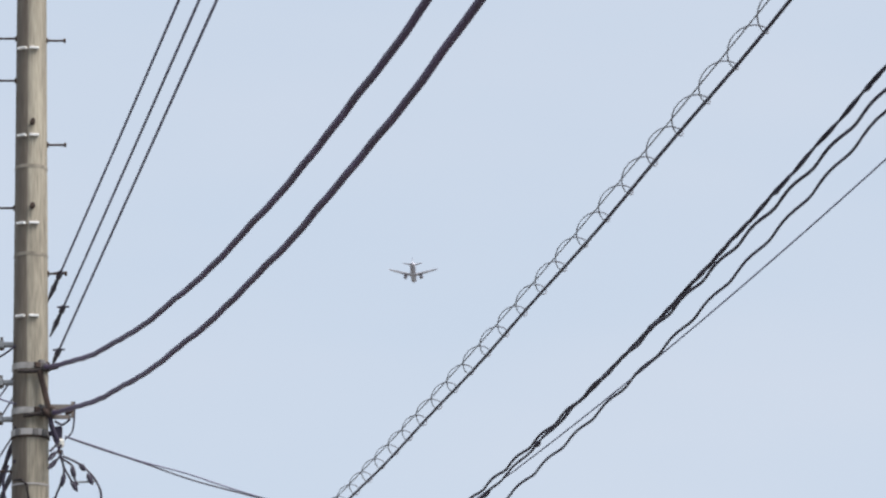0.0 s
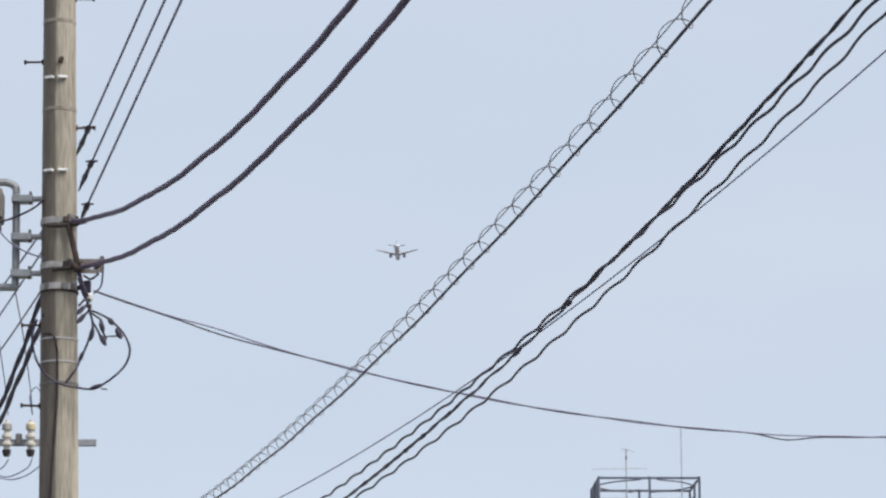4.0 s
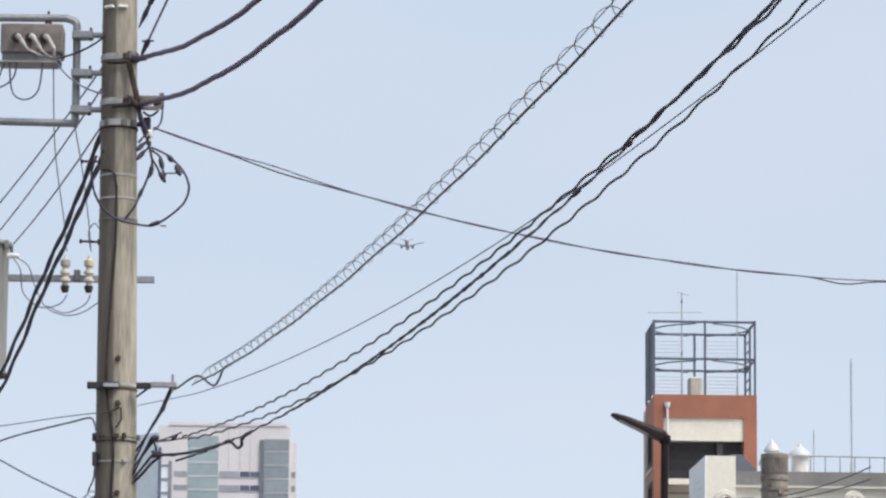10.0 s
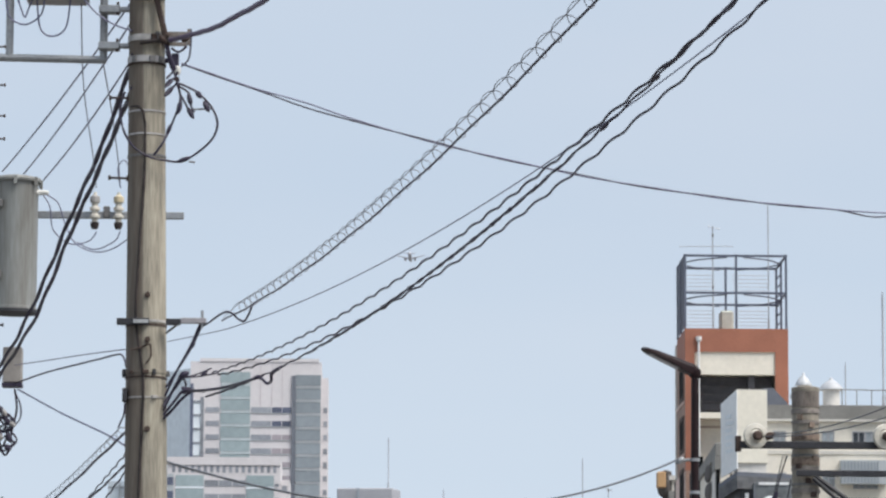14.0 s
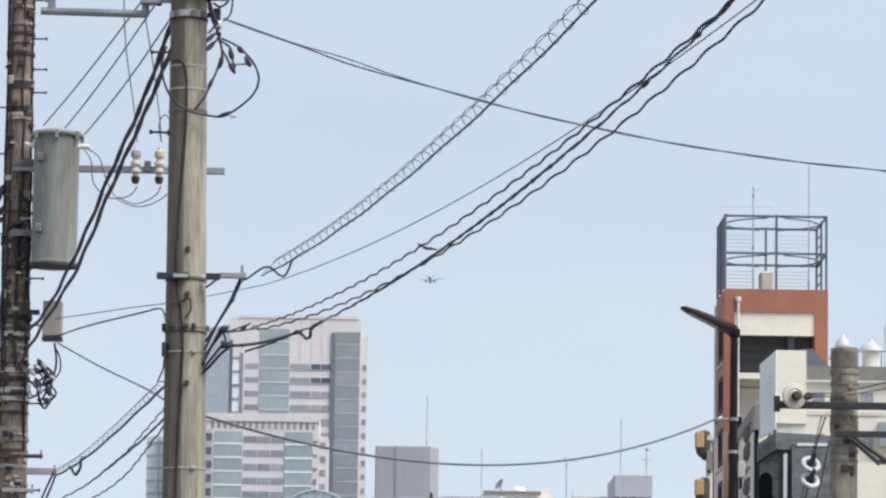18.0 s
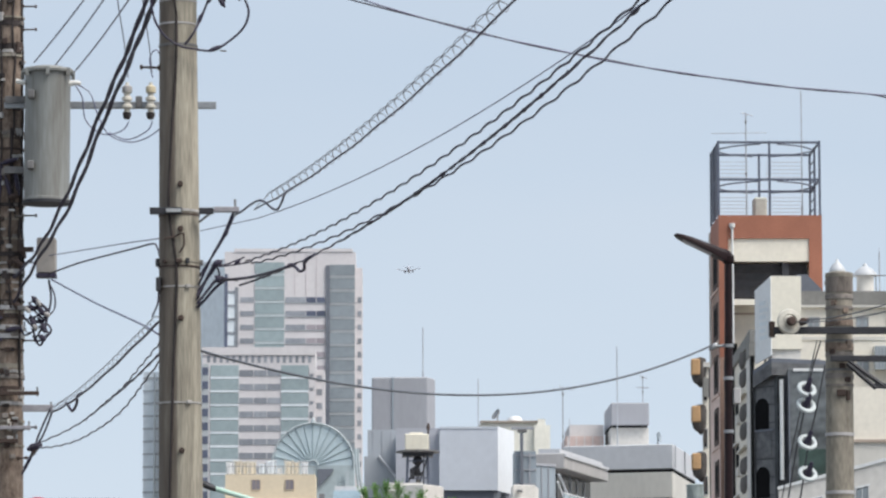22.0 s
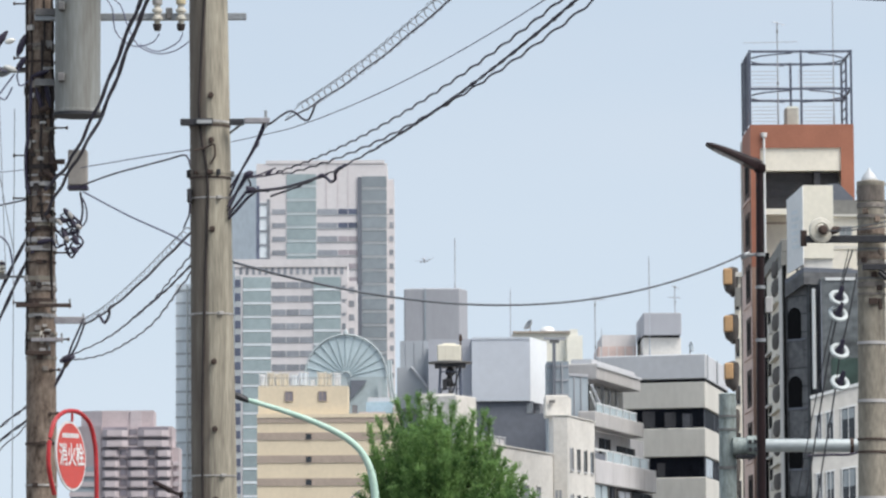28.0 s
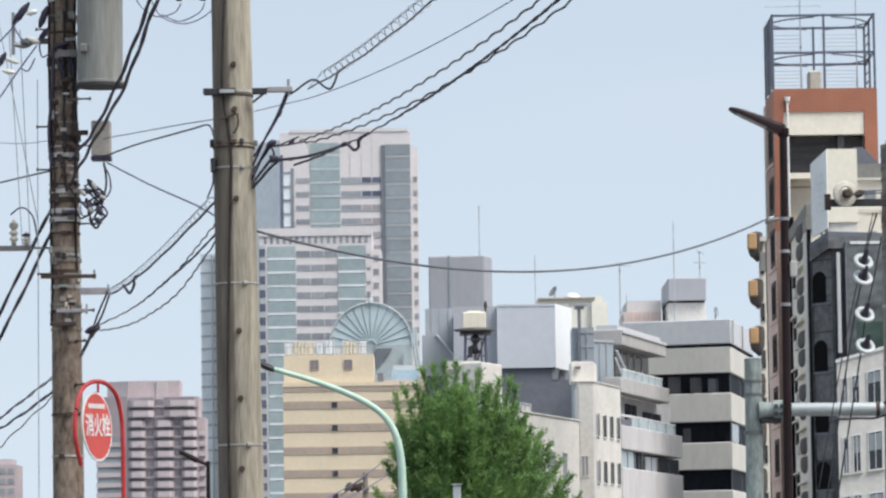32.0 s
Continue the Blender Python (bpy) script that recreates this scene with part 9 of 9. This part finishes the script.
# cable tails at the near pole
for i, run in enumerate((((-38.4, 128.6), (-40.8, 123.2), (-43.6, 118.4), (-47.4, 112.4)), ((-38.9, 128.8), (-41.6, 122.4), (-44.4, 117.2), (-47.6, 110.2)), ((-42.2, 116.4), (-44.8, 112.6), (-47.8, 108.6)), ((-41.0, 111.4), (-43.4, 109.4), (-45.8, 106.6), (-47.9, 104.4)), ((-43.4, 115.6), (-45.6, 111.6), (-48, 106.4)))):
    cable("cable_tail", through_points(run, 33.85, 33.9), 0.010 if i != 3 else 0.013, RUBBER, "black cable tail bound to a concrete pole", "cable tails")
for run, rr in ((((-44.2, 115.2), (-41.0, 115.4), (-38.5, 116.3), (-35.9, 117.4)), 0.0085), (((-43.6, 115.0), (-41.0, 115.1), (-38.0, 115.5), (-34.1, 116.2)), 0.0085), (((-47.9, 105.4), (-45.0, 109.2), (-42.7, 111.8), (-40.0, 111.7), (-37.6, 111.5)), 0.0125), (((-43.0, 115.0), (-42.3, 113.2), (-42.7, 111.8)), 0.009), (((-48.0, 107.6), (-46.0, 111.0), (-43.8, 115.2)), 0.010)):
    cable("cable_tail", through_points(run, 33.85, 33.97), rr, RUBBER, "black cable tail bound to a concrete pole", "cable tails")
j = thing("cable_joint", tuple(spot(-42.6, 115.6, 33.9)), "taped cable joints beside a concrete pole", "cable joint")
for a, b, r in (((-44.0, 115.2), (-41.6, 116.4), 0.028), ((-43.4, 112.6), (-41.6, 111.2), 0.022), ((-41.2, 122.4), (-40.2, 124.4), 0.018), ((-43.6, 111.0), (-41.2, 112.4), 0.024), ((-38.6, 115.2), (-36.8, 117.0), 0.016)):
    spindle(j, spot(*a, 33.8), spot(*b, 33.8), r)
part("smooth_sleeve", tube(bmesh.new(), smooth_line([spot(-42.7, 111.4, 33.9), spot(-35.1, 112.1, 32.6), spot(-29.2, 113.5, 31.2), spot(-24.1, 115.2, 29.8)], 10), 0.0125, 8), RUBBER, j)
part("slack_bow", tube(bmesh.new(), smooth_line([spot(-24.1, 115.2, 29.6), spot(-23.0, 114.8, 29.4), spot(-21.8, 113.7, 29.3), spot(-20.7, 114.4, 29.2), spot(-20.6, 116.2, 29.1), spot(-18.6, 117.6, 28.9)], 8), 0.0115, 8), RUBBER, j)
for a, b in (((-25.2, 115.0), (-23.2, 115.6)), ((-21.0, 115.6), (-19.8, 117.2))):
    spindle(j, spot(*a, 29.2), spot(*b, 29.2), 0.016)

# service drop across the street
drop = hang(spot(-44.6, 196.2, 33.9), spot(170, 158.6, 36), 0.36, 160)
d1 = [p + Vector((0, 0, 0.005 * math.sin(i * 0.23) + (0.03 * math.exp(-((i - 22) / 7) ** 2)))) for i, p in enumerate(drop)]
d2 = [p + Vector((0, 0, -0.005 * math.sin(i * 0.23 + 0.6) - (0.05 * math.exp(-((i - 131) / 5) ** 2)) - 0.02 * math.exp(-((i - 22) / 7) ** 2))) for i, p in enumerate(drop)]
c = thing("service_drop", tuple(drop[0]), "twisted grey-black service drop wires crossing the street", "wire")
part("strand", tube(bmesh.new(), d1, 0.0072, 6), GREYWIRE, c)
part("strand", tube(bmesh.new(), d2, 0.0072, 6), RUBBER, c)
cable("span_wire", hang(spot(-47.4, 93.6, 34), spot(83.0, 95.0, 50), 0.507, 80), 0.0125, SPANWIRE, "grey span wire sagging between a pole and lamp", "span wires", category="wire")

# dark pairs from the near pole down to the transformer pole and on
for rows in (((-56.8, 198.4), (-57.4, 196.0), (-64.9, 173.9), (-72.7, 155.0), (-80.4, 135.4), (-88.1, 119.8), (-94.6, 112.0)), ((-57.0, 189.6), (-58.0, 187.0), (-64.7, 169.8), (-72.6, 150.8), (-80.5, 130.6), (-88.8, 116.0), (-94.6, 105.6))):
    twisted(through_points(rows, 33.9, 46.7, 24), 2, 0.0190, 0.008, 1.3, "pair of twisted heavy black service cables", name="service_cable", group="service cables")
for rows in (((-97.6, 102.0), (-100.4, 97.4), (-106.0, 86.0), (-114, 70)), ((-97.6, 96.4), (-100.3, 91.6), (-106.0, 79.4), (-114, 64))):
    twisted(through_points(rows, 46.8, 50, 24), 2, 0.017, 0.008, 1.3, "pair of twisted heavy black service cables", name="service_cable", group="service cables")
for a, b in (((-57.6, 212.4), (-89.9, 167.6)), ((-57.6, 207.0), (-84.4, 167.0)), ((-57.4, 197.2), (-79.4, 165.4))):
    cable("line_wire", hang(spot(*a, 34), spot(*b, 48), 0.05, 16), 0.0095, GREYWIRE, "thin line wire running down to the next pole", "line wires", category="wire")
for rows in (((-70.6, 211.6), (-69.6, 190), (-66.9, 172), (-65.9, 163.6)), ((-64.6, 195.4), (-62.4, 184), (-60.6, 172.0), (-59.8, 165.0))):
    cable("fuse_lead", through_points(rows, 34, 46.6), 0.006, GREYWIRE, "thin grey lead hanging to a fuse", "fuse leads", category="wire")

# telephone cables on to the transformer pole and beyond
spiral_cable(through_points(((-56.9, 101.8), (-63.1, 95.7), (-70.3, 88.6), (-77.0, 82.8), (-80.8, 80.2), (-84.4, 78.2)), 34, 46.8, 60), [spot(-77.2, 82.6, 44.2), spot(-78.1, 81.9, 44.4), spot(-78.2, 80.0, 44.6), spot(-79.3, 78.2, 44.8), spot(-80.3, 79.5, 45), spot(-80.9, 80.2, 45.2)], "telephone cable in a spiral hanger between poles", 0.012, 0.036, 0.42, 0.2)
twisted(through_points(((-56.4, 93.7), (-63.1, 86.9), (-69.4, 81.4), (-74.6, 77.1), (-77.5, 75.0), (-81.8, 72.6), (-86.6, 70.5), (-90.5, 68.6)), 34, 46.8, 16), 2, 0.0075, 0.004, 1.1, "bundle of black telephone cables between poles")
twisted(through_points(((-56.4, 96.6), (-59.8, 92.3), (-63.1, 88.3), (-66.5, 84.2), (-69.4, 81.6), (-72.2, 79.2)), 34, 40.6, 16), 1, 0.0070, 0.006, 0.7, "wavy black telephone cable between poles")
twisted(through_points(((-56.4, 92.1), (-60.7, 86.1), (-63.1, 82.8), (-66.5, 78.5), (-70.3, 75.2), (-73.7, 73.0), (-77.5, 70.9), (-81.8, 69.5), (-86.1, 68.9), (-88.2, 69.1)), 34, 46.8, 14), 1, 0.0080, 0.005, 0.8, "wavy black telephone cable between poles")
for rows in (((-84.4, 78.0), (-85.4, 75.1), (-86.8, 71.7), (-88.6, 68.8), (-91.4, 63.6)), ((-84.9, 78.6), (-87.6, 72.4), (-89.6, 66.4), (-91.8, 62.2))):
    cable("cable_tail", through_points(rows, 46.7, 46.8), 0.012, RUBBER, "black cable tail bound to a brown pole", "cable tails")
k = thing("cable_joint", tuple(spot(-88.4, 69.0, 46.6)), "dark taped cable joint on a brown pole", "cable joint")
spindle(k, spot(-90.6, 68.4, 46.6), spot(-86.8, 69.8, 46.6), 0.045)
spindle(k, spot(-89.6, 66.6, 46.6), spot(-88.0, 69.4, 46.6), 0.03, RUST)
for rows, n in ((((-96.6, 59.0), (-99.7, 56.5), (-108.6, 49.8), (-116, 44.2)), 2), (((-96.6, 55.4), (-99.7, 52.9), (-108.3, 46.8), (-116, 42.4)), 3), (((-96.6, 54.4), (-99.7, 51.5), (-108.6, 43.3), (-116, 36.0)), 1)):
    twisted(through_points(rows, 47, 52, 20), n, 0.008, 0.010, 1.1, "telephone cables running on past a brown pole")
for rows, d0, d1, r in ((((-57.5, 117.6), (-58.1, 119.8), (-59.4, 120.8), (-63.6, 119.7), (-69.4, 118.2), (-77.9, 115.9), (-85.6, 113.1)), 34, 46.7, 0.010), (((-57.0, 122.2), (-67, 120.8), (-77.9, 119.0), (-85.6, 117.8)), 34, 46.7, 0.006), (((-84.8, 111.6), (-74, 105.8), (-62.4, 100.4), (-57.6, 97.6)), 46.7, 35, 0.0095), (((-114, 106.4), (-106.2, 108.2), (-98.6, 109.8)), 50, 47.1, 0.011), (((-114, 117.2), (-106, 116.8), (-98, 117.6)), 50, 47.1, 0.005)):
    cable("cross_wire", through_points(rows, d0, d1, 16), r, GREYWIRE if r < 0.01 else RUBBER, "thin slack wire strung between two poles", "cross wires", category="wire")
for a, b in (((-112.6, 150), (-102.3, 96)), ((-106.8, 146), (-104.4, 90.4)), ((-109.6, 146), (-106.4, 90.4)), ((-102.4, 133), (-102.6, -34))):
    cable("hanging_wire", [spot(*a, 47.0), spot(*b, 47.12)], 0.0055, RODPALE, "thin steep grey wire beside a brown pole", "hanging wires", category="wire")
for a, b, d in (((-35, 24), (-15, 35.5), 150), ((-31, 24), (-12, 33.5), 150)):
    cable("far_wire", hang(spot(*a, d), spot(*b, d + 20), 0.2, 12), 0.022, GREYWIRE, "far thin wire before a beige building", "far wires", category="wire")
for a, b in (((107.2, 101.4), (140, 110.5)), ((104, 100.9), (140, 107.4))):
    cable("feeder_wire", hang(spot(*a, 61.6), spot(*b, 58), 0.1, 20), 0.010, SPANWIRE, "feeder wire from a white disc insulator", "feeder wires", category="wire")
b = Plan(470)
f = thing("roof_fan", (b.x(-4.2), 502, spot(0, 54.9, 500).z), "round black roof fan on a beige roof", "roof fan")
part("drum", lathe(bmesh.new(), spot(-4.2, 0, 502).x, 502, [(0.5, spot(0, 54.9, 500).z + 0.004), (0.5, spot(0, 57.2, 500).z), (0.75, spot(0, 57.4, 500).z), (0.8, spot(0, 58.6, 500).z), (0.4, spot(0, 59.2, 500).z)], 16), SHADEWALL, f)


# ---- what flies ----
def airliner():
    t = thing("airliner", (0, 0, 0), "grey twin-engined airliner flying away", "airplane")
    part("fuselage", tube(bmesh.new(), [(0, a, b) for a, b in ((-11.5, 0.9), (-10, 0.75), (-8, 0.45), (-5, 0.1), (0, 0), (6, 0), (8.5, -0.05), (10, -0.15), (11, -0.3))], 1.25, 14), JETGREY, t)
    part("nose", lathe(bmesh.new(), 0, 0, [(1.22, 0), (1.05, 0.9), (0.6, 1.7), (0.1, 2.0)], 14, Matrix.Translation((0, 10.9, -0.28)) @ pose(0, 0, 0, -90, 0, 0)), JETGREY, t)
    part("tail_cone", lathe(bmesh.new(), 0, 0, [(1.24, 0), (0.9, 1.4), (0.3, 3.0)], 14, Matrix.Translation((0, -11.4, 0.9)) @ pose(0, 0, 0, 90, 0, 0)), JETGREY, t)

    def panel(name, pts, thick, parent, material=JETGREY):
        bm = bmesh.new()
        lo = [bm.verts.new(Vector(p) - Vector(thick)) for p in pts]
        hi = [bm.verts.new(Vector(p) + Vector(thick)) for p in pts]
        bm.faces.new(lo[::-1])
        bm.faces.new(hi)
        for i in range(len(pts)):
            bm.faces.new((lo[i], lo[(i + 1) % len(pts)], hi[(i + 1) % len(pts)], hi[i]))
        return part(name, bm, material, parent, smooth=False)

    for s in (-1, 1):
        w = panel("wing", [(s * 0.9, 3.0, -0.6), (s * 10.5, -2.0, 1.2), (s * 10.5, -3.2, 1.2), (s * 3.6, -1.6, 0.0), (s * 0.9, -1.9, -0.6)], (0, 0, 0.17), t)
        part("engine", lathe(bmesh.new(), 0, 0, [(0.45, -1.7), (0.78, -1.0), (0.88, 0.6), (0.82, 1.5), (0.7, 1.5), (0.6, 0.9), (0.05, 0.8)], 14, Matrix.Translation((s * 3.4, 2.0, -0.95)) @ pose(0, 0, 0, -90, 0, 0)), JETDARK, w)
        part("pylon", boxes((s * 3.4 - 0.1, s * 3.4 + 0.1, 0.2, 2.4, -0.35, 0.15)), JETGREY, w, smooth=False)
        panel("tailplane", [(s * 0.4, -9.2, 1.2), (s * 4.3, -11.4, 1.7), (s * 4.3, -12.2, 1.7), (s * 0.4, -11.6, 1.2)], (0, 0, 0.1), t)
    panel("fin", [(0, -8.2, 1.6), (0, -11.2, 4.0), (0, -12.4, 4.0), (0, -11.9, 1.6)], (0.12, 0, 0), t)
    return t


def dark_bird():
    t = thing("crow", (0, 0, 0), "dark bird in flapping flight", "bird")
    part("body", tube(bmesh.new(), [(0, a, b) for a, b in ((-0.2, 0.0), (-0.12, 0.005), (0, 0), (0.1, 0.01), (0.17, 0.03))], 0.05, 10), BIRDDARK, t)
    part("head", lathe(bmesh.new(), 0, 0, [(0.01, -0.05), (0.04, -0.03), (0.045, 0.01), (0.03, 0.04), (0.012, 0.06), (0.003, 0.11)], 10, Matrix.Translation((0, 0.2, 0.035)) @ pose(0, 0, 0, -90, 0, 0)), BIRDDARK, t)
    bm = bmesh.new()
    pts = [(-0.035, -0.17), (0.035, -0.17), (0.075, -0.38), (0.0, -0.40), (-0.075, -0.38)]
    lo, hi = [bm.verts.new((a, b, -0.006)) for a, b in pts], [bm.verts.new((a, b, 0.008)) for a, b in pts]
    bm.faces.new(lo[::-1])
    bm.faces.new(hi)
    for i in range(5):
        bm.faces.new((lo[i], lo[(i + 1) % 5], hi[(i + 1) % 5], hi[i]))
    part("tail", bm, BIRDDARK, t, smooth=False)
    wings = []
    for s in (-1, 1):
        bm = bmesh.new()
        pts = [(0.03, 0.09), (0.20, 0.13), (0.38, 0.10), (0.56, -0.03), (0.50, -0.07), (0.36, -0.06), (0.18, -0.09), (0.03, -0.09)]
        lo, hi = [bm.verts.new((s * a, b, -0.006)) for a, b in pts], [bm.verts.new((s * a, b, 0.01)) for a, b in pts]
        bm.faces.new(lo[::-1])
        bm.faces.new(hi)
        for i in range(8):
            bm.faces.new((lo[i], lo[(i + 1) % 8], hi[(i + 1) % 8], hi[i]))
        wings.append(part("wing", bm, BIRDDARK, t, smooth=False))
    return t, wings


jet = airliner()
bird, bird_wings = dark_bird()


JET = [(s, a, b, 397000 / b, -4.0 + 0.09 * s) for s, a, b in (
    (0, 44.1, 239.9), (1, 41.6, 231.0), (2, 38.8, 222.1), (3, 36.1, 213.9), (4, 33.6, 205.6), (6.5, 28.6, 187.6), (8.5, 24.6, 175.0), (10.5, 20.6, 163.3),
    (12.5, 16.8, 153.0), (15, 13.4, 141.6), (17.5, 10.4, 131.3), (19, 8.3, 125.5), (20.5, 6.8, 119.7), (22, 5.8, 114.2), (24, 4.7, 106.9), (25.5, 3.7, 101.9),
    (28, 1.6, 94.0), (29, 0.7, 90.9), (30, -0.2, 88.0), (32, -1.9, 82.4))]
BIRD = [(0, 420, 20, 127, 0, 70), (14, 190, 20, 127, 0, 70), (15.5, 113, 56, 127, 4, 70), (16, 88.5, 73.5, 127, 8, 66), (16.5, 64.2, 90.5, 127, 12, 62), (17, 41.5, 107.2, 127, 12, 66),
        (17.5, 25.8, 123.5, 127, 12, 58), (18, 8.9, 137.4, 127, 6, 48), (18.5, -9.7, 142.6, 127, 0, 38), (19, -33.5, 142.4, 127, -8, 32), (19.5, -65.9, 144.2, 127, -8, 34),
        (20, -100, 146.5, 127, -4, 40), (21, -170, 150, 127, 0, 60), (32, -900, 150, 127, 0, 90)]
FLAP = [(0, 10), (15.4, 10)] + [(15.533 + 0.1333 * i, (8 if i == 11 else 46) if i % 2 else -36) for i in range(36)] + [(21, 5), (32, 5)]


def motions():
    # the airliner flies straight on up the street and sinks towards the roofs
    walk(jet, [(s, pose(*spot(a, b, d), 0, -max(0.0, s - 18) * 0.8, turn)) for s, a, b, d, turn in JET])
    walk(bird, [(s, pose(*spot(a, b, d), 8, bank, turn)) for s, a, b, d, bank, turn in BIRD])
    for w, side in zip(bird_wings, (-1, 1)):
        walk(w, [(s, pose(0, 0, 0, 0, -side * up, 0)) for s, up in FLAP])


motions()
